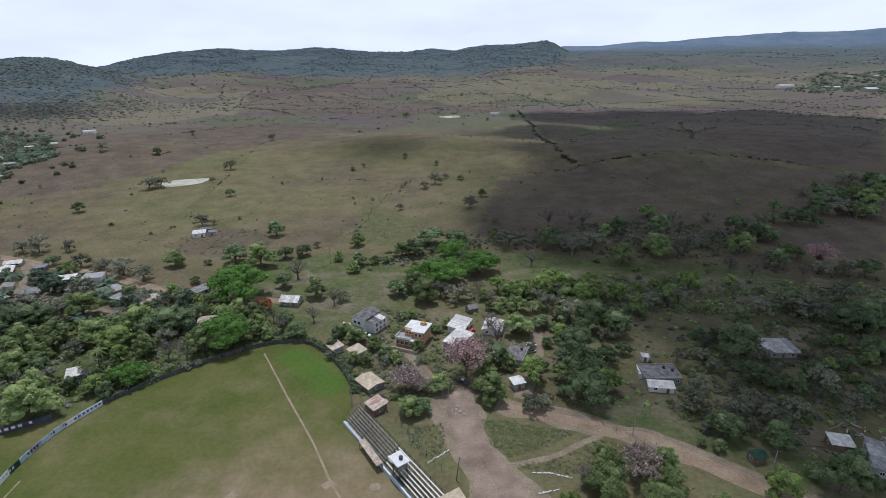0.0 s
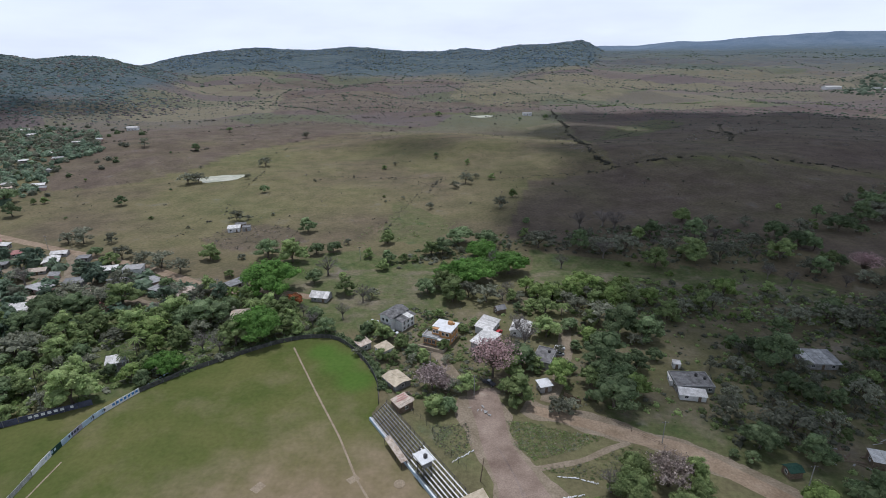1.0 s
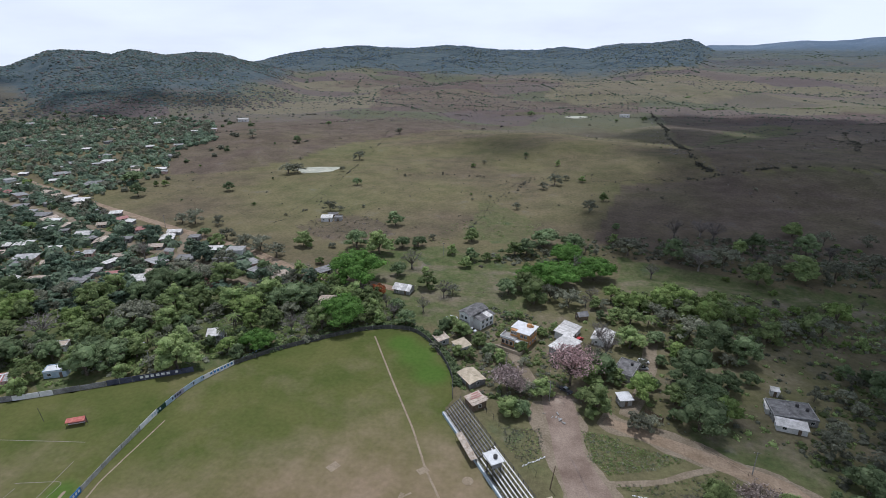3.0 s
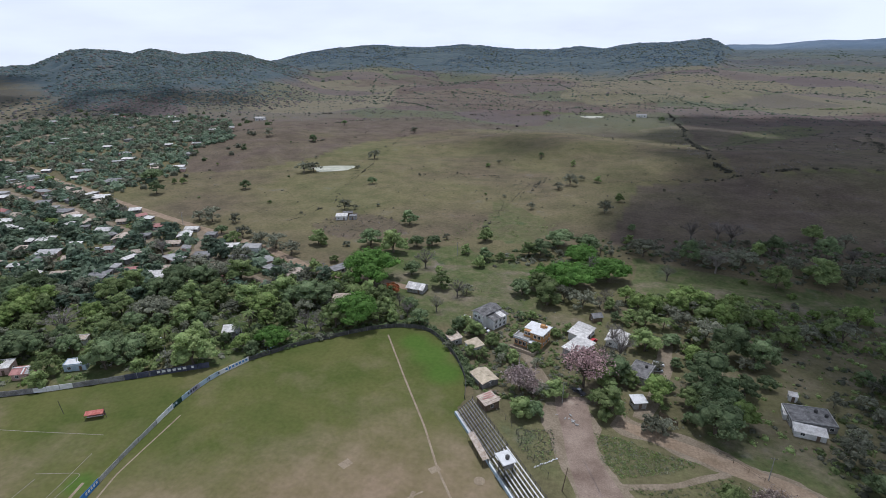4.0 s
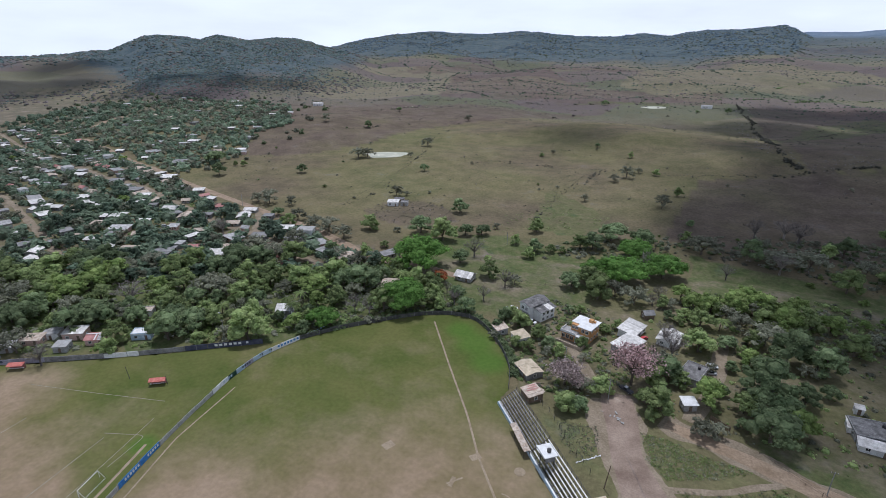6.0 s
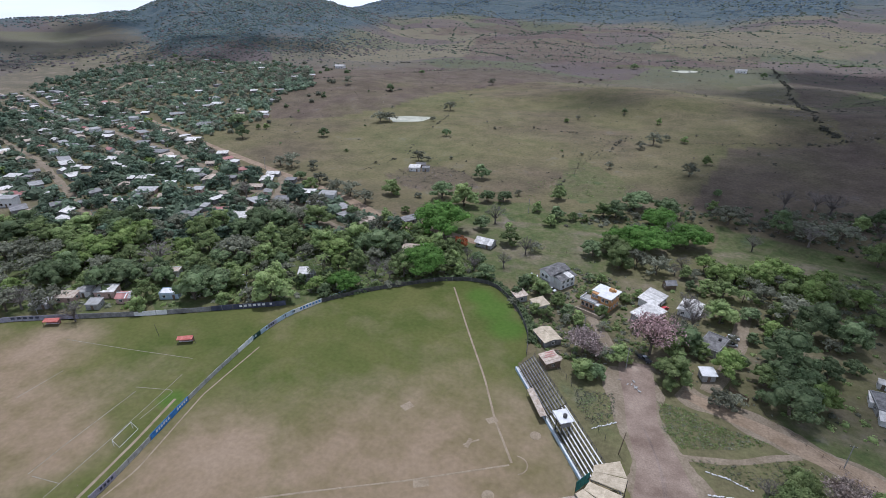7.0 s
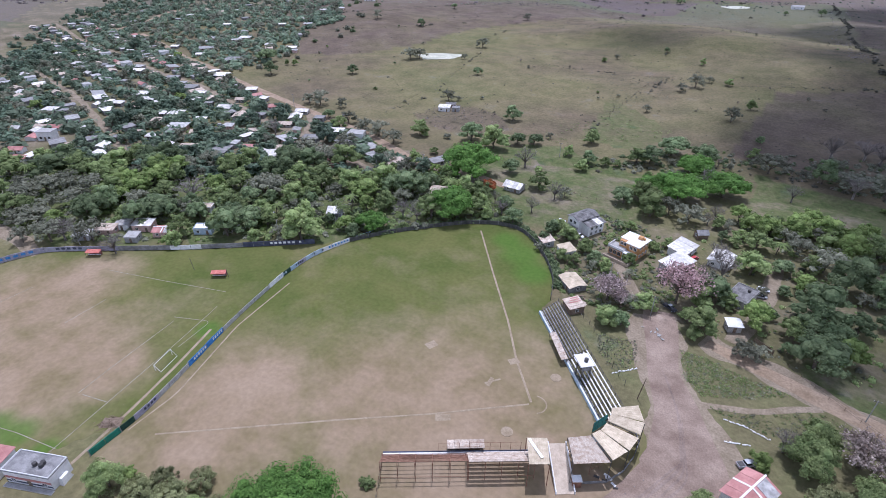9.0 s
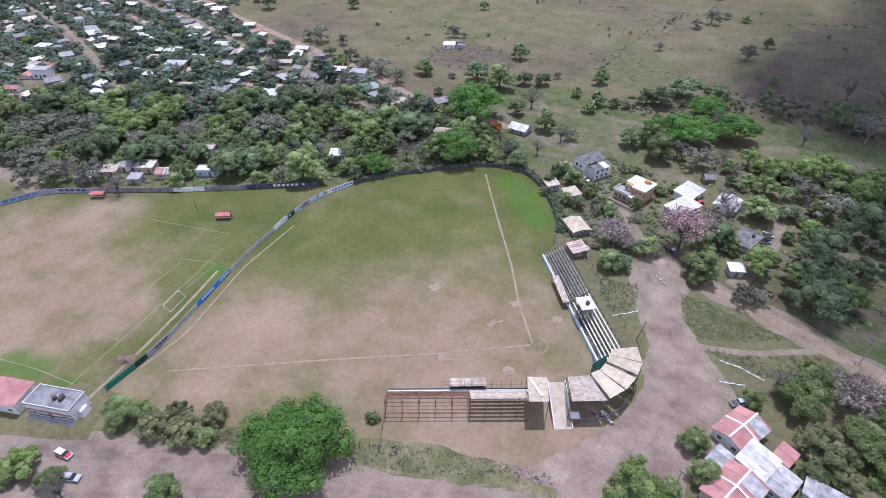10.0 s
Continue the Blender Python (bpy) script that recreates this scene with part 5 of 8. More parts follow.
# houses and sheds about the ball ground
HOUSES = [
    (-72.8, 228.0, -8, 8.2, 6.4, 2.6, "gable", M_CEMENT, M_WHITETIN, "small house under a white sheet gable roof", 1.6, 0.7, 4),
    (-100.2, 206.7, 10, 13, 9, 2.6, "gable", M_DARKCEM, M_RUST, "low house with a patched and rusting sheet roof", 1.3, 0.6, 8),
    (-26.8, 161.1, -47, 8.2, 6.5, 2.3, "gable", M_DARKCEM, M_FIBRE, "shed with a pale fibre-cement roof beside the grandstand", 0.7, 0.4, 3),
    (-23.0, 147.8, -50, 5.6, 5.2, 2.4, "shed", M_WOOD, M_RUST, "small shed with a patched red and white sheet roof", 0.6, 0.3, 4),
    (-34.5, 181.3, -50, 6, 5, 2.6, "shed", M_WHITE, M_FIBRE, "small white shed with a pale sheet roof among trees", 0.6, 0.4, 2),
    (-43.7, 184.8, -50, 5, 4.5, 2.4, "shed", M_CEMENT, M_RUST, "weathered shed with a dull sheet roof among trees", 0.6, 0.4, 2),
    (6.7, 202.5, 67, 10.5, 7, 2.8, "shed", M_WHITE, M_WHITETIN, "house with a bright white sheet roof", 0.8, 0.5, 3),
    (5.8, 190.1, 60, 12.5, 6.8, 2.7, "shed", M_CEMENT, M_WHITETIN, "long house with a white sheet roof behind blossom", 0.8, 0.5, 4),
    (21.0, 201.0, 75, 9, 7.5, 2.7, "gable", M_WHITE, M_WHITETIN, "house with a white gabled sheet roof", 1.0, 0.6, 4),
    (12.6, 218.7, 30, 4.4, 3.6, 2.4, "gable", M_WOOD, M_DARKCEM, "small timber hut with a grey gable roof", 1.2, 0.4, 2),
    (28.1, 178.6, 68, 10.8, 7.0, 2.7, "flat", M_CEMENT, M_OLDROOF, "grey cement house with a flat stained roof", 0.5, 0.5, 0),
    (25.9, 160.2, 20, 4.2, 3.6, 2.6, "shed", M_CEMENT, M_WHITE, "little cement shack with a white roof", 0.5, 0.4, 0),
    (30.5, 96.2, 60, 10.3, 7.4, 3.0, "gable", M_WHITE, M_REDROOF, "white house with a red gabled roof beside the road", 1.3, 0.5, 4),
    (29.9, 79.5, 64, 11, 8.5, 3.0, "gable", M_PINKWALL, M_REDROOF, "house with a faded red roof among yards", 1.2, 0.5, 4),
    (34.2, 89.0, 64, 7.5, 6.5, 3.2, "shed", M_WHITE, M_WHITETIN, "extension with a bright white sheet roof", 0.4, 0.3, 3),
    (38.9, 86.2, 64, 7, 5.5, 2.6, "shed", M_CEMENT, M_TIN, "lean-to with zinc roof sheets", 0.5, 0.3, 3),
    (39.8, 93.4, 64, 5, 3.5, 2.8, "shed", M_PINKWALL, M_REDROOF, "narrow shed with a red sheet roof", 0.5, 0.3, 2),
    (27.7, 85.3, 64, 5.5, 6, 2.8, "shed", M_CEMENT, M_TIN, "lean-to roofed with grey zinc sheets", 0.4, 0.3, 3),
    (49.1, 86.4, -12, 11, 4, 2.6, "shed", M_CEMENT, M_TIN, "long low building with a zinc roof", 0.5, 0.4, 5),
    (78.5, 165.6, 0, 13, 9, 2.4, "flat", M_CEMENT, M_OLDROOF, "grey cement house with a wide flat stained roof", 0.5, 0.4, 0),
    (76.2, 158.1, -8, 8.5, 3.6, 2.1, "shed", M_WHITE, M_WHITETIN, "front wing with a bright white sheet roof", 0.5, 0.4, 2),
    (73.0, 167.2, -8, 3.2, 5, 2.1, "shed", M_WHITE, M_WHITETIN, "side wing with a white sheet roof", 0.4, 0.3, 2),
    (77.3, 177.0, -8, 2.6, 2.4, 2.2, "shed", M_WHITE, M_WHITETIN, "tiny white outhouse beside a house", 0.3, 0.2, 0),
    (131.6, 182.5, 0, 11, 8.5, 2.8, "shed", M_CEMENT, M_TIN, "unfinished cement house with a pale slab roof on piers", 0.5, 0.9, 4),
    (67.4, 210.1, 10, 4, 3.5, 2.6, "shed", M_WHITE, M_WHITETIN, "tiny white hut among trees", 0.4, 0.3, 0),
    (118.8, 128.8, -15, 6, 5, 2.6, "shed", M_WOOD, M_WHITETIN, "shack with one white roof sheet beside rubble", 0.4, 0.3, 2),
    (125.4, 122.7, 62, 14, 4.5, 2.6, "shed", M_CEMENT, M_TIN, "long shed with a grey zinc roof", 0.4, 0.3, 5),
    (91.0, 123.5, 10, 4, 3.2, 2.4, "gable", M_WOOD, M_DARKGREEN, "dark green shed beside the dirt road", 0.7, 0.3, 0),
    (-120.6, 28.6, 16, 12.5, 5.6, 4.2, "flat", M_WHITE, M_DARKCEM, "white roadside building with tanks on its stained roof", 0.5, 0.3, 0),
    (-134.6, 24.3, 16, 12, 6.5, 3.6, "shed", M_WHITE, M_REDROOF, "low building with a plain red roof by the soccer field", 0.5, 0.4, 3),
    (-217.1, 104.5, 28, 6.5, 4.5, 2.3, "shed", M_CEMENT, M_TIN, "shed with a pale zinc roof behind the wall", 0.5, 0.4, 3),
    (-212.9, 111.8, 26, 8, 4.6, 2.4, "shed", M_PINKWALL, M_RUST, "low house with a dull rusted roof", 0.5, 0.4, 3),
    (-209.7, 117.8, 25, 6, 4.6, 2.6, "shed", M_WHITE, M_TIN, "white house with a zinc roof", 0.5, 0.3, 3),
    (-201.1, 121.0, 25, 8, 5.4, 3.0, "shed", M_PINKWALL, M_WHITETIN, "faded pink house with a pale roof", 0.6, 0.3, 3),
    (-197.2, 112.5, 25, 5, 4.4, 2.6, "shed", M_CEMENT, M_CEMENT, "plain grey block shed behind the wall", 0.4, 0.2, 0),
    (-189.6, 121.5, 25, 7.5, 5.4, 2.6, "gable", M_PINKWALL, M_REDROOF, "house with a weathered red roof behind the wall", 0.9, 0.4, 3),
    (-176.2, 130.4, 27, 7.5, 4.6, 2.6, "flat", M_PALEBLUE, M_WHITE, "pale blue and white house with a flat roof", 0.5, 0.3, 0),
    (-190.0, 143.7, 27, 7, 4.4, 3.0, "flat", M_WHITE, M_RUST, "white house with a rust-stained flat roof", 0.5, 0.4, 0),
    (-159.0, 326.5, 14, 7.6, 5.2, 2.8, "shed", M_WHITE, M_WHITETIN, "small white farmhouse on a bare mound in the pasture", 0.7, 0.4, 3),
    (-151.6, 329.0, 14, 5, 4.6, 2.4, "flat", M_CEMENT, M_DARKCEM, "grey unfinished block room beside the white farmhouse", 0.5, 0.2, 0),
    (-158.5, 335.5, 18, 7, 3.5, 2.2, "shed", M_WOOD, M_OLDROOF, "farm shed behind the white farmhouse", 0.5, 0.3, 3),
]
for x, y, rz, w, d, h, roof, wm, rm, label, slope, over, sheets in HOUSES:
    ho = house(x, y, rz, w, d, h, roof, wm, rm, label, slope, over, 2 if h > 5 else 1, sheets=sheets)
    if rm is M_REDROOF and roof == "gable":
        zr, ze, ye = h + slope + 0.24, h - slope * over * 2 / d + 0.24, d / 2 + over
        part("ridge_cap", Geo().box((0, 0, zr), (w + 2 * over, 0.45, 0.12)), M_WHITE, ho, "white ridge cap")
        for sd in (-1, 1):
            part("joint_strip", Geo().slab([(-0.25, 0, zr), (0.25, 0, zr), (0.25, sd * ye, ze), (-0.25, sd * ye, ze)][::-sd], 0.05), M_WHITE, ho, "white joint strip")
        for sd in (-1,):
            part("pale_sheet", Geo().slab([(w * 0.12, sd * 0.3, zr - 0.08), (w * 0.48, sd * 0.3, zr - 0.08), (w * 0.48, sd * ye, ze - 0.02), (w * 0.12, sd * ye, ze - 0.02)][::-sd], 0.05), M_TIN, ho, "zinc sheets over part of the slope")


# unfinished two-storey house with open sides under a white roof
terrace = thing("house", -132.0, 163.0, 0.0, 27, "unfinished two-storey house open at the sides under a white roof", "house")
BLOCKED.append((-132.0, 163.0, 4.0))
part("wall", Geo().box((0.8, 0.6, 1.3), (4.6, 4.0, 2.8)), M_CEMENT, terrace)
part("floor_slab", Geo().box((0, 0, 2.8), (6.6, 5.4, 0.22)), M_CEMENT, terrace)
part("back_wall", Geo().box((0, 2.5, 4.1), (6.4, 0.16, 2.4)), M_WHITE, terrace)
part("inner_wall", Geo().box((1.6, 1.2, 4.1), (0.16, 2.6, 2.4)), M_PALEBLUE, terrace)
for u in (-3.0, 0.0, 3.0):
    for v in (-2.4, 2.4):
        part("column", Geo().box((u, v, 2.65), (0.28, 0.28, 5.3)), M_WHITE, terrace)
part("rail", Geo().box((0, -2.5, 3.75), (6.2, 0.08, 0.08)).box((0, -2.5, 3.35), (6.2, 0.06, 0.06)), M_DARKSTEEL, terrace)
for k, m in enumerate((M_WHITETIN, M_WHITETIN, M_TIN)):
    x0 = -3.7 + 2.5 * k
    part("roof_sheet", Geo().slab([(x0, -3.1, 5.35), (x0 + 2.42, -3.1, 5.35), (x0 + 2.42, 3.1, 5.85), (x0, 3.1, 5.85)], 0.08), m, terrace)
for u in (-0.6, 1.6):
    window(terrace, u, -1.42, 1.5, 1.1, 1.1, 0)


for h in [o for o in scene.objects if o.get("label", "").startswith("small shed with a patched")]:
    for k in range(3):
        part("roof_patch", Geo().slab([(-2.6 + 1.1 * k, 2.4, 3.06 + 0.02 * k), (-2.1 + 1.1 * k, 2.4, 3.06 + 0.02 * k), (-2.1 + 1.1 * k, -0.4 - 0.7 * k, 2.78), (-2.6 + 1.1 * k, -0.4 - 0.7 * k, 2.78)], 0.04), M_REDROOF, h, "faded red sheet")


def tank(x, y, z, r=0.55, label="black plastic water tank on a roof"):
    t = thing("water_tank", x, y, z, 0, label, "water tank", "rooftop water tanks")
    part("body", Geo().cyl((0, 0, 0), (0, 0, 1.0), r, r, 12), M_DARKSTEEL, t)
    part("lid", Geo().cyl((0, 0, 1.0), (0, 0, 1.25), r, r * 0.35, 12), M_DARKSTEEL, t)


for q in ((-119.9, 28.5), (-118.2, 28.9), (-118.5, 29.6), (80.8, 167.7), (83.2, 165.8)):
    tank(*q, 4.32 if q[0] < 0 else 2.52)
tank(30.2, 180.4, 2.82)

# sheds and houses far out on the plain
for x, y, rz, w, d, h, roof, wm, rm, lab in ((942.4, 1527.6, 4, 42, 20, 7, "gable", M_WHITE, M_WHITETIN, "long white farm building far out on the plain"), (961.2, 1246.4, 8, 30, 18, 6, "gable", M_CEMENT, M_WHITETIN, "pale farm building beside the far village"),
                                             (942.5, 1438.0, 20, 16, 12, 4, "flat", M_PINKWALL, M_TIN, "low house of the far village"), (1026.4, 1483.7, 10, 18, 12, 4, "gable", M_WHITE, M_TIN, "low house of the far village"),
                                             (1217.3, 1668.5, 30, 16, 12, 4, "flat", M_WHITE, M_WHITETIN, "white house of the far village"), (1298.3, 1674.4, 12, 22, 12, 4, "gable", M_CEMENT, M_RUST, "old house of the far village"),
                                             (958.3, 1349.0, 5, 16, 10, 4, "gable", M_CEMENT, M_WHITETIN, "house with a white roof in the far village"), (-481.2, 732.0, 15, 14, 9, 4, "gable", M_WHITE, M_WHITETIN, "lone white farmhouse on the far slope"),
                                             (93.9, 998.4, 5, 16, 9, 4, "gable", M_WHITE, M_TIN, "lone farm shed on the ridge")):
    house(x, y, rz, w, d, h, roof, wm, rm, lab, h * 0.35, 0.6, detail=False, plain=True)

# the village: a few house types repeated along its streets
# most walls take a darker colour, standing in for walls in shade
VILLAGE_TYPES = []
for k, (w, d, h, roof, wm, rm, lab, sl, sh) in enumerate((
        (10, 7, 2.5, "flat", M_CEMENT, M_TIN, "village house with a flat pale roof", 0.5, 0),
        (9, 7, 2.3, "gable", M_CEMENT, M_WHITETIN, "village house with a white gabled sheet roof", 1.0, 0),
        (11, 7.5, 2.4, "shed", M_PINKWALL, M_TIN, "village house with a zinc sheet roof", 0.7, 0),
        (8, 6.5, 2.3, "gable", M_CEMENT, M_RUST, "old village house with a rusted roof", 1.0, 0),
        (10, 8, 2.6, "flat", M_DARKCEM, M_DARKCEM, "grey cement village house with a stained flat roof", 0.5, 0),
        (9, 6, 2.3, "gable", M_WHITE, M_REDROOF, "white village house with a red tiled roof", 1.1, 0),
        (10, 7, 2.4, "shed", M_DARKCEM, M_WHITETIN, "village house with a bright white sheet roof", 0.6, 0),
        (9, 7, 4.8, "flat", M_WHITE, M_CEMENT, "two-storey white village house with flat roof", 0.5, 0))):
    VILLAGE_TYPES.append((w, d, h, roof, wm, rm, lab, sl))
SPOTS = [(-542.1, 325.7, 1.41, 4), (-522.5, 304.4, 0.63, 6), (-456.7, 316.1, 1.30, 0), (-445.0, 305.9, 1.01, 6), (-376.4, 256.5, 0.94, 6), (-358.8, 248.8, 0.77, 6), (-344.2, 248.4, 1.00, 1), (-396.8, 301.6, 1.21, 4), (-376.8, 291.2, 0.93, 0), (-359.6, 286.0, 1.13, 4), (-368.4, 326.1, 1.23, 6), (-337.9, 277.2, 0.66, 6), (-330.8, 262.9, 1.05, 6), (-371.0, 233.9, 0.62, 6), (-383.3, 225.5, 0.46, 1), (-380.4, 234.2, 0.49, 6), (-339.1, 218.8, 0.65, 3), (-314.1, 235.1, 0.98, 6), (-323.0, 230.8, 0.65, 6), (-292.0, 217.0, 0.94, 2), (-286.5, 208.0, 0.77, 4), (-291.4, 197.9, 0.58, 6), (-272.3, 190.9, 0.87, 1), (-278.7, 185.8, 0.42, 6)]
SPOTS += [(-258.3, 195.8, 0.98, 3), (-303.5, 173.7, 0.80, 1), (-289.7, 232.9, 0.63, 6), (-295.9, 261.0, 1.05, 1), (-273.3, 251.2, 1.21, 3), (-237.8, 199.3, 1.21, 4), (-237.7, 210.9, 0.40, 0), (-206.8, 206.2, 1.24, 6), (-204.1, 237.7, 0.99, 4), (-198.0, 254.9, 0.75, 6), (-180.9, 251.3, 1.04, 7), (-267.8, 278.0, 1.36, 5), (-243.4, 278.5, 0.81, 1), (-313.7, 304.6, 0.75, 6), (-286.8, 288.6, 0.64, 6), (-403.4, 374.1, 1.55, 4), (-389.1, 441.4, 0.90, 6), (-378.5, 433.8, 0.62, 2), (-452.6, 382.1, 0.85, 1), (-498.9, 391.8, 0.70, 6), (-515.2, 279.1, 0.85, 3), (-563.5, 295.2, 0.68, 6), (-400.1, 204.0, 0.83, 6), (-387.3, 205.7, 0.59, 4)]
SPOTS += [(-364.8, 173.7, 0.60, 6), (-369.2, 179.8, 0.84, 3), (-356.8, 167.4, 0.97, 5), (-348.0, 170.4, 0.91, 7), (-361.1, 183.6, 0.88, 5), (-341.6, 149.2, 0.76, 5), (-327.4, 143.2, 0.74, 5), (-324.2, 146.7, 0.48, 6), (-285.8, 150.1, 0.46, 6), (-380.5, 171.0, 0.40, 1), (-590.5, 328.2, 0.68, 6), (-510.6, 360.8, 0.68, 4), (-301.1, 279.8, 0.71, 3), (-312.6, 261.5, 0.48, 4), (-423.7, 307.0, 0.73, 3), (-424.7, 278.1, 0.55, 4), (-479.2, 304.8, 0.63, 2), (-262.4, 258.0, 0.65, 4), (-235.5, 251.9, 0.85, 3), (-223.0, 270.7, 0.70, 4), (-273.3, 215.6, 0.82, 3), (-306.1, 199.7, 0.67, 3), (-308.0, 187.7, 0.52, 4), (-320.3, 166.4, 0.70, 3), (-317.5, 158.1, 0.49, 4), (-300.8, 140.1, 0.51, 3), (-244.3, 233.3, 0.68, 3), (-220.7, 244.9, 0.49, 2), (-263.9, 231.8, 0.45, 2)]
first = {}


def village_house(x, y, rz, kind, size=0.0):
    w, d, h, roof, wm, rm, lab, sl = VILLAGE_TYPES[kind]
    if kind not in first:
        first[kind] = house(x, y, rz, w, d, h, roof, wm, rm, lab, sl, 0.8, 2 if h > 4 else 1, detail=False, group="village houses", plain=True)
    else:
        s = size or rng.uniform(0.72, 1.08)
        rz += rng.choice([0, 0, 90])
        copy_thing(first[kind], Matrix.LocRotScale((x, y, float(land(x, y))), Euler((0, 0, radians(rz))), (s * rng.uniform(0.9, 1.15), s, rng.uniform(0.9, 1.1))))
        BLOCKED.append((x, y, max(w, d) * 0.6))


for x, y, size, kind in SPOTS:
    village_house(x, y, 23 + rng.uniform(-7, 7), kind, min(1.5, max(0.55, size)))


def free(x, y, r, roads=3.0):
    for bx_, by_, br in BLOCKED:
        if (x - bx_) ** 2 + (y - by_) ** 2 < (br + r) ** 2:
            return False
    for p in ROADPTS:
        if np.min(np.hypot(p[:, 0] - x, p[:, 1] - y) - p[:, 2] / 2) < roads + r * 0.3:
            return False
    return True


# along the streets, both sides
STREETS = [p for p in ROADPTS if np.mean(p[:, 0]) < -180 and len(p) > 20 and np.mean(p[:, 0]) > -640]
for p in STREETS:
    d = np.gradient(p[:, :2], axis=0)
    for i in range(5, len(p) - 4, 6):
        for s in (-1, 1):
            for off in (9, 26):
                if rng.random() < (0.42 if off == 9 else 0.58):
                    continue
                t = d[i] / (np.linalg.norm(d[i]) + 1e-9)
                x, y = p[i, :2] + np.array([-t[1], t[0]]) * s * (off + rng.uniform(0, 5)) + t * rng.uniform(-4, 4)
                if inside(VILLAGE, x, y) and not inside(WOODS, x, y) and free(x, y, 5.5, 0.5):
                    village_house(float(x), float(y), math.degrees(math.atan2(t[1], t[0])) + rng.uniform(-6, 6), int(rng.choice(8, p=[0.12, 0.10, 0.17, 0.24, 0.20, 0.07, 0.07, 0.03])))
for k in range(900):
    x, y = rng.uniform(-1200, -200), rng.uniform(200, 1000)
    if inside(FARVILLAGE, x, y) and free(x, y, 9, 2) and rng.random() < 0.3:
        village_house(float(x), float(y), 25 + rng.uniform(-20, 20), int(rng.choice(8, p=[0.15, 0.18, 0.14, 0.15, 0.13, 0.05, 0.18, 0.02])))


# ---- trees ----
DOME_V = np.array([(math.cos(k * 1.0472), math.sin(k * 1.0472), -0.35) for k in range(6)] + [(0.8 * math.cos(k * 1.0472 + 0.5), 0.8 * math.sin(k * 1.0472 + 0.5), 0.55) for k in range(6)] + [(0.0, 0.0, 1.0)])
DOME_F = np.array([(k, (k + 1) % 6, 6 + k) for k in range(6)] + [((k + 1) % 6, 6 + (k + 1) % 6, 6 + k) for k in range(6)] + [(6 + k, 6 + (k + 1) % 6, 12) for k in range(6)])


def quads(pts, nrm, size, r):
    """Small leaf sprays: one bent four-sided leaf at each point."""
    n = len(pts)
    a = np.cross(nrm, r.normal(size=(n, 3)))
    a /= np.linalg.norm(a, axis=1)[:, None] + 1e-9
    b = np.cross(nrm, a)
    b /= np.linalg.norm(b, axis=1)[:, None] + 1e-9
    s = (size * r.uniform(0.55, 1.35, n))[:, None]
    t = s * r.uniform(0.5, 0.9, n)[:, None]
    v = np.stack([pts - a * s, pts - b * t, pts + a * s, pts + b * t], 1).reshape(-1, 3)
    f = np.arange(4 * n).reshape(n, 4)
    return v, f


def crown_mesh(name, seed, R, H, lobes, leaves, leaf, low=0.3, mat=None, core=0.78, spread=0.70, open_=0.0, subs=5):
    """A crown of leaf sprays over uneven lobes, each of several clumps; R: half width, H: top, low: where the crown begins (of H)."""
    r = np.random.default_rng(seed)
    zc = H * (low + 1) / 2
    hz = H * (1 - low) / 2
    cs, rs = [], []
    for k in range(lobes):
        a = k * 2.399 + r.uniform(-0.5, 0.5)
        q = math.sqrt((k + 0.5) / lobes) * spread
        rad = R * r.uniform(0.34, 0.54) * (1.1 - 0.25 * q)
        drop = (q / spread) ** 2
        cs.append((R * q * math.cos(a), R * q * math.sin(a), zc + hz * (0.50 - 1.05 * drop + r.uniform(-0.25, 0.25))))
        rs.append((rad, rad, min(rad * r.uniform(0.75, 1.05), hz * 0.8)))
    cs, rs = np.array(cs), np.array(rs)
    # clumps on the upper side of each lobe
    n = lobes * subs
    own = np.repeat(np.arange(lobes), subs)
    e = r.normal(size=(n, 3))
    e[:, 2] = np.abs(e[:, 2]) * 0.9 - 0.4
    e /= np.linalg.norm(e, axis=1)[:, None]
    sc = cs[own] + e * rs[own] * 0.68
    sr = rs[own] * r.uniform(0.30, 0.52, (n, 1))
    V, F, base = [], [], 0
    if core:
        for c, q in list(zip(cs, rs * 0.80)) + list(zip(sc, sr * 0.92)):
            v = DOME_V * q * core * r.uniform(0.85, 1.15, (len(DOME_V), 1)) + c
            V.append(v)
            F += [tuple(i) for i in (DOME_F + base).tolist()]
            base += len(v)
    w = sr[:, 0] ** 2
    k = r.choice(n, leaves, p=w / w.sum())
    d = r.normal(size=(leaves, 3)) + e[k] * 0.7
    d[:, 2] = np.abs(d[:, 2]) - 0.5 * r.random(leaves)
    d /= np.linalg.norm(d, axis=1)[:, None]
    p = sc[k] + d * sr[k] * r.uniform(0.80 - open_, 1.18, (leaves, 1))
    nn = d * 0.8 + e[k] * 0.5 + r.normal(0, 0.34, (leaves, 3)) + [0, 0, 0.6]
    nn /= np.linalg.norm(nn, axis=1)[:, None]
    v, f = quads(p, nn, leaf, r)
    V.append(v)
    F += [tuple(i) for i in (f + base).tolist()]
    me = bpy.data.meshes.new(name)
    me.from_pydata(np.concatenate(V).tolist(), [], F)
    me.materials.append(mat)
    return me, cs


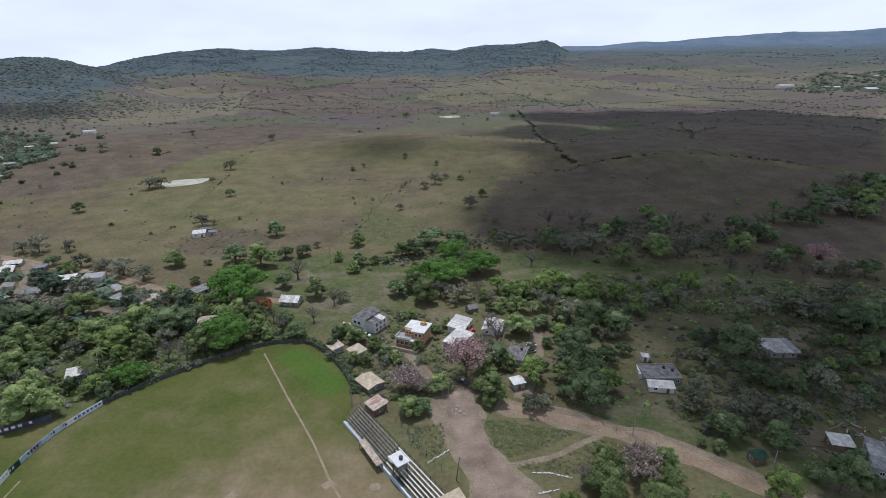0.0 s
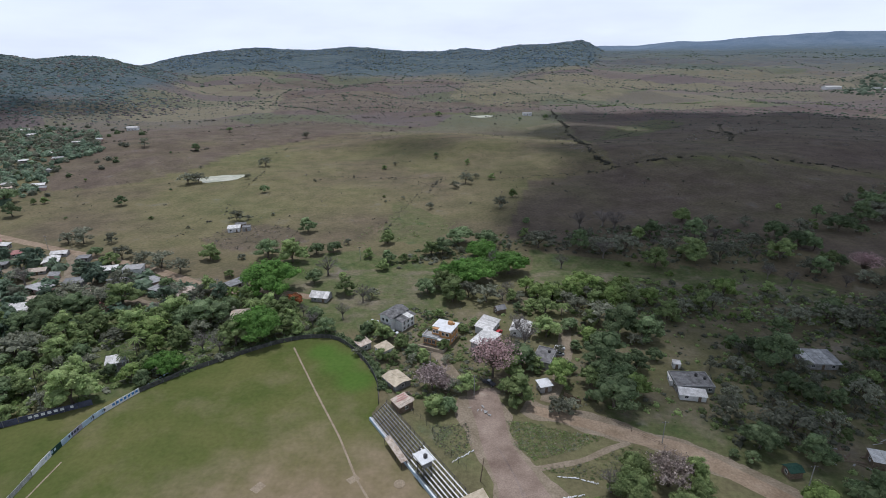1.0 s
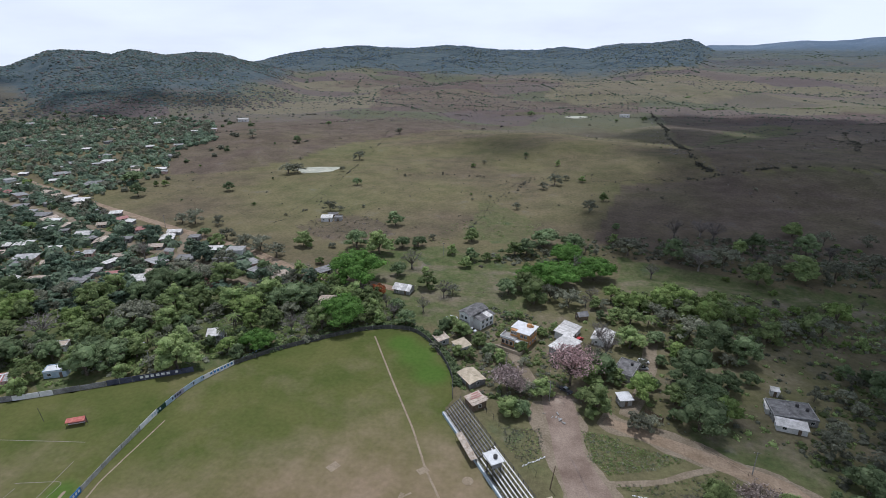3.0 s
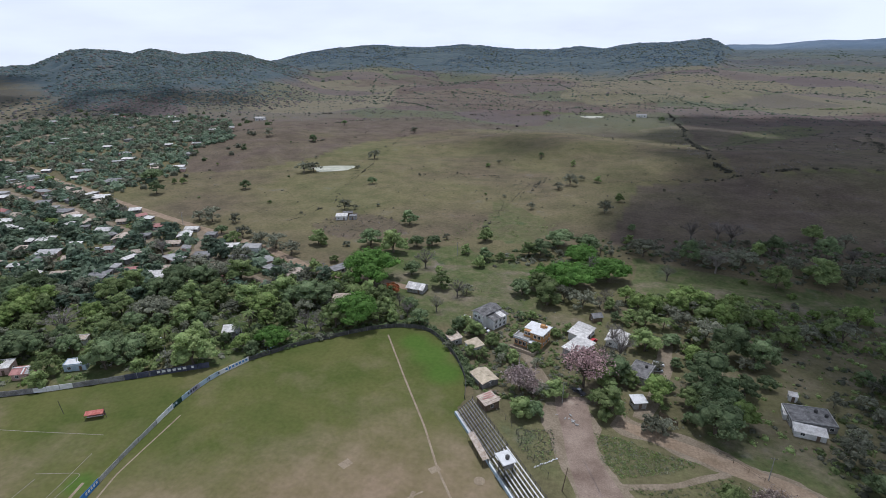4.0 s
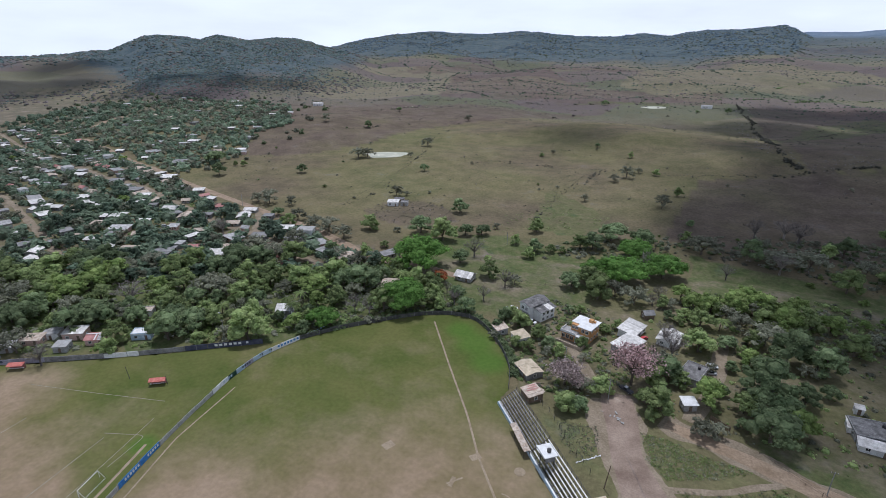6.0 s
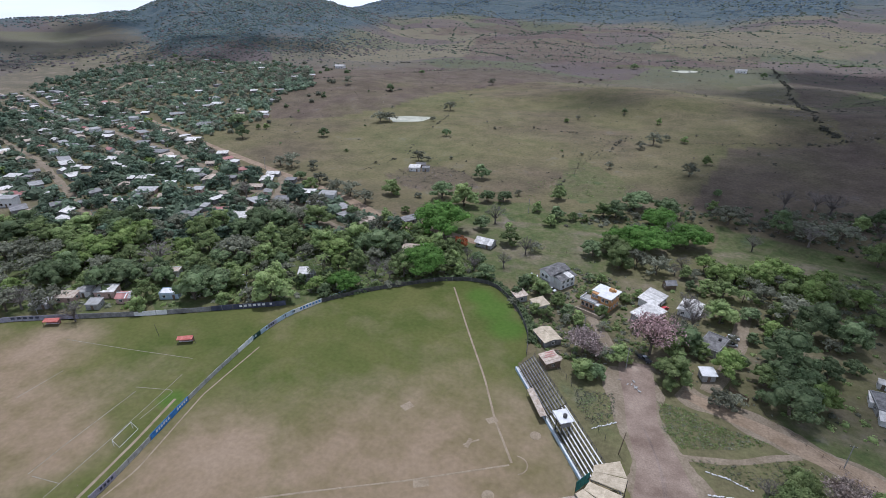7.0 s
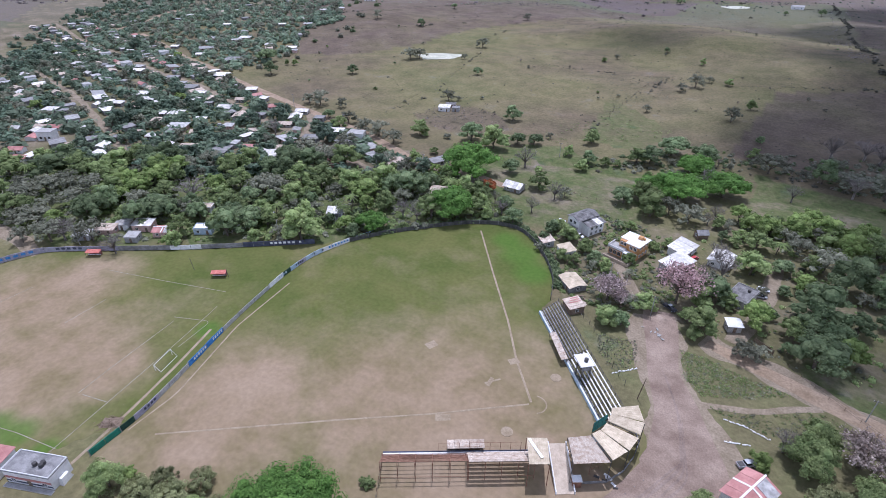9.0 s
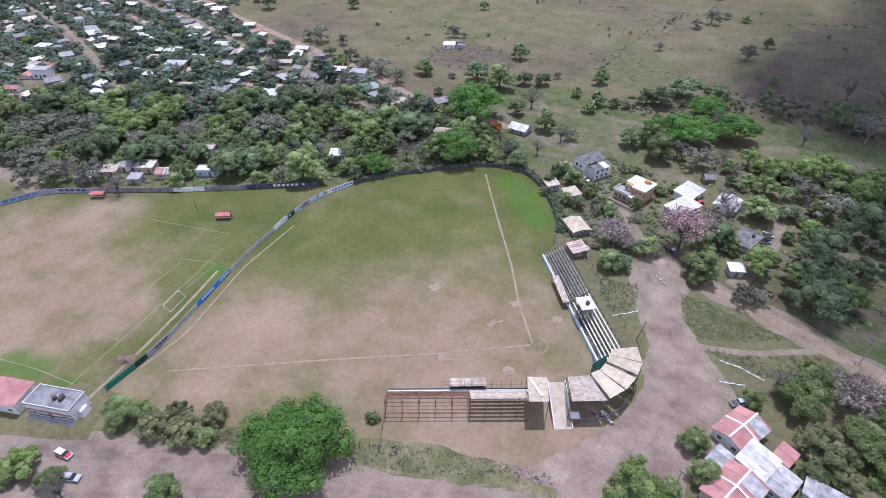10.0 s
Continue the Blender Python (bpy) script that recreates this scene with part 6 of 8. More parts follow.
def trunk_geo(seed, H, low, r0, cs, limbs=5):
    r = random.Random(seed)
    g = Geo()
    top = H * (low + 0.12)
    mid = Vector((r.uniform(-0.2, 0.2), r.uniform(-0.2, 0.2), top))
    g.cyl((0, 0, -0.4), (mid.x * 0.5, mid.y * 0.5, top * 0.5), r0 * 1.25, r0 * 0.9, 7)
    g.cyl((mid.x * 0.5, mid.y * 0.5, top * 0.5), mid, r0 * 0.9, r0 * 0.7, 7)
    for c in list(cs)[:limbs]:
        e = Vector(c)
        k = mid.lerp(e, 0.5) + Vector((0, 0, 0.1 * H * r.random()))
        g.cyl(mid, k, r0 * 0.55, r0 * 0.35, 5)
        g.cyl(k, e, r0 * 0.35, r0 * 0.12, 5)
    return g


def tree_proto(name, seed, R, H, lobes, leaves, leaf, mat, label, low=0.3, r0=0.25, **kw):
    me, cs = crown_mesh("crown", seed, R, H, lobes, leaves, leaf, low, mat, **kw)
    tr = trunk_geo(seed, H, low, r0, cs).mesh("trunk")
    tr.materials.append(M_BARK)
    return dict(name=name, crown=me, trunk=tr, label=label, cat="tree", r=R)


def twig_proto(name, seed, R, H, mat, label, n=24, blossoms=0, bl_mat=None, leaf=0.28):
    """A bare tree: forked limbs and many twigs, with or without blossom."""
    r = np.random.default_rng(seed)
    g, tips = Geo(), []
    g.cyl((0, 0, -0.3), (0, 0, H * 0.3), 0.26, 0.2, 6)
    for k in range(n):
        a, e = k * 2.399, r.uniform(0.25, 1.3)
        t = Vector((R * math.cos(a) * math.cos(e) * r.uniform(0.7, 1), R * math.sin(a) * math.cos(e) * r.uniform(0.7, 1), H * (0.5 + 0.5 * math.sin(e) * r.uniform(0.8, 1))))
        m = Vector((t.x * 0.45, t.y * 0.45, H * 0.3 + (t.z - H * 0.3) * 0.6))
        g.cyl((0, 0, H * 0.28), m, 0.085, 0.045, 4)
        g.cyl(m, t, 0.045, 0.02, 3)
        for j in range(11):
            b = m.lerp(t, r.uniform(0.2, 1))
            q = b + Vector((r.normal(0, R * 0.17), r.normal(0, R * 0.17), abs(r.normal(0, R * 0.15))))
            g.cyl(b, q, 0.028, 0.014, 3)
            tips += [b.lerp(q, 0.6), q]
    tr = g.mesh("limbs")
    tr.materials.append(mat)
    me = None
    if blossoms:
        p = np.array([tips[i] for i in r.integers(0, len(tips), blossoms)]) + r.normal(0, R * 0.06, (blossoms, 3))
        nn = r.normal(size=(blossoms, 3)) + [0, 0, 0.6]
        nn /= np.linalg.norm(nn, axis=1)[:, None]
        v, f = quads(p, nn, leaf, r)
        me = bpy.data.meshes.new("crown")
        me.from_pydata(v.tolist(), [], f.tolist())
        me.materials.append(bl_mat)
    return dict(name=name, crown=me, trunk=tr, label=label, cat="tree", r=R)


def palm_proto(seed, H, label):
    r = np.random.default_rng(seed)
    g = Geo()
    for k in range(5):
        g.cyl((0.06 * k * k * 0.4, 0, H * k / 5 - 0.2), (0.06 * (k + 1) ** 2 * 0.4, 0, H * (k + 1) / 5), 0.2 - 0.02 * k, 0.19 - 0.02 * k, 7)
    tr = g.mesh("trunk")
    tr.materials.append(M_BARK)
    f = Geo()
    for k in range(26):
        a = k * 2.399
        up = r.uniform(-0.2, 0.9)
        prev = Vector((0.6, 0, H))
        for j in range(1, 7):
            t = j / 6
            L = 3.1 * t
            cur = Vector((0.6 + L * math.cos(a), L * math.sin(a), H + up * L * 0.6 - 1.7 * t * t))
            side = Vector((-math.sin(a), math.cos(a), 0)) * (0.34 * (1 - 0.6 * t))
            f.add([prev, cur, cur + side + Vector((0, 0, -0.25)), prev + side + Vector((0, 0, -0.25))], [(0, 1, 2, 3)])
            f.add([prev, cur, cur - side + Vector((0, 0, -0.25)), prev - side + Vector((0, 0, -0.25))], [(0, 1, 2, 3)])
            prev = cur
    me = f.mesh("crown")
    me.materials.append(M_GREEN)
    return dict(name="palm_tree", crown=me, trunk=tr, label=label, cat="palm", r=2.5)


N1, N2 = 1050, 360
P = {
    "rain": [tree_proto("rain_tree", 11 + k, 7.0, 8.0, 18, 5600, 0.21, M_BRIGHT, "broad rain tree with a bright green spreading crown", 0.30, 0.4, spread=0.74, core=0.7, subs=7) for k in range(2)],
    "mango": [tree_proto("mango_tree", 21 + k, 4.2, 7.6, 11, N1, 0.185, M_DARK, "dense dark green mango tree", 0.04, 0.28) for k in range(3)],
    "green": [tree_proto("shade_tree", 31 + k, 4.0, 7.2, 11, N1, 0.185, M_GREEN, "leafy green shade tree", 0.06, 0.25, open_=0.15) for k in range(3)],
    "lime": [tree_proto("young_tree", 41 + k, 3.6, 6.2, 9, N1, 0.18, M_LIME, "young tree with light green leaves", 0.08, 0.2, open_=0.2) for k in range(2)],
    "olive": [tree_proto("dry_tree", 51 + k, 3.6, 5.6, 9, 1000, 0.205, M_OLIVE, "half-bare tree with dull olive leaves", 0.08, 0.2, core=0.4, open_=0.3) for k in range(2)],
    "bare": [twig_proto("bare_tree", 61 + k, 3.6, 6.2, M_GREY, "leafless grey tree with fine twigs") for k in range(3)],
    "pink": [twig_proto("blossom_tree", 71, 4.6, 8.0, M_BARK, "tree in full pink blossom without leaves", 38, 2000, M_PINK, 0.2)],
    "pale": [twig_proto("blossom_tree", 72, 3.8, 5.5, M_BARK, "tree covered in pale pink blossom", 30, 2300, M_PALE, 0.2)],
    "dryleaf": [twig_proto("dry_leaf_tree", 73, 3.8, 5.2, M_BARK, "tree of withered brown leaves and pale seed heads", 30, 2600, M_WITHER, 0.17)],
    "flame": [tree_proto("flame_tree", 81, 3.2, 5.5, 7, 1400, 0.32, M_RED, "flame tree covered in orange-red flowers", 0.35, 0.2)],
    "palm": [palm_proto(91, 7.5, "tall coconut palm with drooping fronds"), palm_proto(92, 5.5, "short coconut palm with drooping fronds")],
    "rain_n": [tree_proto("rain_tree", 201, 7.0, 8.0, 26, 21000, 0.14, M_BRIGHT, "broad rain tree with a bright green spreading crown", 0.22, 0.4, spread=0.76, core=0.6, subs=8)],
    "green_n": [tree_proto("shade_tree", 211 + k, 4.0, 6.6, 11, 6500, 0.150, M_GREEN, "leafy green tree beside the road", 0.06, 0.25, open_=0.15, core=0.62, subs=7) for k in range(2)],
    "lime_n": [tree_proto("young_tree", 221, 3.6, 5.6, 10, 6500, 0.145, M_LIME, "young tree with light green leaves beside the road", 0.06, 0.2, open_=0.2, core=0.62, subs=7)],
    "olive_n": [tree_proto("dry_tree", 231, 3.6, 5.0, 10, 5200, 0.14, M_DRYGREEN, "half-bare olive tree beside the road", 0.06, 0.2, core=0.4, open_=0.3)],
    "shrub": [tree_proto("shrub", 95 + k, 1.7, 2.2, 6, 400, 0.27, m, lab, 0.02, 0.08) for k, (m, lab) in enumerate(((M_GREEN, "round green garden shrub"), (M_OLIVE, "dry olive scrub bush"), (M_LIME, "light green leafy shrub")))],
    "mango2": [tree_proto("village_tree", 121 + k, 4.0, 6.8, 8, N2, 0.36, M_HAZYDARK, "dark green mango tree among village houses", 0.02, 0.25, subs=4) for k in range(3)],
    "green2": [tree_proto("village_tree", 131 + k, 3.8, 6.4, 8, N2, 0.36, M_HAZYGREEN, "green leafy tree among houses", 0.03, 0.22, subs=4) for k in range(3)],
    "lime2": [tree_proto("village_tree", 141, 3.4, 5.6, 7, N2, 0.36, M_LIME, "light green tree among houses", 0.05, 0.2, subs=4)],
    "olive2": [tree_proto("village_tree", 151 + k, 3.4, 5.2, 7, 480, 0.34, M_OLIVE, "dull olive dry-season tree", 0.05, 0.2, core=0.45, open_=0.25) for k in range(2)],
    "lone": [tree_proto("pasture_tree", 171 + k, 3.4, 5.6, 8, 700, 0.28, m, lab, 0.14, 0.2, open_=0.15) for k, (m, lab) in enumerate(((M_DARK, "lone dark green tree in the pasture"), (M_GREEN, "lone green tree in the pasture"), (M_OLIVE, "lone dry-season tree in the pasture")))],
}
TREES = []


def plant(kind, x, y, s=1.0, which=None, tall=1.0, group=""):
    x, y, s = float(x), float(y), s * 1.6
    p = P[kind][int(rng.integers(len(P[kind]))) if which is None else which]
    e = new(p["name"])
    e.matrix_basis = Matrix.LocRotScale((x, y, float(land(x, y)) - 0.05), Euler((0, 0, rng.uniform(0, 6.283))), (s, s, s * tall))
    tagged(e, p["label"], p["cat"], group)
    t = new("trunk" if p["cat"] != "bare" else "trunk", p["trunk"])
    t.parent = e
    if p["crown"]:
        c = new("crown", p["crown"])
        c.parent = e
    TREES.append((x, y, p["r"] * s))
    return e


def row(kind, *spots):
    for x, y, s in spots:
        plant(kind, x, y, s * (0.62 if kind == "palm" else 1.14), tall=min(1.0, 1.1 / s) * rng.uniform(0.82, 1.02))


row("green", (-177.9, 116.6, 0.6), (-263.8, 102.8, 1.35), (-309.3, 127.4, 1.33), (-272.9, 142, 1.21), (-214.3, 122.1, 0.69), (-183.4, 124.9, 0.77), (-266.2, 157.8, 1.47), (-257.1, 142.9, 1.18), (-210.6, 181.1, 1.03), (-177.9, 148.7, 0.98), (-158.4, 187.4, 1.19), (-166.5, 182.4, 1.16), (-159.6, 168.7, 0.91), (-135.7, 143.5, 1.22), (-163, 214.2, 1.26), (-143, 190.5, 1.05), (-205, 189.4, 1.02), (-283.7, 109.8, 1.02), (-263.4, 167.8, 1.16), (-189.8, 154.1, 0.81), (-121.2, 163.6, 0.53), (-129.9, 201.3, 1.16), (-96, 183.7, 1), (-80.8, 193.8, 0.89), (-83.4, 208.7, 0.89), (-89.3, 210.2, 0.74), (-93.6, 214.6, 0.75), (-101.9, 274.3, 1.23))
row("green", (-149.1, 274.7, 0.73), (-129.7, 253, 0.39), (-60.1, 282.7, 0.53), (-49.3, 268.3, 0.55), (-62.2, 234.1, 0.8), (-36.6, 191.3, 0.65), (-28.4, 186.5, 0.52), (-35.1, 192.4, 0.43), (-201.8, 263.2, 0.76), (-131.9, 233.6, 0.7), (-14.1, 242.3, 0.93), (-24.3, 288, 0.84), (-9.3, 228.7, 1.08), (18.5, 230.7, 0.49), (-14.6, 211.6, 0.37), (1, 204.5, 0.39), (-1.7, 157.9, 0.66), (-11.6, 144.8, 0.69), (-18.5, 175.7, 0.43), (-10.9, 185, 0.41), (16.6, 153.5, 0.99), (14.9, 167.9, 0.69), (31, 197.2, 0.94), (33.1, 217.3, 0.8), (51.2, 208.2, 0.59), (60.5, 238, 0.82), (73.6, 232.9, 0.82), (25.4, 217.9, 0.43))
row("green", (-41.6, 198.4, 0.52), (-3.8, 199.8, 0.39), (24.2, 172.1, 0.54), (11.9, 158.8, 0.41), (42.5, 163.6, 0.65), (-35, 176.1, 0.44), (-30, 175.5, 0.44), (27.2, 223.8, 0.47), (-117.9, 181.5, 0.79), (-138.8, 200, 0.77), (-157, 147.2, 0.75), (-151.2, 133.8, 0.54), (-175.3, 137.7, 0.68), (-239.3, 135.6, 0.95), (-216, 144.6, 1.02), (-193.7, 169.1, 0.97), (-155.9, 177.6, 0.74), (57.4, 226.4, 0.79), (74, 226.3, 0.83), (86.4, 215.1, 0.91), (105.4, 225.6, 0.79), (38.3, 233.7, 0.77), (100.3, 276.9, 1.03), (122.7, 286.2, 1.46), (173.2, 289.1, 1.22), (196.2, 283.5, 0.85), (314.3, 381.3, 1.35), (324.6, 386.6, 1.19))
row("green", (314.8, 392.8, 1.26), (295.6, 353.9, 1.07), (297, 363, 0.95), (288.4, 359.7, 1), (141.9, 354.4, 0.74), (216.3, 377.2, 0.39), (102, 317.7, 0.72), (-52.8, 306.7, 0.76), (-39.4, 278.6, 0.42), (-33.2, 279.9, 0.37), (-341.9, 389.6, 0.48), (-348.8, 386.9, 0.4), (-7, 527.7, 0.51), (30.3, 407.8, 0.53), (15.2, 464.6, 0.52), (141.2, 354.1, 0.85), (-151.2, 275.9, 0.81), (-111.1, 287.7, 0.54))
row("olive", (-211.3, 104.6, 1.1), (-226.6, 96.6, 1.1), (-246.4, 103.2, 1.47), (-272.7, 124.3, 1.41), (-282.1, 118.7, 1.25), (-272.5, 113.4, 1.32), (-268.9, 124.8, 1.08), (-261.6, 128.9, 0.96), (-268.8, 133.1, 1.01), (-250.4, 132.4, 1.26), (-235.3, 172.5, 1.25), (-177.4, 168.4, 1.71), (-161, 144.6, 0.94), (-192.6, 220.4, 1.47), (-144.6, 163.6, 0.78), (-225.9, 182.7, 1.15), (-248.1, 121.7, 1.11), (-252.8, 112.8, 0.98), (-236, 91, 0.8), (-177.9, 237.5, 1.1), (-108.3, 199.9, 0.64), (-178.7, 215.3, 1.21), (-171.1, 209.8, 1.07), (-170.1, 219.1, 1.13), (-48.3, 230.3, 0.64), (-44.8, 179.1, 0.43), (-182.8, 262.6, 1.05), (-172.8, 263.1, 1.22))
row("olive", (-157.8, 254.9, 1.01), (-203.3, 274.5, 0.98), (-144.7, 225.9, 0.92), (-133.8, 222.5, 0.7), (6.8, 228.9, 1.17), (-1.8, 234.2, 0.86), (29.2, 147.1, 0.75), (47.8, 220, 0.91), (55.7, 211.1, 1.2), (43.9, 227.8, 0.71), (34.4, 184.6, 0.45), (-5.4, 157.4, 0.6), (17.2, 179.9, 0.8), (33.7, 148.9, 0.54), (43.5, 206.1, 0.51), (66, 192.9, 0.6), (-9.2, 175.9, 0.4), (22.5, 231.5, 0.5), (-114.4, 190.9, 0.81), (-146.4, 182.4, 0.82), (-146, 141.7, 0.61), (-191.9, 137.6, 0.77), (-220.3, 132.6, 1.02), (-172.6, 173.2, 1.06), (99.3, 177.1, 0.6), (109.7, 223.1, 1.04), (104.7, 231, 0.66), (83.4, 147.6, 0.94))
row("olive", (99.2, 140.4, 1.62), (157.9, 215.2, 1.66), (163.8, 208.6, 1.2), (185.1, 224.2, 1.27), (133.8, 159.4, 0.97), (140.3, 176.3, 0.49), (136.4, 146.5, 0.74), (114.5, 143.9, 0.73), (101.9, 155.7, 0.61), (141.7, 214, 1.01), (100.3, 169.9, 0.55), (149.6, 177, 0.49), (151.1, 155.9, 0.68), (123.6, 177.5, 0.57), (95.4, 220.3, 0.9), (55.3, 236.2, 0.72), (138.3, 284.5, 1.23), (164.8, 306.4, 1.13), (153.2, 296.2, 0.81), (289.2, 363.6, 1.63), (280, 372.4, 1.45), (277.1, 360.1, 1.53), (75.8, 296.3, 1.67), (90, 299.2, 1.4), (39.3, 302.1, 1.64), (154.7, 341.9, 0.92), (179.5, 271.4, 1.02), (157.7, 271.4, 0.65))
row("olive", (207.8, 334, 1.16), (328.4, 421.6, 1.58), (113.5, 298.6, 0.88), (178.3, 343.4, 0.86), (198.9, 258, 0.93), (208.4, 254.4, 1.02), (-214.6, 529.8, 1.16), (-222.9, 696.3, 0.93), (-257.6, 453.3, 1.41), (-250.5, 459.5, 1.33), (-210.1, 473.8, 0.57), (-244.3, 299.3, 1.3), (-253.7, 298.3, 0.96), (-227.2, 301.2, 0.75), (-378.3, 589.9, 1.1), (19.4, 377, 1.03), (-81, 536.2, 0.45), (-7.6, 453.1, 1.07), (-16.1, 438.2, 0.8), (-32.7, 377.8, 0.57), (-56.4, 405.9, 0.31), (-166.4, 347.9, 0.94), (1.1, 469.7, 0.59), (145.3, 445.6, 0.33), (-77.4, 303.9, 0.43), (-159.5, 351, 0.44))
row("bare", (-194.6, 102.3, 0.88), (-222.4, 99.9, 1.01), (-203.8, 149.2, 1.48), (-107.1, 178.2, 0.78), (-100.4, 178.8, 0.77), (-78, 259.6, 1.17), (-52.1, 226, 0.82), (-57.8, 208.9, 0.66), (11.8, 267.1, 1.13), (17, 235.9, 0.77), (21.3, 187.4, 1.08), (15.3, 185.1, 0.72), (14.4, 231.2, 0.63), (19.1, 198.6, 0.9), (304.1, 357.5, 1.17), (74.2, 286.9, 1.14), (48.9, 275.1, 0.77), (91.8, 335.1, 1.37), (162.2, 256.7, 0.72), (154.2, 264.4, 0.74), (188.3, 255.6, 0.72), (69.4, 335.7, 1.18), (85.6, 341, 1.46), (147.1, 314.5, 0.92), (38.5, 114.2, 0.71), (-98.4, 14.1, 0.63))
row("mango", (-288.7, 134.6, 1.36), (-227.7, 116.6, 1.06), (-237.4, 119.7, 0.84), (-206.2, 121.7, 0.9), (-205.6, 131.6, 1.29), (-254.5, 168.6, 1.13), (-245.7, 163.4, 1.01), (-245.6, 173.6, 1.06), (-287.9, 146.3, 1.29), (-165.1, 132.3, 1.03), (-160.8, 140.6, 0.91), (-170.1, 140.2, 0.96), (-187.4, 196.7, 0.98), (-191.6, 188.9, 0.87), (-182.8, 189.2, 0.92), (-175.9, 203.6, 1.18), (-149.2, 167.2, 0.68), (-186.8, 137.6, 0.73), (-117.7, 154.9, 0.49), (-114.8, 200.1, 1.41), (-123.5, 196.9, 0.91), (-190.9, 203.9, 1.21), (-62.1, 195.5, 0.72), (-69.7, 207.1, 0.6), (-118.9, 280.5, 1.12), (-81.6, 246.4, 0.68), (-91.8, 286.5, 0.67), (-82.7, 290.4, 0.72))
row("mango", (-109.1, 326, 0.85), (-44.2, 194.7, 0.49), (-221.1, 278, 0.6), (-154.9, 236.6, 0.6), (-22.3, 236.7, 0.81), (-8.6, 307.1, 1.31), (-17.9, 290.3, 1.01), (8, 302.2, 1.01), (-19.3, 211.1, 0.32), (19.2, 173.6, 0.87), (41.5, 187.4, 0.38), (41, 203.2, 0.59), (61.4, 199.4, 1.09), (50.3, 176.5, 1.21), (62.1, 175, 0.65), (48.3, 151.6, 1.15), (71.1, 199.4, 0.67), (41.4, 155.1, 0.34), (-23, 179.2, 0.48), (-7, 146.4, 0.5), (36.4, 171, 0.39), (46.7, 167.8, 0.75), (54.5, 165.6, 0.73), (34, 203.4, 0.44), (50.6, 192.3, 0.53), (68, 212.9, 0.71), (-45.4, 186.9, 0.38), (20.9, 220.2, 0.38))
row("mango", (-124.4, 168.5, 0.48), (-132.5, 158.8, 0.47), (-232, 127, 0.95), (-195.2, 142.2, 0.75), (-176.6, 158.2, 0.88), (72.3, 195.9, 0.96), (70.4, 181.2, 0.46), (105.7, 193.8, 0.49), (113.8, 179.1, 1.21), (109.8, 163, 0.72), (87.5, 134.2, 0.85), (100.1, 128.7, 0.73), (81.9, 127.7, 0.33), (77.8, 129.8, 0.23), (156.9, 218.9, 0.88), (168.6, 197.6, 0.94), (177.1, 197.5, 0.84), (172.9, 204.9, 0.88), (181.6, 200.5, 0.95), (190.2, 201.6, 0.85), (184.9, 208.4, 0.89), (165.5, 176.1, 0.9), (115.9, 159.3, 0.68), (134.8, 165.6, 0.55), (129, 203.5, 0.65), (107.5, 111.5, 0.94), (103.6, 116.6, 0.42), (116.7, 112.5, 0.41))
row("mango", (120.9, 123.9, 0.34), (123.5, 156.1, 0.5), (150.9, 169.6, 0.53), (110.3, 321.4, 0.91), (137.8, 321.3, 1.07), (186.5, 321.7, 1.07), (182.3, 267.6, 0.87), (236, 339.9, 1.45), (294.3, 384, 1.12), (286.2, 390.1, 1), (285, 380, 1.05), (192.8, 308.4, 0.92), (200.3, 304.9, 0.82), (199.6, 313.2, 0.86), (220.8, 255.4, 0.96), (62.8, 299.6, 0.95), (260.7, 357.8, 1.17), (351.3, 411.3, 1.23), (342.8, 418.4, 1.09), (340.9, 407.4, 1.15), (200.5, 280.1, 0.57), (-47.9, 277.2, 0.62), (-373.7, 389.2, 1.38), (-338.3, 354, 0.91), (-278.9, 389.6, 0.73), (-176.1, 426, 0.59), (-319.3, 591.5, 0.82), (-343.2, 734.8, 0.62))
row("mango", (-40.8, 561.3, 0.44), (-67.8, 994, 0.9), (35.4, 344.1, 0.43), (118.1, 928.3, 0.8), (76.1, 930.3, 0.54))
row("lime", (-241.5, 144.3, 1.37), (-231.1, 142.2, 1.22), (-234.5, 152.2, 1.28), (-241.1, 162.5, 1.13), (-233.4, 158.3, 1.01), (-233.6, 167.1, 1.06), (-232.6, 134.1, 0.9), (-200.5, 160.5, 0.98), (-133.4, 186.5, 1.4), (31.8, 163.5, 0.92), (36.5, 232.6, 0.97), (48, 193.5, 0.69), (48.4, 237.4, 1.13), (58.6, 239.8, 1.04), (67.3, 236.7, 0.94), (56.5, 156.2, 0.91), (53.8, 248.2, 0.91), (73.8, 245.1, 0.79), (90, 109.8, 0.86), (64.9, 224, 1.09), (83.2, 231.9, 0.89), (31.1, 231, 0.94), (48, 234, 0.95), (26.5, 240.1, 0.82), (120.7, 238.9, 1.01))
row("palm", (-159.2, 155.7, 1.07), (-153.1, 153.1, 0.92), (-129, 164.2, 1.11), (-137.5, 171.5, 0.95), (-98.3, 209.3, 1.34), (40.4, 217.4, 1.17), (113.4, 147.9, 0.85))
row("rain", (-114, 163.5, 0.53), (-88.8, 189.6, 0.88), (-99.9, 234, 1.16), (-11.8, 252.4, 0.73), (0.4, 251.8, 0.9), (19.2, 263.9, 0.95), (4.5, 283, 0.83))
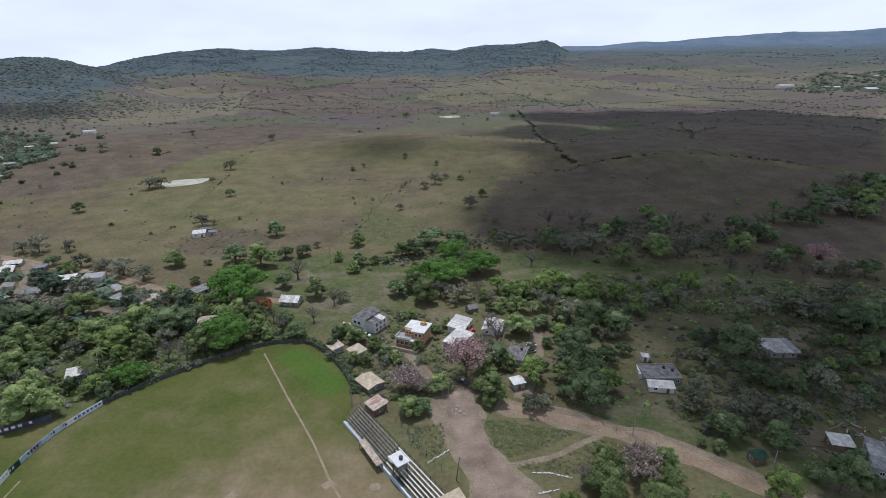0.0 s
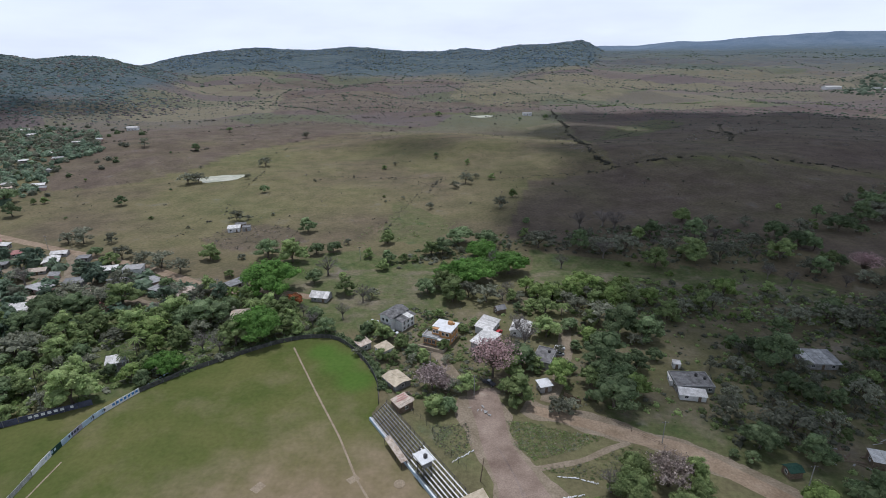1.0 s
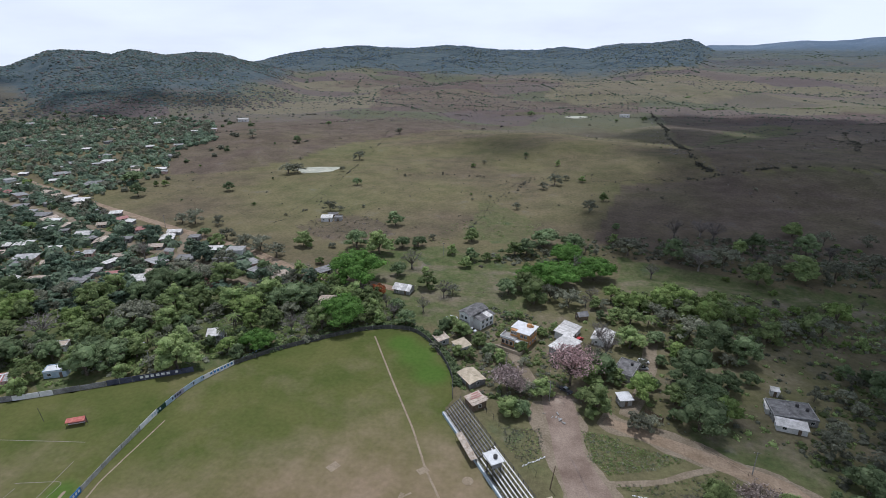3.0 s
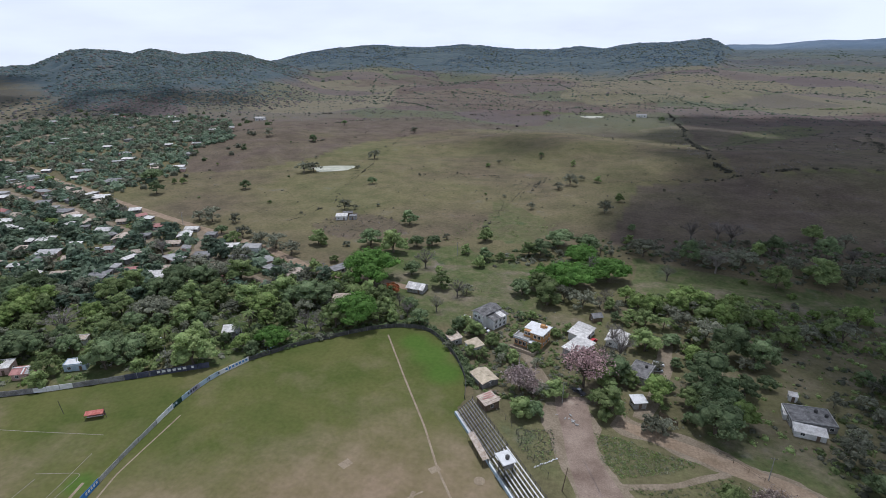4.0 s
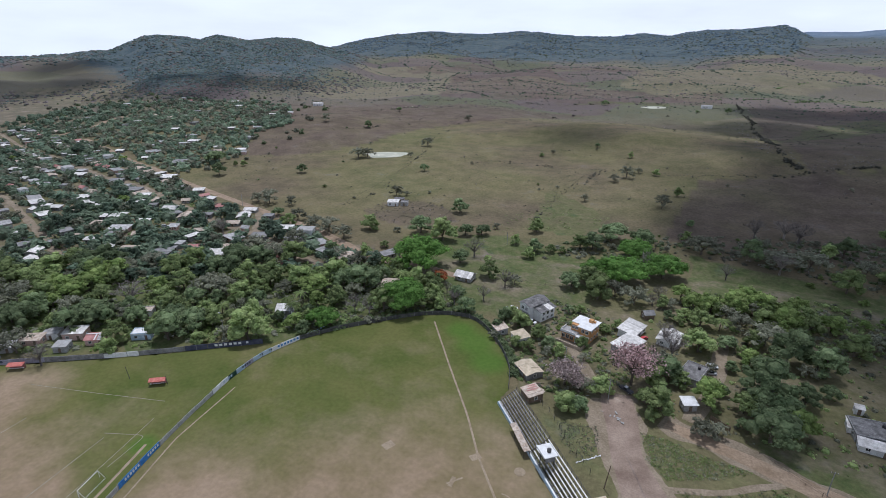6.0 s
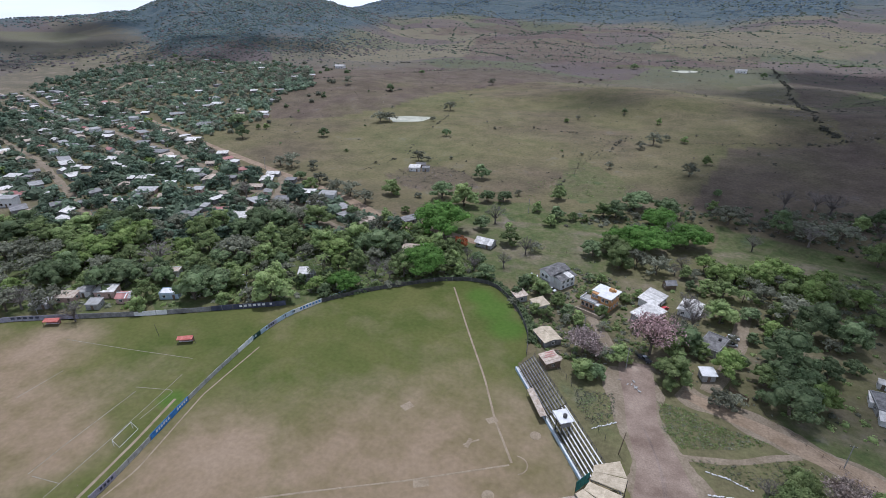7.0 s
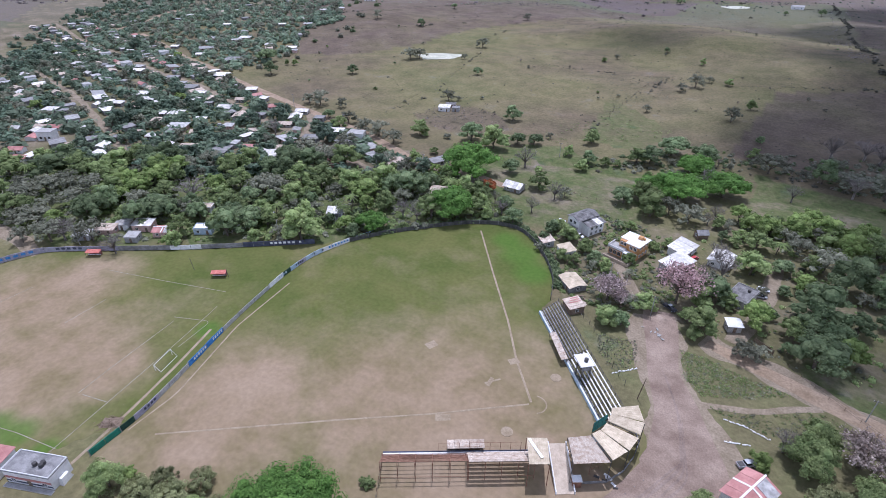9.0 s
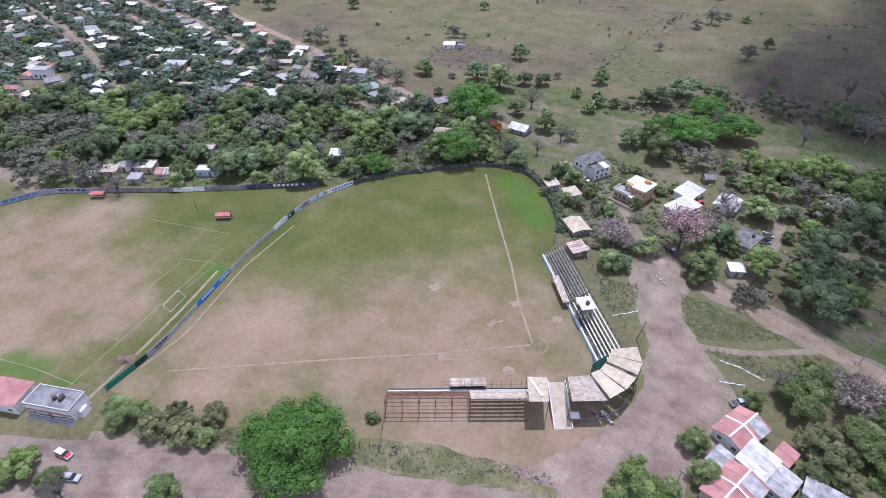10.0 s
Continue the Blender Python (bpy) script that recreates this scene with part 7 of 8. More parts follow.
row("shrub", (-107.3, 167.8, 0.79), (-102.6, 170.2, 0.79), (-97.8, 172.5, 0.79), (-94.2, 174.9, 0.71), (-133.1, 277.3, 0.85), (-69.5, 257.2, 0.86), (-12, 202, 0.42), (86.2, 278.7, 0.7), (104, 265.1, 0.79), (89.7, 253.6, 0.65), (93.7, 252.1, 0.65), (101.4, 253.2, 0.65), (-90.4, 523.7, 1.04), (-232.2, 352.3, 0.65), (-145.5, 361.6, 0.63), (-49.6, 60.7, 0.66))
row("flame", (-83.3, 219.8, 0.73))
row("pale", (-13.7, 158.5, 0.93), (-9.3, 157.4, 0.58))
row("dryleaf", (54.8, 117.3, 1.04))
row("pink", (8, 166.6, 1.15), (203.6, 267.6, 1.04))
row("lime_n", (33.1, 107.5, 0.44), (61.2, 99, 0.76), (11.2, 69.5, 1.04), (-112.5, 14.1, 0.72), (-100.9, 37.4, 0.36))
row("green_n", (43.4, 110.9, 0.83), (46.1, 120.7, 0.64), (63.1, 121.2, 0.55), (56.4, 104.7, 0.85), (45.4, 91, 0.45), (20.8, 88.3, 0.53), (24.4, 80.6, 0.54), (18.1, 74.5, 0.4), (61.7, 112, 0.63), (-103.3, 33.9, 0.62), (-103.6, 15.2, 0.45), (-79.3, 24.3, 0.62), (-81.3, 38.1, 0.37))
row("olive_n", (47.9, 100.4, 0.95), (51.6, 94.1, 0.54), (-94.3, 35.7, 0.66), (-86.8, 38.1, 0.77), (-83.7, 44.4, 0.55), (-113.2, 11, 0.54), (-93.4, 40.6, 0.48))
row("rain_n", (-60.0, 44.6, 0.95))


def scatter(poly, n, kinds, size, gap=0.55, roads=2.5, tries=12, group=""):
    """Trees at random inside a polygon, clear of houses, roads and each other."""
    px_, py_ = [p[0] for p in poly], [p[1] for p in poly]
    names, weights = list(kinds), np.array(list(kinds.values()), float)
    weights /= weights.sum()
    done, cell = 0, {}
    for x, y, r in TREES:
        cell.setdefault((int(x // 12), int(y // 12)), []).append((x, y, r))
    for _ in range(n * tries):
        if done >= n:
            break
        x, y = rng.uniform(min(px_), max(px_)), rng.uniform(min(py_), max(py_))
        if not inside(poly, x, y):
            continue
        k = names[int(rng.choice(len(names), p=weights))]
        s = rng.uniform(*size)
        r = P[k][0]["r"] * s * 1.6
        ci, cj = int(x // 12), int(y // 12)
        if any((x - a) ** 2 + (y - b) ** 2 < ((q + r) * gap) ** 2 for i in (-1, 0, 1) for j in (-1, 0, 1) for a, b, q in cell.get((ci + i, cj + j), ())):
            continue
        if not free(x, y, r * 0.55, roads):
            continue
        plant(k, x, y, s, tall=rng.uniform(0.85, 1.2), group=group)
        cell.setdefault((ci, cj), []).append((x, y, r))
        done += 1
    return done


scatter(WOODS, 70, {"green": 4, "mango": 2.0, "lime": 1.2, "olive": 3, "bare": 1.2, "palm": 0.2}, (0.5, 0.9), 0.55, 0.6, group="woodland trees")
BELT = [(-128, 152), (-113, 165), (-95, 180), (-70, 195), (-55, 197), (-100, 228), (-140, 205)]
scatter(BELT, 14, {"green": 3, "mango": 1, "olive": 2, "bare": 1}, (0.35, 0.6), 0.6, 0.8, group="woodland trees")
GARD_A = [(-44, 190), (-30, 156), (-14, 152), (-2, 152), (8, 160), (12, 200), (-8, 215), (-30, 222), (-45, 205)]
scatter(GARD_A, 14, {"green": 2, "olive": 1, "shrub": 5}, (0.3, 0.5), 0.7, 0.6, group="garden trees")
GARD_B = [(12, 215), (30, 160), (48, 150), (62, 150), (78, 142), (105, 122), (135, 108), (185, 95), (225, 140), (230, 240), (150, 258), (60, 262), (30, 250)]
scatter(GARD_B, 34, {"green": 2, "olive": 3, "bare": 1.5, "shrub": 4}, (0.3, 0.55), 0.6, 1.0, group="garden trees")
NEAR_R = [(34, 72), (60, 62), (95, 78), (92, 100), (60, 118), (44, 118), (42, 100)]
scatter(NEAR_R, 8, {"green_n": 2, "olive_n": 1.5, "shrub": 3}, (0.35, 0.55), 0.7, 1.2, group="garden trees")
CREEK = [(-46.4, 276.0), (-23.1, 310.4), (34.8, 328.1), (82.1, 342.2), (152.0, 345.1), (189.1, 327.2), (188.5, 296.3), (149.0, 280.1), (101.9, 283.5), (71.7, 293.7), (36.2, 306.2), (-14.6, 277.1)]
scatter(CREEK, 30, {"green": 1, "olive": 4, "bare": 3, "shrub": 3}, (0.35, 0.65), 0.7, 1.0, group="creek trees")
EAST = [(211.5, 341.2), (267.0, 396.2), (321.8, 433.1), (358.8, 420.6), (310.2, 356.0), (252.6, 333.8)]
scatter(EAST, 14, {"mango": 2, "green": 2, "olive": 2.5, "bare": 2}, (0.4, 0.8), 0.75, 1.0, group="creek trees")
SOUTHBANK = [(26.8, 244.1), (62.9, 252.5), (95.4, 253.1), (132.9, 245.3), (173.9, 242.2), (225.5, 247.4), (197.0, 210.9), (105.3, 212.9), (29.8, 220.4)]
scatter(SOUTHBANK, 16, {"green": 2, "lime": 1.2, "olive": 3, "shrub": 2}, (0.35, 0.6), 0.6, 1.0, group="garden trees")
EASTMASS = [(102.2, 202.6), (127.5, 197.5), (172.3, 222.4), (205.3, 221.6), (145.9, 145.1), (107.9, 134.4), (79.3, 133.3), (75.8, 148.6)]
scatter(EASTMASS, 18, {"green": 2, "mango": 2, "olive": 3.5, "shrub": 3}, (0.35, 0.65), 0.6, 1.0, group="garden trees")
VIL_NEAR = [(-95, 232), (-240, 270), (-345, 312), (-345, 190), (-290, 150), (-230, 165), (-165, 205)]
scatter(VIL_NEAR, 130, {"green2": 4, "mango2": 4, "olive2": 2, "lime2": 0.5, "bare": 0.7}, (0.5, 1.0), 0.45, 0.9, group="village trees")
VIL_MID = [(-345, 318), (-470, 372), (-560, 420), (-640, 400), (-640, 240), (-480, 150), (-345, 150)]
scatter(VIL_MID, 140, {"green2": 4, "mango2": 4, "olive2": 3, "lime2": 0.5}, (0.5, 1.0), 0.45, 0.9, group="village trees")
PASTURE = [(-560, 470), (-300, 350), (-170, 315), (60, 325), (330, 430), (700, 700), (700, 1000), (-450, 1000)]
scatter(PASTURE, 70, {"lone": 1, "bare": 1.6, "olive2": 1.2}, (0.12, 0.32), 1.3, 4, group="pasture trees")


# ---- undergrowth, hedges and far woods ----
def clumps(name, pts, sizes, n, leaf, mat, label, category, tall=0.7, seed=5, core=True):
    """Many leaf clumps joined as one growth."""
    r = np.random.default_rng(seed)
    pts, sizes = np.asarray(pts, float), np.asarray(sizes, float)
    k = np.repeat(np.arange(len(pts)), n)
    d = r.normal(size=(len(k), 3))
    d[:, 2] = np.abs(d[:, 2])
    d /= np.linalg.norm(d, axis=1)[:, None]
    q = pts[k] + d * sizes[k][:, None] * r.uniform(0.6, 1.1, (len(k), 1)) * [1, 1, tall]
    nn = d * 0.9 + r.normal(0, 0.6, d.shape) + [0, 0, 0.95]
    nn /= np.linalg.norm(nn, axis=1)[:, None]
    v, f = quads(q, nn, 1.0, r)
    v = q.repeat(4, 0) + (v - q.repeat(4, 0)) * (leaf * sizes[k]).repeat(4)[:, None]
    V, F = [v], [f]
    if core:
        c = (DOME_V[None] * (sizes * 0.75)[:, None, None] * r.uniform(0.75, 1.15, (len(pts), len(DOME_V), 1)) * [1, 1, tall] + pts[:, None]).reshape(-1, 3)
        t = (DOME_F[None] + (np.arange(len(pts)) * len(DOME_V))[:, None, None]).reshape(-1, 3) + len(v)
        V.append(c)
        F.append(t)
    me = bpy.data.meshes.new(name)
    me.from_pydata(np.concatenate(V).tolist(), [], [tuple(i) for a in F for i in a.tolist()])
    me.materials.append(mat)
    if n == 0:
        me.polygons.foreach_set("use_smooth", [True] * len(me.polygons))
    return tagged(new(name, me), label, category, kind="stuff")


def spots(poly, n, roads=0.5, clear=0.3):
    out = []
    x = rng.uniform(min(p[0] for p in poly), max(p[0] for p in poly), n * 3)
    y = rng.uniform(min(p[1] for p in poly), max(p[1] for p in poly), n * 3)
    ok = inside(poly, x, y)
    for a, b in zip(x[ok], y[ok]):
        if free(a, b, clear, roads):
            out.append((a, b, float(land(a, b))))
            if len(out) >= n:
                break
    return np.array(out)


GARDEN_FLOOR = [(-44, 190), (-30, 156), (30, 152), (60, 145), (110, 118), (185, 95), (228, 140), (230, 250), (60, 262), (-30, 240)]
for poly, n, lo, hi, m, sd in ((WOODS, 700, 1.0, 2.6, M_GREEN, 1), (WOODS, 480, 1.0, 2.6, M_OLIVE, 2), (WOODS, 160, 1.0, 2.4, M_LIME, 12), (GARD_B, 420, 0.6, 1.8, M_GREEN, 3), (GARD_B, 420, 0.6, 1.8, M_OLIVE, 4), (BELT, 220, 0.6, 1.7, M_GREEN, 5), (BELT, 140, 0.6, 1.6, M_OLIVE, 32),
                               (GARD_A, 330, 0.5, 1.5, M_GREEN, 6), (GARD_A, 200, 0.5, 1.5, M_OLIVE, 31), (VIL_NEAR, 500, 0.8, 2.0, M_GREEN, 7), (VIL_NEAR, 380, 0.8, 2.0, M_OLIVE, 8), (CREEK, 420, 0.7, 2.4, M_OLIVE, 9), (CREEK, 300, 0.7, 2.4, M_DARK, 10), (EAST, 110, 0.6, 2.0, M_OLIVE, 13), (SOUTHBANK, 420, 0.7, 2.0, M_GREEN, 14), (GARDEN_FLOOR, 420, 0.25, 0.75, M_GREEN, 18), (GARDEN_FLOOR, 380, 0.25, 0.7, M_OLIVE, 19), (GARDEN_FLOOR, 120, 0.25, 0.7, M_LIME, 20), (SOUTHBANK, 300, 0.7, 2.0, M_OLIVE, 15), (EASTMASS, 420, 0.7, 2.0, M_GREEN, 16), (EASTMASS, 360, 0.7, 2.0, M_OLIVE, 17), (NEAR_R, 110, 0.4, 1.1, M_GREEN, 11)):
    p = spots(poly, n)
    clumps("undergrowth", p, rng.uniform(lo, hi, len(p)), 15, 0.25, m, "thick low undergrowth between trees and houses" if m is not M_OLIVE else "dry olive scrub between trees and houses", "undergrowth", 0.8, sd)
WESTEND = [(-706.0, 345.0), (-821.0, 525.0), (-802.0, 694.0), (-613.0, 452.0), (-584.0, 342.0), (-509.0, 237.0)]
OUTSKIRTS = [(-372.2, 302.5), (-332.8, 429.2), (-366.6, 578.3), (-470.3, 746.6), (-583.4, 786.9), (-964.9, 670.9), (-784.3, 478.4), (-488.2, 284.7)]
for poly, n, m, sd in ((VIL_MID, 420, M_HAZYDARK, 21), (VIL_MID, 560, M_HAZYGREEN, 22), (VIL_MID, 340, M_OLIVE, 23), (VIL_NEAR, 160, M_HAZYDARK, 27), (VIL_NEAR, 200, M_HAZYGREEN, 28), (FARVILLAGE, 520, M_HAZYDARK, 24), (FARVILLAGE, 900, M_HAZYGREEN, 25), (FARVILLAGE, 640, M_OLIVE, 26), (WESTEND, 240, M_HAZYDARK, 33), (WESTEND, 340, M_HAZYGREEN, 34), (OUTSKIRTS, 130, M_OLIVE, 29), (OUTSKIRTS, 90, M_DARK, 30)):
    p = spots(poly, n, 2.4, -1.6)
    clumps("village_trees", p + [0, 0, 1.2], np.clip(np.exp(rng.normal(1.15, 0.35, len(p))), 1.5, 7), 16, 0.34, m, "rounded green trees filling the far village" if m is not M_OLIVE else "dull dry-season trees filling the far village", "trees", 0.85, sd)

# hedges behind the outfield wall, weeds on the grass triangle by the road
hl = smooth_line(BACKWALL, 90)
q, s_ = [], []
for k, (x, y) in enumerate(hl[2:-6]):
    for j in range(3):
        nx, ny = hl[k + 3][1] - y, -(hl[k + 3][0] - x)
        d = math.hypot(nx, ny) + 1e-9
        o = -rng.uniform(0.8, 3.2)
        q.append((x + nx / d * o + rng.normal(0, 0.5), y + ny / d * o + rng.normal(0, 0.5), 0.3))
        s_.append(rng.uniform(0.7, 1.7))
clumps("hedge_growth", q, s_, 14, 0.28, M_DARK, "dark hedge growing over the outfield wall", "hedge", 1.1, 61)
TRIANGLE = [(11.7, 142.4), (19.3, 142.0), (30.6, 138.2), (41.7, 136.4), (32.4, 130.3), (19.4, 125.1), (14.2, 130.0)]
STANDGRASS = [(-13.0, 138.9), (-0.7, 140.5), (1.2, 130.0), (-5.2, 124.1), (-11.0, 130.9)]
ROADSIDE = [(21, 122), (33, 124.5), (48, 133), (62, 127), (50, 119), (36, 118.5), (25, 119.6)]
BUSHROW = [(-102.6, 29.4), (-93.6, 33.1), (-73.0, 39.4), (-76.7, 43.3), (-93.7, 38.2), (-104.2, 32.9)]
p = spots(BUSHROW, 70, -12.0, 0.0)
clumps("undergrowth", p, rng.uniform(0.8, 1.7, len(p)), 60, 0.12, M_DRYGREEN, "tangled dry bushes between field and road", "undergrowth", 1.1, 58, core=False)
STRIP = [(-51.6, 51.8), (-41.3, 57.7), (-24.7, 62.9), (-8.1, 66.2), (-3.7, 64.8), (-25.8, 56.2), (-48.0, 48.8)]
for poly, n, m, sd in ((TRIANGLE, 900, M_GREEN, 62), (TRIANGLE, 420, M_OLIVE, 63), (TRIANGLE, 260, M_LIME, 69), (STANDGRASS, 340, M_OLIVE, 64), (STANDGRASS, 160, M_GREEN, 70), (STRIP, 300, M_GREEN, 65), (STRIP, 760, M_OLIVE, 66), (ROADSIDE, 420, M_GREEN, 59), (ROADSIDE, 260, M_OLIVE, 60), (BUSHROW, 140, M_DRYGREEN, 67), (BUSHROW, 60, M_GREEN, 68)):
    p = spots(poly, n, -12.0, 0.0)
    clumps("weeds", p, np.exp(rng.normal(-1.25, 0.4, len(p))), 9, 0.34, m, "tall weeds and grass beside the road", "weeds", 0.6, sd, core=False)

# far woods on the hills, hedges and scattered bushes on the plain
def domes(name, pts, sizes, mat, label, category, tall=0.8, seed=5):
    """Far tree crowns, some metres across, joined as one growth."""
    r = np.random.default_rng(seed)
    pts, sizes = np.asarray(pts, float), np.asarray(sizes, float)
    n = len(DOME_V)
    v = (DOME_V[None] * sizes[:, None, None] * r.uniform(0.6, 1.3, (len(pts), n, 1)) * [1, 1, tall] + pts[:, None]).reshape(-1, 3)
    f = (DOME_F[None] + (np.arange(len(pts)) * n)[:, None, None]).reshape(-1, 3)
    me = bpy.data.meshes.new(name)
    me.from_pydata(v.tolist(), [], f.tolist())
    me.materials.append(mat)
    me.polygons.foreach_set("use_smooth", [True] * len(me.polygons))
    return tagged(new(name, me), label, category, kind="stuff")


def polar(n, az0, az1, r0, r1):
    """Points whose spacing grows with distance."""
    a, r = np.radians(rng.uniform(az0, az1, n)), np.exp(rng.uniform(math.log(r0), math.log(r1), n))
    return r * np.sin(a), r * np.cos(a), r


# the first two crown colours carry painted blue-grey haze, stronger in the second
M_HAZEWOOD = material("far_wood", (0.090, 0.124, 0.120), (0.132, 0.168, 0.152), 0.01, 0.05, bump=0, island=0.16, spec=0.1, grain=0.12)
M_HAZEBLUE = material("hazy_distant_wood", (0.084, 0.118, 0.145), (0.122, 0.160, 0.184), 0.01, 0.05, bump=0, island=0.25, spec=0.1, grain=0.2)
M_FARDRY = material("far_dry_wood", (0.095, 0.108, 0.090), (0.140, 0.144, 0.112), 0.01, 0.05, bump=0, island=0.3, spec=0.1, grain=0.2)
M_FARBARE = material("far_bare_wood", (0.115, 0.098, 0.094), (0.165, 0.142, 0.132), 0.01, 0.05, bump=0, island=0.25, spec=0.1, grain=0.2)
M_FARBUSH = material("far_bush", (0.062, 0.082, 0.058), (0.100, 0.122, 0.082), 0.01, 0.05, bump=0, island=0.3, spec=0.1, grain=0.2)
for az0, az1, r0, r1, n, lo, hi, m, sd in ((-72, -30, 950, 2100, 20000, 8, 40, M_HAZEWOOD, 31), (-72, -28, 900, 2000, 5000, 4, 14, M_FARDRY, 32), (-72, -28, 900, 2000, 3500, 3, 10, M_FARBARE, 36),
                                           (-34, 13.5, 2100, 4100, 13500, 14, 50, M_HAZEBLUE, 33), (-34, 13.5, 1900, 3700, 5000, 6, 18, M_FARDRY, 34)):
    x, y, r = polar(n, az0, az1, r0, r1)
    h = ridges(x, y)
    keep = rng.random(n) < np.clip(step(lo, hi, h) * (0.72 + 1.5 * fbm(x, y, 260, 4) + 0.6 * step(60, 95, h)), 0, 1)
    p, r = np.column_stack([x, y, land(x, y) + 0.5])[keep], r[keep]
    domes("far_wood", p, (r / 1900) ** 0.8 * rng.uniform(1.8, 5.2, len(p)), m, "wooded hills far across the plain" if m in (M_HAZEWOOD, M_HAZEBLUE) else "dry grey-brown scrub on the far hills", "woods", 0.55, sd)
# hedges and tree lines across the plain
pts, siz = [], []
for k in range(330):
    a, r = radians(rng.uniform(-45, 44)), math.exp(rng.uniform(math.log(1050), math.log(3800)))
    h = rng.choice([0.1, 0.35, 1.75, 0.0, 2.2]) + rng.normal(0, 0.2)
    L = r * rng.uniform(0.05, 0.22)
    m = int(L / (r * 0.0041))
    bend = rng.normal(0, 0.12) * L
    for i in range(m):
        u = i / m - 0.5
        t = u * L + rng.normal(0, r * 0.002)
        x, y = r * math.sin(a) + t * math.cos(h) + rng.normal(0, 2), r * math.cos(a) + t * math.sin(h) * 0.8 + bend * u * u + rng.normal(0, 4 * rng.random())
        if rng.random() < 0.8 and 980 < math.hypot(x, y) < 4700:
            pts.append((x, y, float(land(x, y))))
            siz.append(rng.choice([0.8, 1.2, 1.8, 3.0]) * rng.uniform(0.8, 1.3) * (r / 1500) ** 0.7)
domes("hedge", pts, siz, M_FARBUSH, "dark hedges and tree lines across the far plain", "hedge", 0.8, 41)
# trees of the far village
pp = spots([(854.5, 1364.0), (1130.4, 1691.2), (1288.7, 1772.6), (1427.6, 1797.0), (949.0, 1177.1), (918.8, 1249.7), (860.0, 1296.6)], 420, 1.0, 3.0)
domes("far_village_trees", pp, rng.uniform(3, 9, len(pp)), M_FARBUSH, "green trees round the far village", "trees", 0.8, 45)
# scrub in drifts over the plain
for n, r0, r1, cut, size, m, lab, sd in ((12000, 900, 4300, -0.02, 300, M_FARDRY, "scattered dry trees on the far plain", 42), (8500, 850, 4300, 0.10, 210, M_FARBUSH, "dark green bushes dotted over the far plain", 43),
                                         (11000, 850, 2600, 0.06, 380, M_FARBARE, "leafless grey-brown scrub in drifts on the plain", 44)):
    x, y, r = polar(n, -50, 44, r0, r1)
    keep = rng.random(n) < np.clip(0.12 + 1.6 * (fbm(x + sd * 999, y, size, 4) - cut), 0, 0.9)
    x, y, r = x[keep], y[keep], r[keep]
    domes("far_bush", np.column_stack([x, y, land(x, y)]), np.exp(rng.normal(0.35, 0.45, len(x))) * (r / 1500) ** 0.6, m, lab, "trees", 0.75, sd)
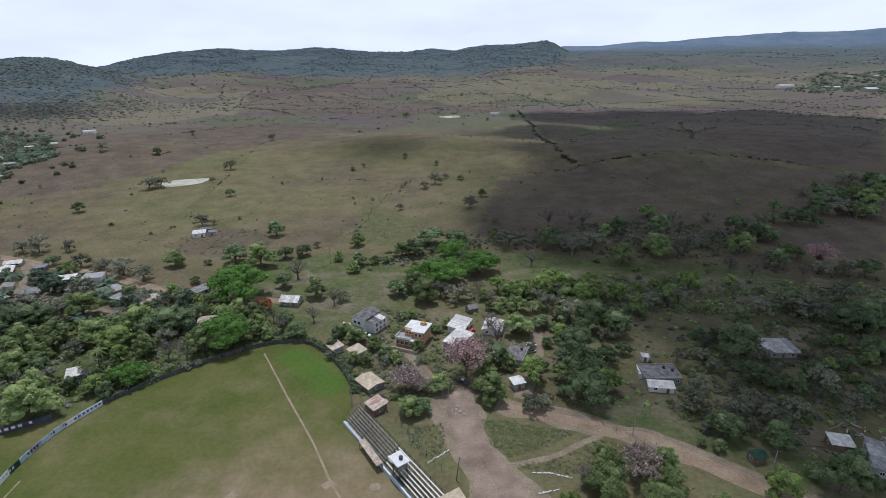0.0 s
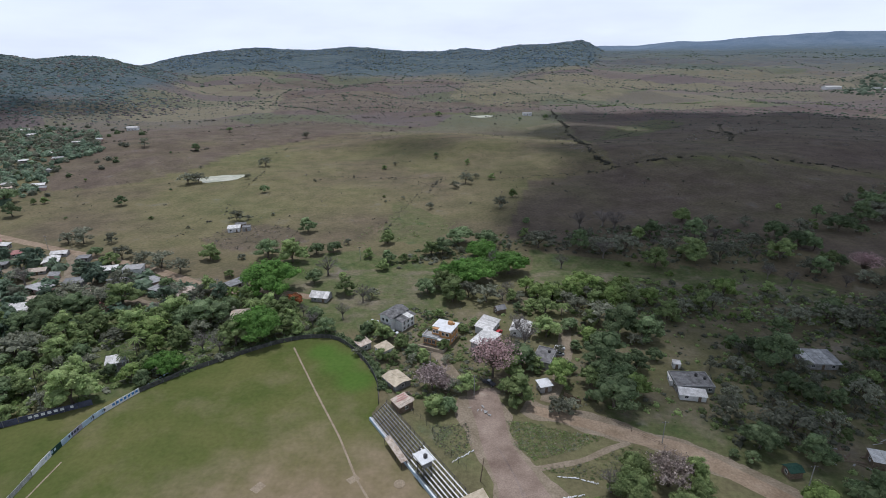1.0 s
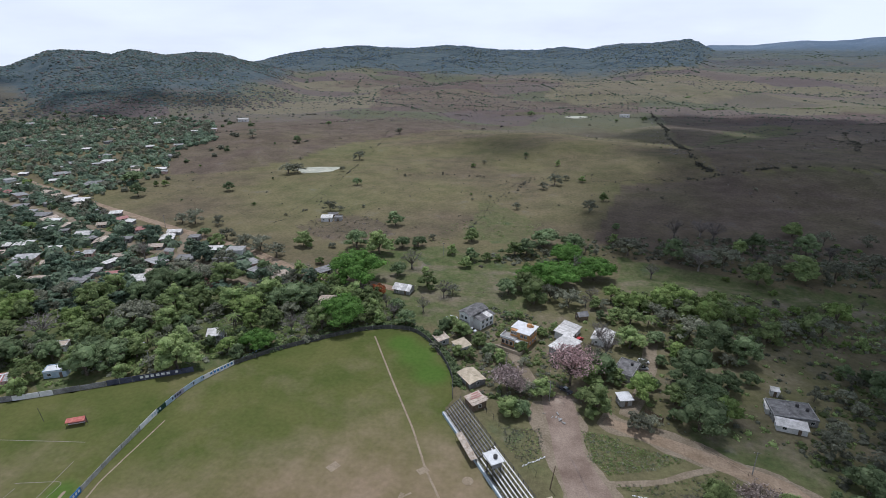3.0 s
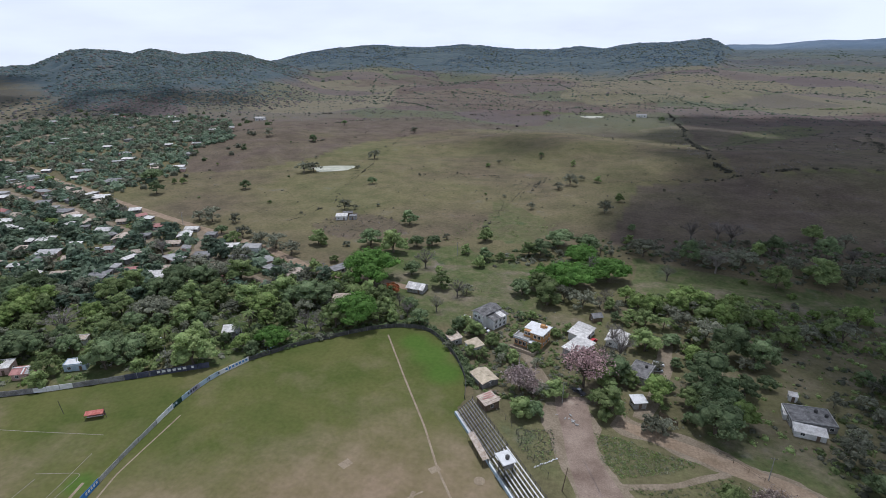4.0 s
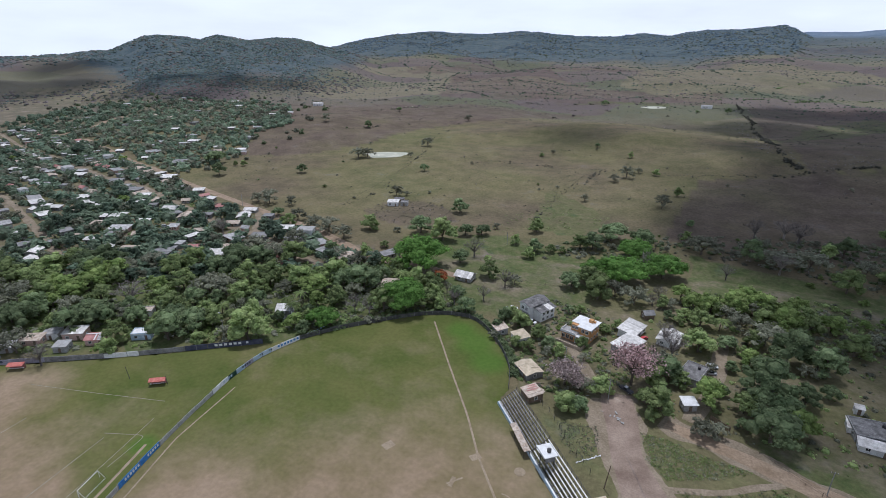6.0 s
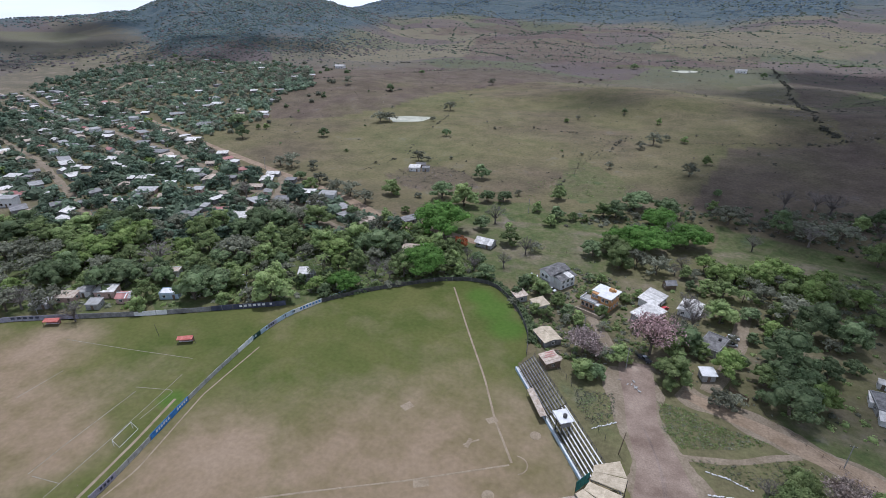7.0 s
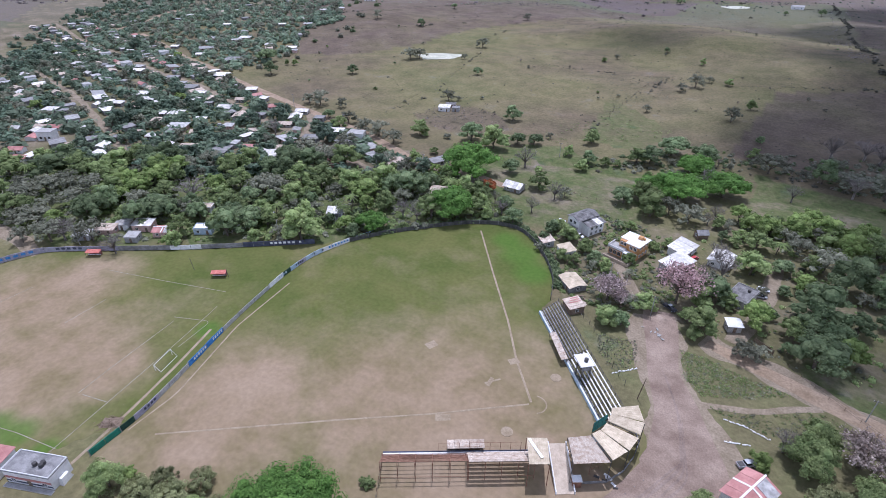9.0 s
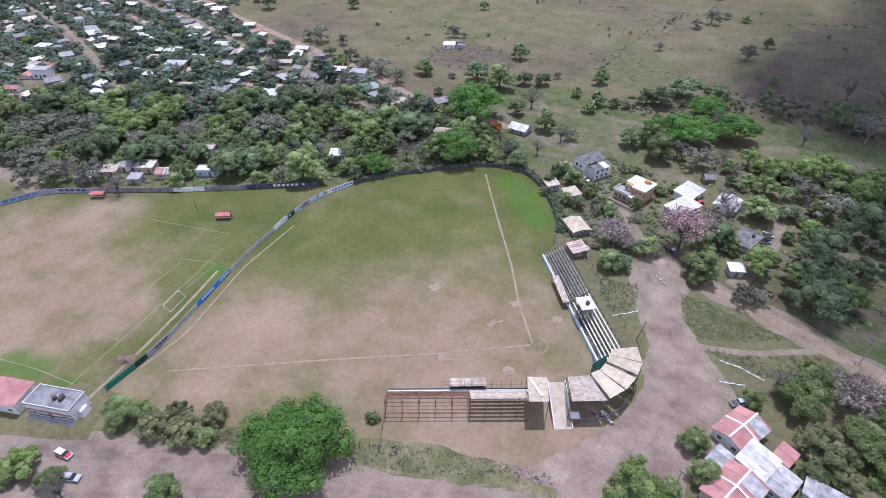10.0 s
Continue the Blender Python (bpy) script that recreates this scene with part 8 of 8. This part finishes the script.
# hedgerows of the near pasture
HEDGES = (
    ([(145.3, 1050.6), (138.1, 794.8), (117.6, 552.5), (128.4, 487.3)], 1.9, 1.2, 3.6, M_SCRUB), ([(27.8, 467.4), (59.1, 475.6), (112.0, 483.6), (140.9, 495.9)], 1.8, 0.7, 1.9, M_SCRUB),
    ([(140.9, 495.9), (180.2, 503.9), (222.2, 502.3), (277.2, 504.0), (315.9, 495.6), (334.5, 475.0), (370.2, 435.6)], 1.6, 0.8, 2.6, M_SCRUB),
    ([(167.5, 704.5), (232.3, 803.5), (303.8, 865.3), (339.8, 820.8), (318.1, 686.4)], 2.6, 0.8, 2.2, M_SCRUB), ([(312.8, 674.5), (389.7, 782.1), (459.6, 805.4), (525.1, 777.6), (576.0, 747.6), (542.9, 660.1)], 2.6, 0.8, 2.6, M_SCRUB),
    ([(377.3, 869.5), (346.1, 766.5), (300.6, 642.4)], 2.4, 1.0, 3.0, M_SCRUB),
    ([(15.7, 977.1), (120.0, 1000.1), (232.1, 1037.0), (382.7, 1008.9), (486.2, 907.8), (566.2, 843.0), (731.9, 897.8)], 3.2, 0.8, 2.4, M_SCRUB),
    ([(119.7, 1097.2), (249.3, 1118.6), (407.1, 1249.5), (519.8, 1212.2), (673.4, 1153.1), (802.5, 1115.7), (831.8, 1026.2)], 4.2, 1.8, 5.0, M_DARK),
    ([(-46.3, 271.8), (-31.7, 280.3), (-10.6, 291.8), (28.6, 298.3), (59.1, 297.9), (101.7, 282.8), (146.3, 274.1), (186.8, 263.2), (225.0, 247.5)], 2.0, 0.6, 2.0, M_SCRUB),
    ([(-136.1, 486.8), (-102.8, 487.2), (-59.3, 482.7), (-18.3, 474.1), (5.8, 468.4)], 2.6, 0.6, 2.0, M_SCRUB), ([(-476.5, 609.8), (-398.9, 651.6), (-353.3, 773.6), (-262.3, 835.4), (-151.7, 947.4), (-54.2, 940.8)], 3.0, 0.8, 2.4, M_SCRUB),
    ([(-332.6, 575.3), (-316.5, 609.0)], 2.5, 1.2, 2.6, M_SCRUB), ([(-190.8, 299.8), (-189.0, 345.0), (-191.6, 412.5), (-217.6, 546.0), (-255.9, 814.8)], 2.2, 0.5, 1.5, M_SCRUB),
    ([(237.4, 1269.6), (328.6, 1388.6), (404.8, 1406.8)], 5.0, 2.5, 5.5, M_DARK), ([(-453.7, 815.0), (-331.7, 864.5), (-197.0, 969.7), (-59.3, 1013.1), (49.0, 1033.5), (165.9, 1065.5)], 6.0, 0.9, 3.4, M_SCRUB),
    ([(-62.0, 330.0), (-52.6, 362.1), (-40.8, 438.9), (-30.9, 473.0)], 2.4, 0.6, 1.9, M_SCRUB), ([(-184.9, 364.2), (-144.4, 353.5), (-146.4, 319.0), (-158.6, 314.1)], 2.6, 0.5, 1.2, M_OLIVE),
    ([(-586.3, 708.7), (-439.8, 714.9), (-319.8, 792.8)], 6.5, 0.8, 2.8, M_OLIVE), ([(-205.2, 1073.3), (-75.6, 1134.1), (132.4, 1109.2), (481.5, 1278.2)], 12.0, 2.0, 4.5, M_OLIVE))
for line, gap, lo, hi, m in HEDGES:
    q, s_ = [], []
    total = run_length(line)
    t = 0.0
    while t < total - 0.1:
        x, y, _ = along(line, t)
        x, y = x + rng.normal(0, 1.6) + 3.5 * math.sin(t * 0.045 + total), y + rng.normal(0, 1.6)
        q.append((x, y, float(land(x, y))))
        s_.append(rng.uniform(lo, hi) * 0.62 * (1 + 0.5 * math.sin(t * 0.05 + total)))
        t += gap * (rng.uniform(0.3, 1.5) if rng.random() < 0.9 else rng.uniform(3, 9))
    clumps("hedgerow", q, s_, 14, 0.32, m, "uneven hedgerow of scrub along a pasture fence", "hedge", 0.9, int(total))
# low tufts all over the pasture
p = spots([(-430, 400), (-300, 345), (-120, 300), (100, 310), (300, 400), (500, 620), (300, 900), (-350, 900)], 6000)
clumps("grass_tuft", p, np.exp(rng.normal(-0.95, 0.5, len(p))) * (0.5 + np.hypot(p[:, 0], p[:, 1]) / 900), 6, 0.45, M_SCRUB, "low weeds and tufts dotted over the pasture", "weeds", 0.7, 51, core=False)
# bare grey scrub along the gullies and round the farm mound
for poly, n, lo, hi, m, sd in (([(134.4, 990.9), (160.4, 992.5), (121.6, 603.8), (132.9, 495.2), (120.8, 476.7), (100.5, 573.1)], 130, 0.6, 1.9, M_GREY, 71), ([(122.6, 508.4), (176.3, 543.9), (203.1, 522.9), (143.7, 486.4)], 70, 0.6, 1.7, M_GREY, 72),
                               ([(266.3, 732.2), (422.9, 890.7), (435.9, 824.3), (256.6, 614.2)], 90, 0.8, 2.4, M_GREY, 73), ([(365.2, 590.3), (597.1, 811.0), (580.0, 704.2), (477.3, 573.9), (396.8, 561.7)], 120, 0.9, 2.8, M_GREY, 74),
                               (MOUND, 170, 0.4, 1.2, M_SCRUB, 75), (MOUND, 90, 0.4, 1.1, M_GREY, 79), ([(-71.8, 453.8), (-29.1, 487.4), (2.5, 466.3), (-25.0, 411.5), (-51.7, 355.6)], 150, 0.3, 1.1, M_OLIVE, 76),
                               ([(32.8, 306.4), (81.6, 339.9), (152.9, 347.5), (200.4, 327.6), (183.4, 296.2), (71.3, 292.0)], 150, 0.7, 2.0, M_GREY, 77), ([(-105.2, 291.5), (-83.3, 327.9), (-49.4, 352.9), (-9.9, 345.4), (-34.1, 315.7), (-75.9, 294.7)], 110, 0.4, 1.3, M_GREEN, 78)):
    pp = spots(poly, n, 0.5, 0.2)
    clumps("scrub", pp, rng.uniform(lo, hi, len(pp)), 16, 0.24, m, "leafless grey scrub along a gully" if m is M_GREY else "low scrub dotted over the slope", "scrub", 0.8, sd, core=False)


# ---- vehicles ----
def paint(name, c):
    return material(name, c, tuple(min(1, q * 1.15) for q in c), 0.5, 6, rough=0.3, bump=0, spec=0.5, grain=0.05)


M_CARWHITE, M_CARSILVER, M_CARRED, M_CARDARK = paint("white_car_paint", (0.72, 0.72, 0.72)), paint("silver_car_paint", (0.40, 0.41, 0.42)), paint("red_car_paint", (0.45, 0.03, 0.03)), paint("dark_car_paint", (0.05, 0.05, 0.06))
M_TYRE = material("tyre_rubber", (0.015, 0.015, 0.015), (0.03, 0.03, 0.03), 2, 9, rough=0.9)
M_LAMP = material("lamp_glass", (0.6, 0.6, 0.58), (0.7, 0.7, 0.68), 2, 9, rough=0.2, bump=0)


def extrude_profile(prof, w, inset=0.0):
    """A body from a side outline (x, z), w wide, narrowed at the top by inset."""
    g = Geo()
    zs = [p[1] for p in prof]
    lo, hi = min(zs), max(zs)
    k = [w / 2 - inset * (p[1] - lo) / (hi - lo + 1e-9) for p in prof]
    n = len(prof)
    g.add([(p[0], -q, p[1]) for p, q in zip(prof, k)] + [(p[0], q, p[1]) for p, q in zip(prof, k)],
          [tuple(range(n)), tuple(range(2 * n - 1, n - 1, -1))] + [(i, n + i, n + (i + 1) % n, (i + 1) % n) for i in range(n)])
    return g


def car(x, y, rz, body, label, style="hatch", roof=None, z=None):
    c = thing("car" if style != "pickup" else "pickup", x, y, float(land(x, y)) + 0.09 if z is None else z, rz, label, "car" if style != "pickup" else "pickup truck", "parked vehicles")
    low = [(-2.05, 0.35), (-2.1, 0.75), (-1.95, 0.92), (1.0, 0.95), (1.9, 0.82), (2.1, 0.65), (2.08, 0.32)]
    if style == "pickup":
        low = [(-2.5, 0.45), (-2.5, 1.0), (0.9, 1.02), (2.2, 0.95), (2.45, 0.75), (2.45, 0.42)]
    part("body", extrude_profile(low, 1.72, 0.06), body, c)
    if style == "pickup":
        cab = [(-0.75, 1.0), (-0.6, 1.62), (0.35, 1.65), (1.0, 1.0)]
        part("bed", Geo().box((-1.65, 0, 1.03), (1.5, 1.45, 0.04)), M_DARKSTEEL, c)
    else:
        cab = [(-1.95, 0.9), (-1.75, 1.36), (-0.2, 1.45), (0.35, 1.4), (1.15, 0.92)]
    part("cabin", extrude_profile(cab, 1.62, 0.18), M_GLASS, c)
    top = [(p[0], p[1]) for p in cab if p[1] > 1.3]
    part("roof", Geo().box(((top[0][0] + top[-1][0]) / 2, 0, max(p[1] for p in cab) + 0.01), (top[-1][0] - top[0][0] + 0.15, 1.32, 0.06)), roof or body, c)
    ex = 1.35 if style != "pickup" else 1.6
    for sx in (-ex, ex):
        for sy in (-0.8, 0.8):
            wh = part("wheel", Geo().cyl((sx, sy - 0.1, 0.31), (sx, sy + 0.1, 0.31), 0.31, 0.31, 14), M_TYRE, c)
            part("rim", Geo().cyl((sx, sy * 1.14 - 0.02, 0.31), (sx, sy * 1.14 + 0.02, 0.31), 0.18, 0.18, 10), M_CARSILVER, wh)
    for sy in (-0.62, 0.62):
        part("headlight", Geo().box((low[-2][0] - 0.02, sy, 0.68), (0.1, 0.32, 0.14)), M_LAMP, c)
        part("tail_light", Geo().box((low[1][0] + 0.02, sy, 0.72), (0.08, 0.25, 0.16)), M_CARRED, c)
    return c


car(-107.8, 20.8, 6, M_CARWHITE, "white taxi with a red bonnet on the village road", roof=M_CARWHITE)
bonnet = scene.objects["car"]
part("bonnet", Geo().slab([(1.05, -0.72, 0.99), (1.95, -0.7, 0.87), (1.95, 0.7, 0.87), (1.05, 0.72, 0.99)], 0.03), M_CARRED, bonnet, "red painted bonnet")
part("door_stripe", Geo().box((0, 0, 0.62), (2.6, 1.75, 0.16)), M_CARRED, bonnet, "red side stripe")
car(-101.0, 17.9, 20, M_CARSILVER, "silver car parked beside the village road")
car(-43.5, 205.2, 10, M_CARWHITE, "white pickup parked beside the two-storey house", "pickup")
car(-33.1, 196.6, -20, M_CARWHITE, "white car parked before the two-storey house")
car(35.3, 187.7, 5, M_CARWHITE, "white car parked in a trodden yard")
car(34.4, 183.2, 8, M_CARSILVER, "pale car parked beside a cement house")
car(6.6, 162.3, -35, M_CARDARK, "dark pickup under a blossom tree", "pickup", M_CARSILVER)
car(30.4, 106.0, 35, M_CARSILVER, "grey pickup parked by the white stones", "pickup")
car(11.5, 199.1, 60, M_CARRED, "red car parked between white roofs")
for q, m, lab in (((-272.7, 233.1), M_CARSILVER, "silver car on a village street"), ((-228.6, 213.5), M_CARWHITE, "white car on a village street"), ((-269.1, 171.8), M_CARWHITE, "white car by the lower street"), ((-272.7, 227.2), M_CARDARK, "dark car on a village street"),
                  ((-272.0, 223.0), M_CARDARK, "dark car parked on a village street"), ((-429.9, 282.6), M_CARWHITE, "white car far along the street"), ((-235.1, 259.0), M_CARWHITE, "white car on the edge road")):
    car(*q, 25, m, lab)

# ---- poles, fences, stones, clutter ----
def pole(x, y, h, label, arms=1, lean=0.0):
    p = thing("utility_pole", x, y, float(land(x, y)), 0, label, "pole", "utility poles")
    part("shaft", Geo().cyl((0, 0, -0.3), (lean, lean * 0.3, h), 0.16, 0.10, 8), M_CEMENT if arms else M_WOOD, p)
    for k in range(arms):
        part("crossarm", Geo().beam((lean - 0.9, lean * 0.3, h - 0.4 - 0.7 * k), (lean + 0.9, lean * 0.3, h - 0.4 - 0.7 * k), 0.1, 0.1), M_DARKSTEEL, p)
        for sx in (-0.8, 0.8):
            part("insulator", Geo().cyl((lean + sx, lean * 0.3, h - 0.35 - 0.7 * k), (lean + sx, lean * 0.3, h - 0.15 - 0.7 * k), 0.05, 0.04, 6), M_WHITE, p)
    return p


for q, h, a in (((3.1, 116.2), 8.0, 0), ((1.2, 155.2), 8.5, 1), ((-15.2, 169.6), 8.5, 1), ((18.6, 75.2), 8, 1), ((92.7, 118.5), 8, 1), ((58.7, 134.7), 8, 1), ((-213.6, 100.2), 9, 1), ((-145.1, 140.9), 8.5, 1), ((-123.8, 229.1), 9, 1),
                ((-199.7, 265.6), 9, 1), ((-258.5, 287.7), 9, 1), ((-249.4, 244.3), 9, 1), ((-350.8, 287.6), 9, 1), ((-406.7, 292.8), 9, 1), ((-273.4, 169.1), 9, 1), ((-64.5, 279.5), 8, 1)):
    pole(*q, h, "slender concrete utility pole with a crossarm" if a else "leaning bare timber pole beside the road", a, 0.0 if a else 0.9)
for q, h, ln in (((-157.4, 107.6), 5.0, -0.8), ((-142.2, 109.8), 3.6, -0.4)):
    p = thing("field_pole", *q, 0.05, 0, "thin leaning steel pole on the soccer field", "pole")
    part("shaft", Geo().cyl((0, 0, 0), (ln, 0, h), 0.09, 0.07, 6), M_DARKSTEEL, p)


def post_fence(pts, gap, h, label, mat=M_WOOD, rails=2, name="post_fence", r=0.07):
    f = thing(name, pts[0][0], pts[0][1], 0, 0, label, "fence")
    total = run_length(pts)
    n = max(2, int(total / gap))
    top = []
    for k in range(n + 1):
        x, y, _ = along(pts, total * k / n - (0.001 if k == n else 0))
        z = float(land(x, y))
        hh = h * rng.uniform(0.88, 1.08)
        px_, py_ = x - pts[0][0], y - pts[0][1]
        part("post", Geo().cyl((px_, py_, z - 0.2), (px_ + rng.normal(0, 0.05), py_ + rng.normal(0, 0.05), z + hh), r, r * 0.8, 5), mat, f)
        top.append((px_, py_, z))
    for j in range(rails):
        for a, b in zip(top, top[1:]):
            zz = h * (0.4 + 0.45 * j)
            part("wire", Geo().beam((a[0], a[1], a[2] + zz), (b[0], b[1], b[2] + zz), 0.03, 0.03), M_DARKSTEEL, f)
    return f


post_fence([(-53.2, 52.4), (-48.0, 53.5), (-43.6, 54.3)], 2.4, 2.2, "short row of dark fence posts by the stand", M_WOOD, 1, r=0.13)
post_fence([(-43.6, 54.3), (-47.3, 62.4), (-49.9, 68.2)], 3.0, 2.6, "rusty post and wire fence beside the stand", M_STEEL, 2)
post_fence([(-0.9, 119.8), (-8.1, 129.5), (-15.3, 140.9), (-23.9, 150.1)], 3.5, 2.2, "thin steel fence behind the grandstand", M_DARKSTEEL, 2)
post_fence([(8.5, 90.6), (4.0, 83.1), (0.0, 74.6), (-1.9, 67.5)], 3.0, 0.6, "low kerb posts along the road bend", M_CEMENT, 0)
post_fence([(38.2, 151.5), (49.6, 140.4), (64.1, 128.1)], 4.0, 1.4, "post and wire fence along the dirt road", M_WOOD, 2)
post_fence([(-194.5, 307.9), (-194.1, 362.2), (-198.1, 447.6)], 6.0, 1.4, "post and wire fence crossing the pasture", M_WOOD, 1)
post_fence([(-195.1, 465.6), (-137.3, 476.6), (-44.0, 477.0), (22.9, 471.4)], 7.0, 1.5, "old post fence across the hillside", M_WOOD, 1)
post_fence([(-54.1, 358.3), (-41.7, 448.8), (-25.9, 476.4)], 6.0, 1.4, "old post fence running up the slope", M_WOOD, 1)
post_fence([(-72.5, 252.9), (-40.2, 233.2), (-18.5, 238.0)], 4.0, 1.4, "post fence round the green meadow", M_WOOD, 1)
gate = thing("board_fence", 32.4, 156.4, 0.05, -38, "brown board fence at the end of the dirt road", "fence")
for k in range(11):
    part("board", Geo().box((k * 0.62, 0, 0.9), (0.5, 0.06, 1.7 + 0.1 * (k % 3))), M_WOOD, gate)
for sx in (0, 3.1, 6.2):
    part("post", Geo().cyl((sx, 0.1, 0), (sx, 0.1, 2.0), 0.09), M_WOOD, gate)

# white painted stones by the road
for a, b, n in (((25.1, 118.8), (30.5, 118.6), 16), ((30.5, 118.6), (35.9, 116.7), 16), ((25.5, 111.3), (31.4, 112.8), 17), ((-4.9, 123.1), (1.5, 128.4), 18)):
    for k in range(n):
        x, y = a[0] + (b[0] - a[0]) * k / n + rng.normal(0, 0.1), a[1] + (b[1] - a[1]) * k / n + rng.normal(0, 0.1)
        s = rng.uniform(0.16, 0.30)
        me_g = Geo().add([(v[0] * s * rng.uniform(0.8, 1.2), v[1] * s * rng.uniform(0.8, 1.2), v[2] * s * 0.7) for v in DOME_V.tolist()], [tuple(f) for f in DOME_F.tolist()])
        st = part("stone", me_g, M_WHITE)
        st.location = (x, y, 0.12 + s * 0.3)
        tagged(st, "white painted stone beside the road", "stone", "white roadside stones")

# red band on the roadside building, and a mural of plain bars
for h in [o for o in scene.objects if o.name.startswith("house") and o.get("label", "").startswith("white roadside building")]:
    part("band", Geo().box((0, -2.83, 2.2), (12.4, 0.06, 0.8)), M_REDROOF, h, "red painted band")
    part("lower_band", Geo().box((0, -2.83, 0.9), (12.4, 0.05, 0.5)), M_NAVY, h, "navy painted band")
    part("kerb", Geo().box((0, -3.6, 0.1), (13, 1.2, 0.2)), M_CEMENT, h)
    stair = part("stair", Geo().box((6.9, 0, 1.0), (1.2, 3.0, 2.0), 0, 0.7), M_WHITE, h)


def scrap(x, y, r, n, label, mats, long_=2.6):
    s = thing("scrap_pile", x, y, float(land(x, y)), 0, label, "rubble")
    for k in range(n):
        a = rng.uniform(0, 3.14)
        L = rng.uniform(0.8, long_)
        px_, py_ = rng.normal(0, r * 0.5), rng.normal(0, r * 0.5)
        d = Vector((math.cos(a), math.sin(a), rng.uniform(-0.08, 0.15))) * L / 2
        c = Vector((px_, py_, rng.uniform(0.1, 0.5)))
        part("plank" if L > 1.4 else "sheet", Geo().beam(c - d, c + d, rng.uniform(0.15, 0.7), 0.06), mats[k % len(mats)], s)


scrap(109.9, 130.6, 6, 22, "scattered planks and boards in a yard", [M_WOOD, M_CEMENT], 5)
scrap(130.2, 141.0, 5, 22, "heap of grey timber and rubble", [M_WOOD, M_CEMENT, M_DARKCEM], 4)
scrap(131.6, 134.2, 5, 16, "pile of old boards beside a shack", [M_WOOD, M_TIN], 3.5)
scrap(-21.8, 151.2, 4, 18, "loose branches and boards behind the shed", [M_WOOD, M_RUST], 3)
scrap(-9.7, 153.1, 4, 14, "grey debris on the trodden earth", [M_CEMENT, M_WOOD], 1.5)
scrap(4.4, 146.2, 3, 10, "broken concrete pieces at the road end", [M_CEMENT], 1.4)
scrap(-160.3, 155.2, 4, 12, "blue tarpaulins and oddments in a yard", [M_BLUE, M_WHITE, M_DARKSTEEL], 3)
scrap(-167.3, 138.1, 5, 12, "oddments scattered in a bare yard", [M_WHITE, M_WOOD, M_RUST], 2)
scrap(35.5, 94.0, 3, 10, "oddments stored between roofs", [M_DARKSTEEL, M_TIN, M_WOOD], 2)
scrap(0.9, 87.6, 2.5, 8, "rubbish under the stand roof", [M_DARKSTEEL, M_WHITE], 1.5)
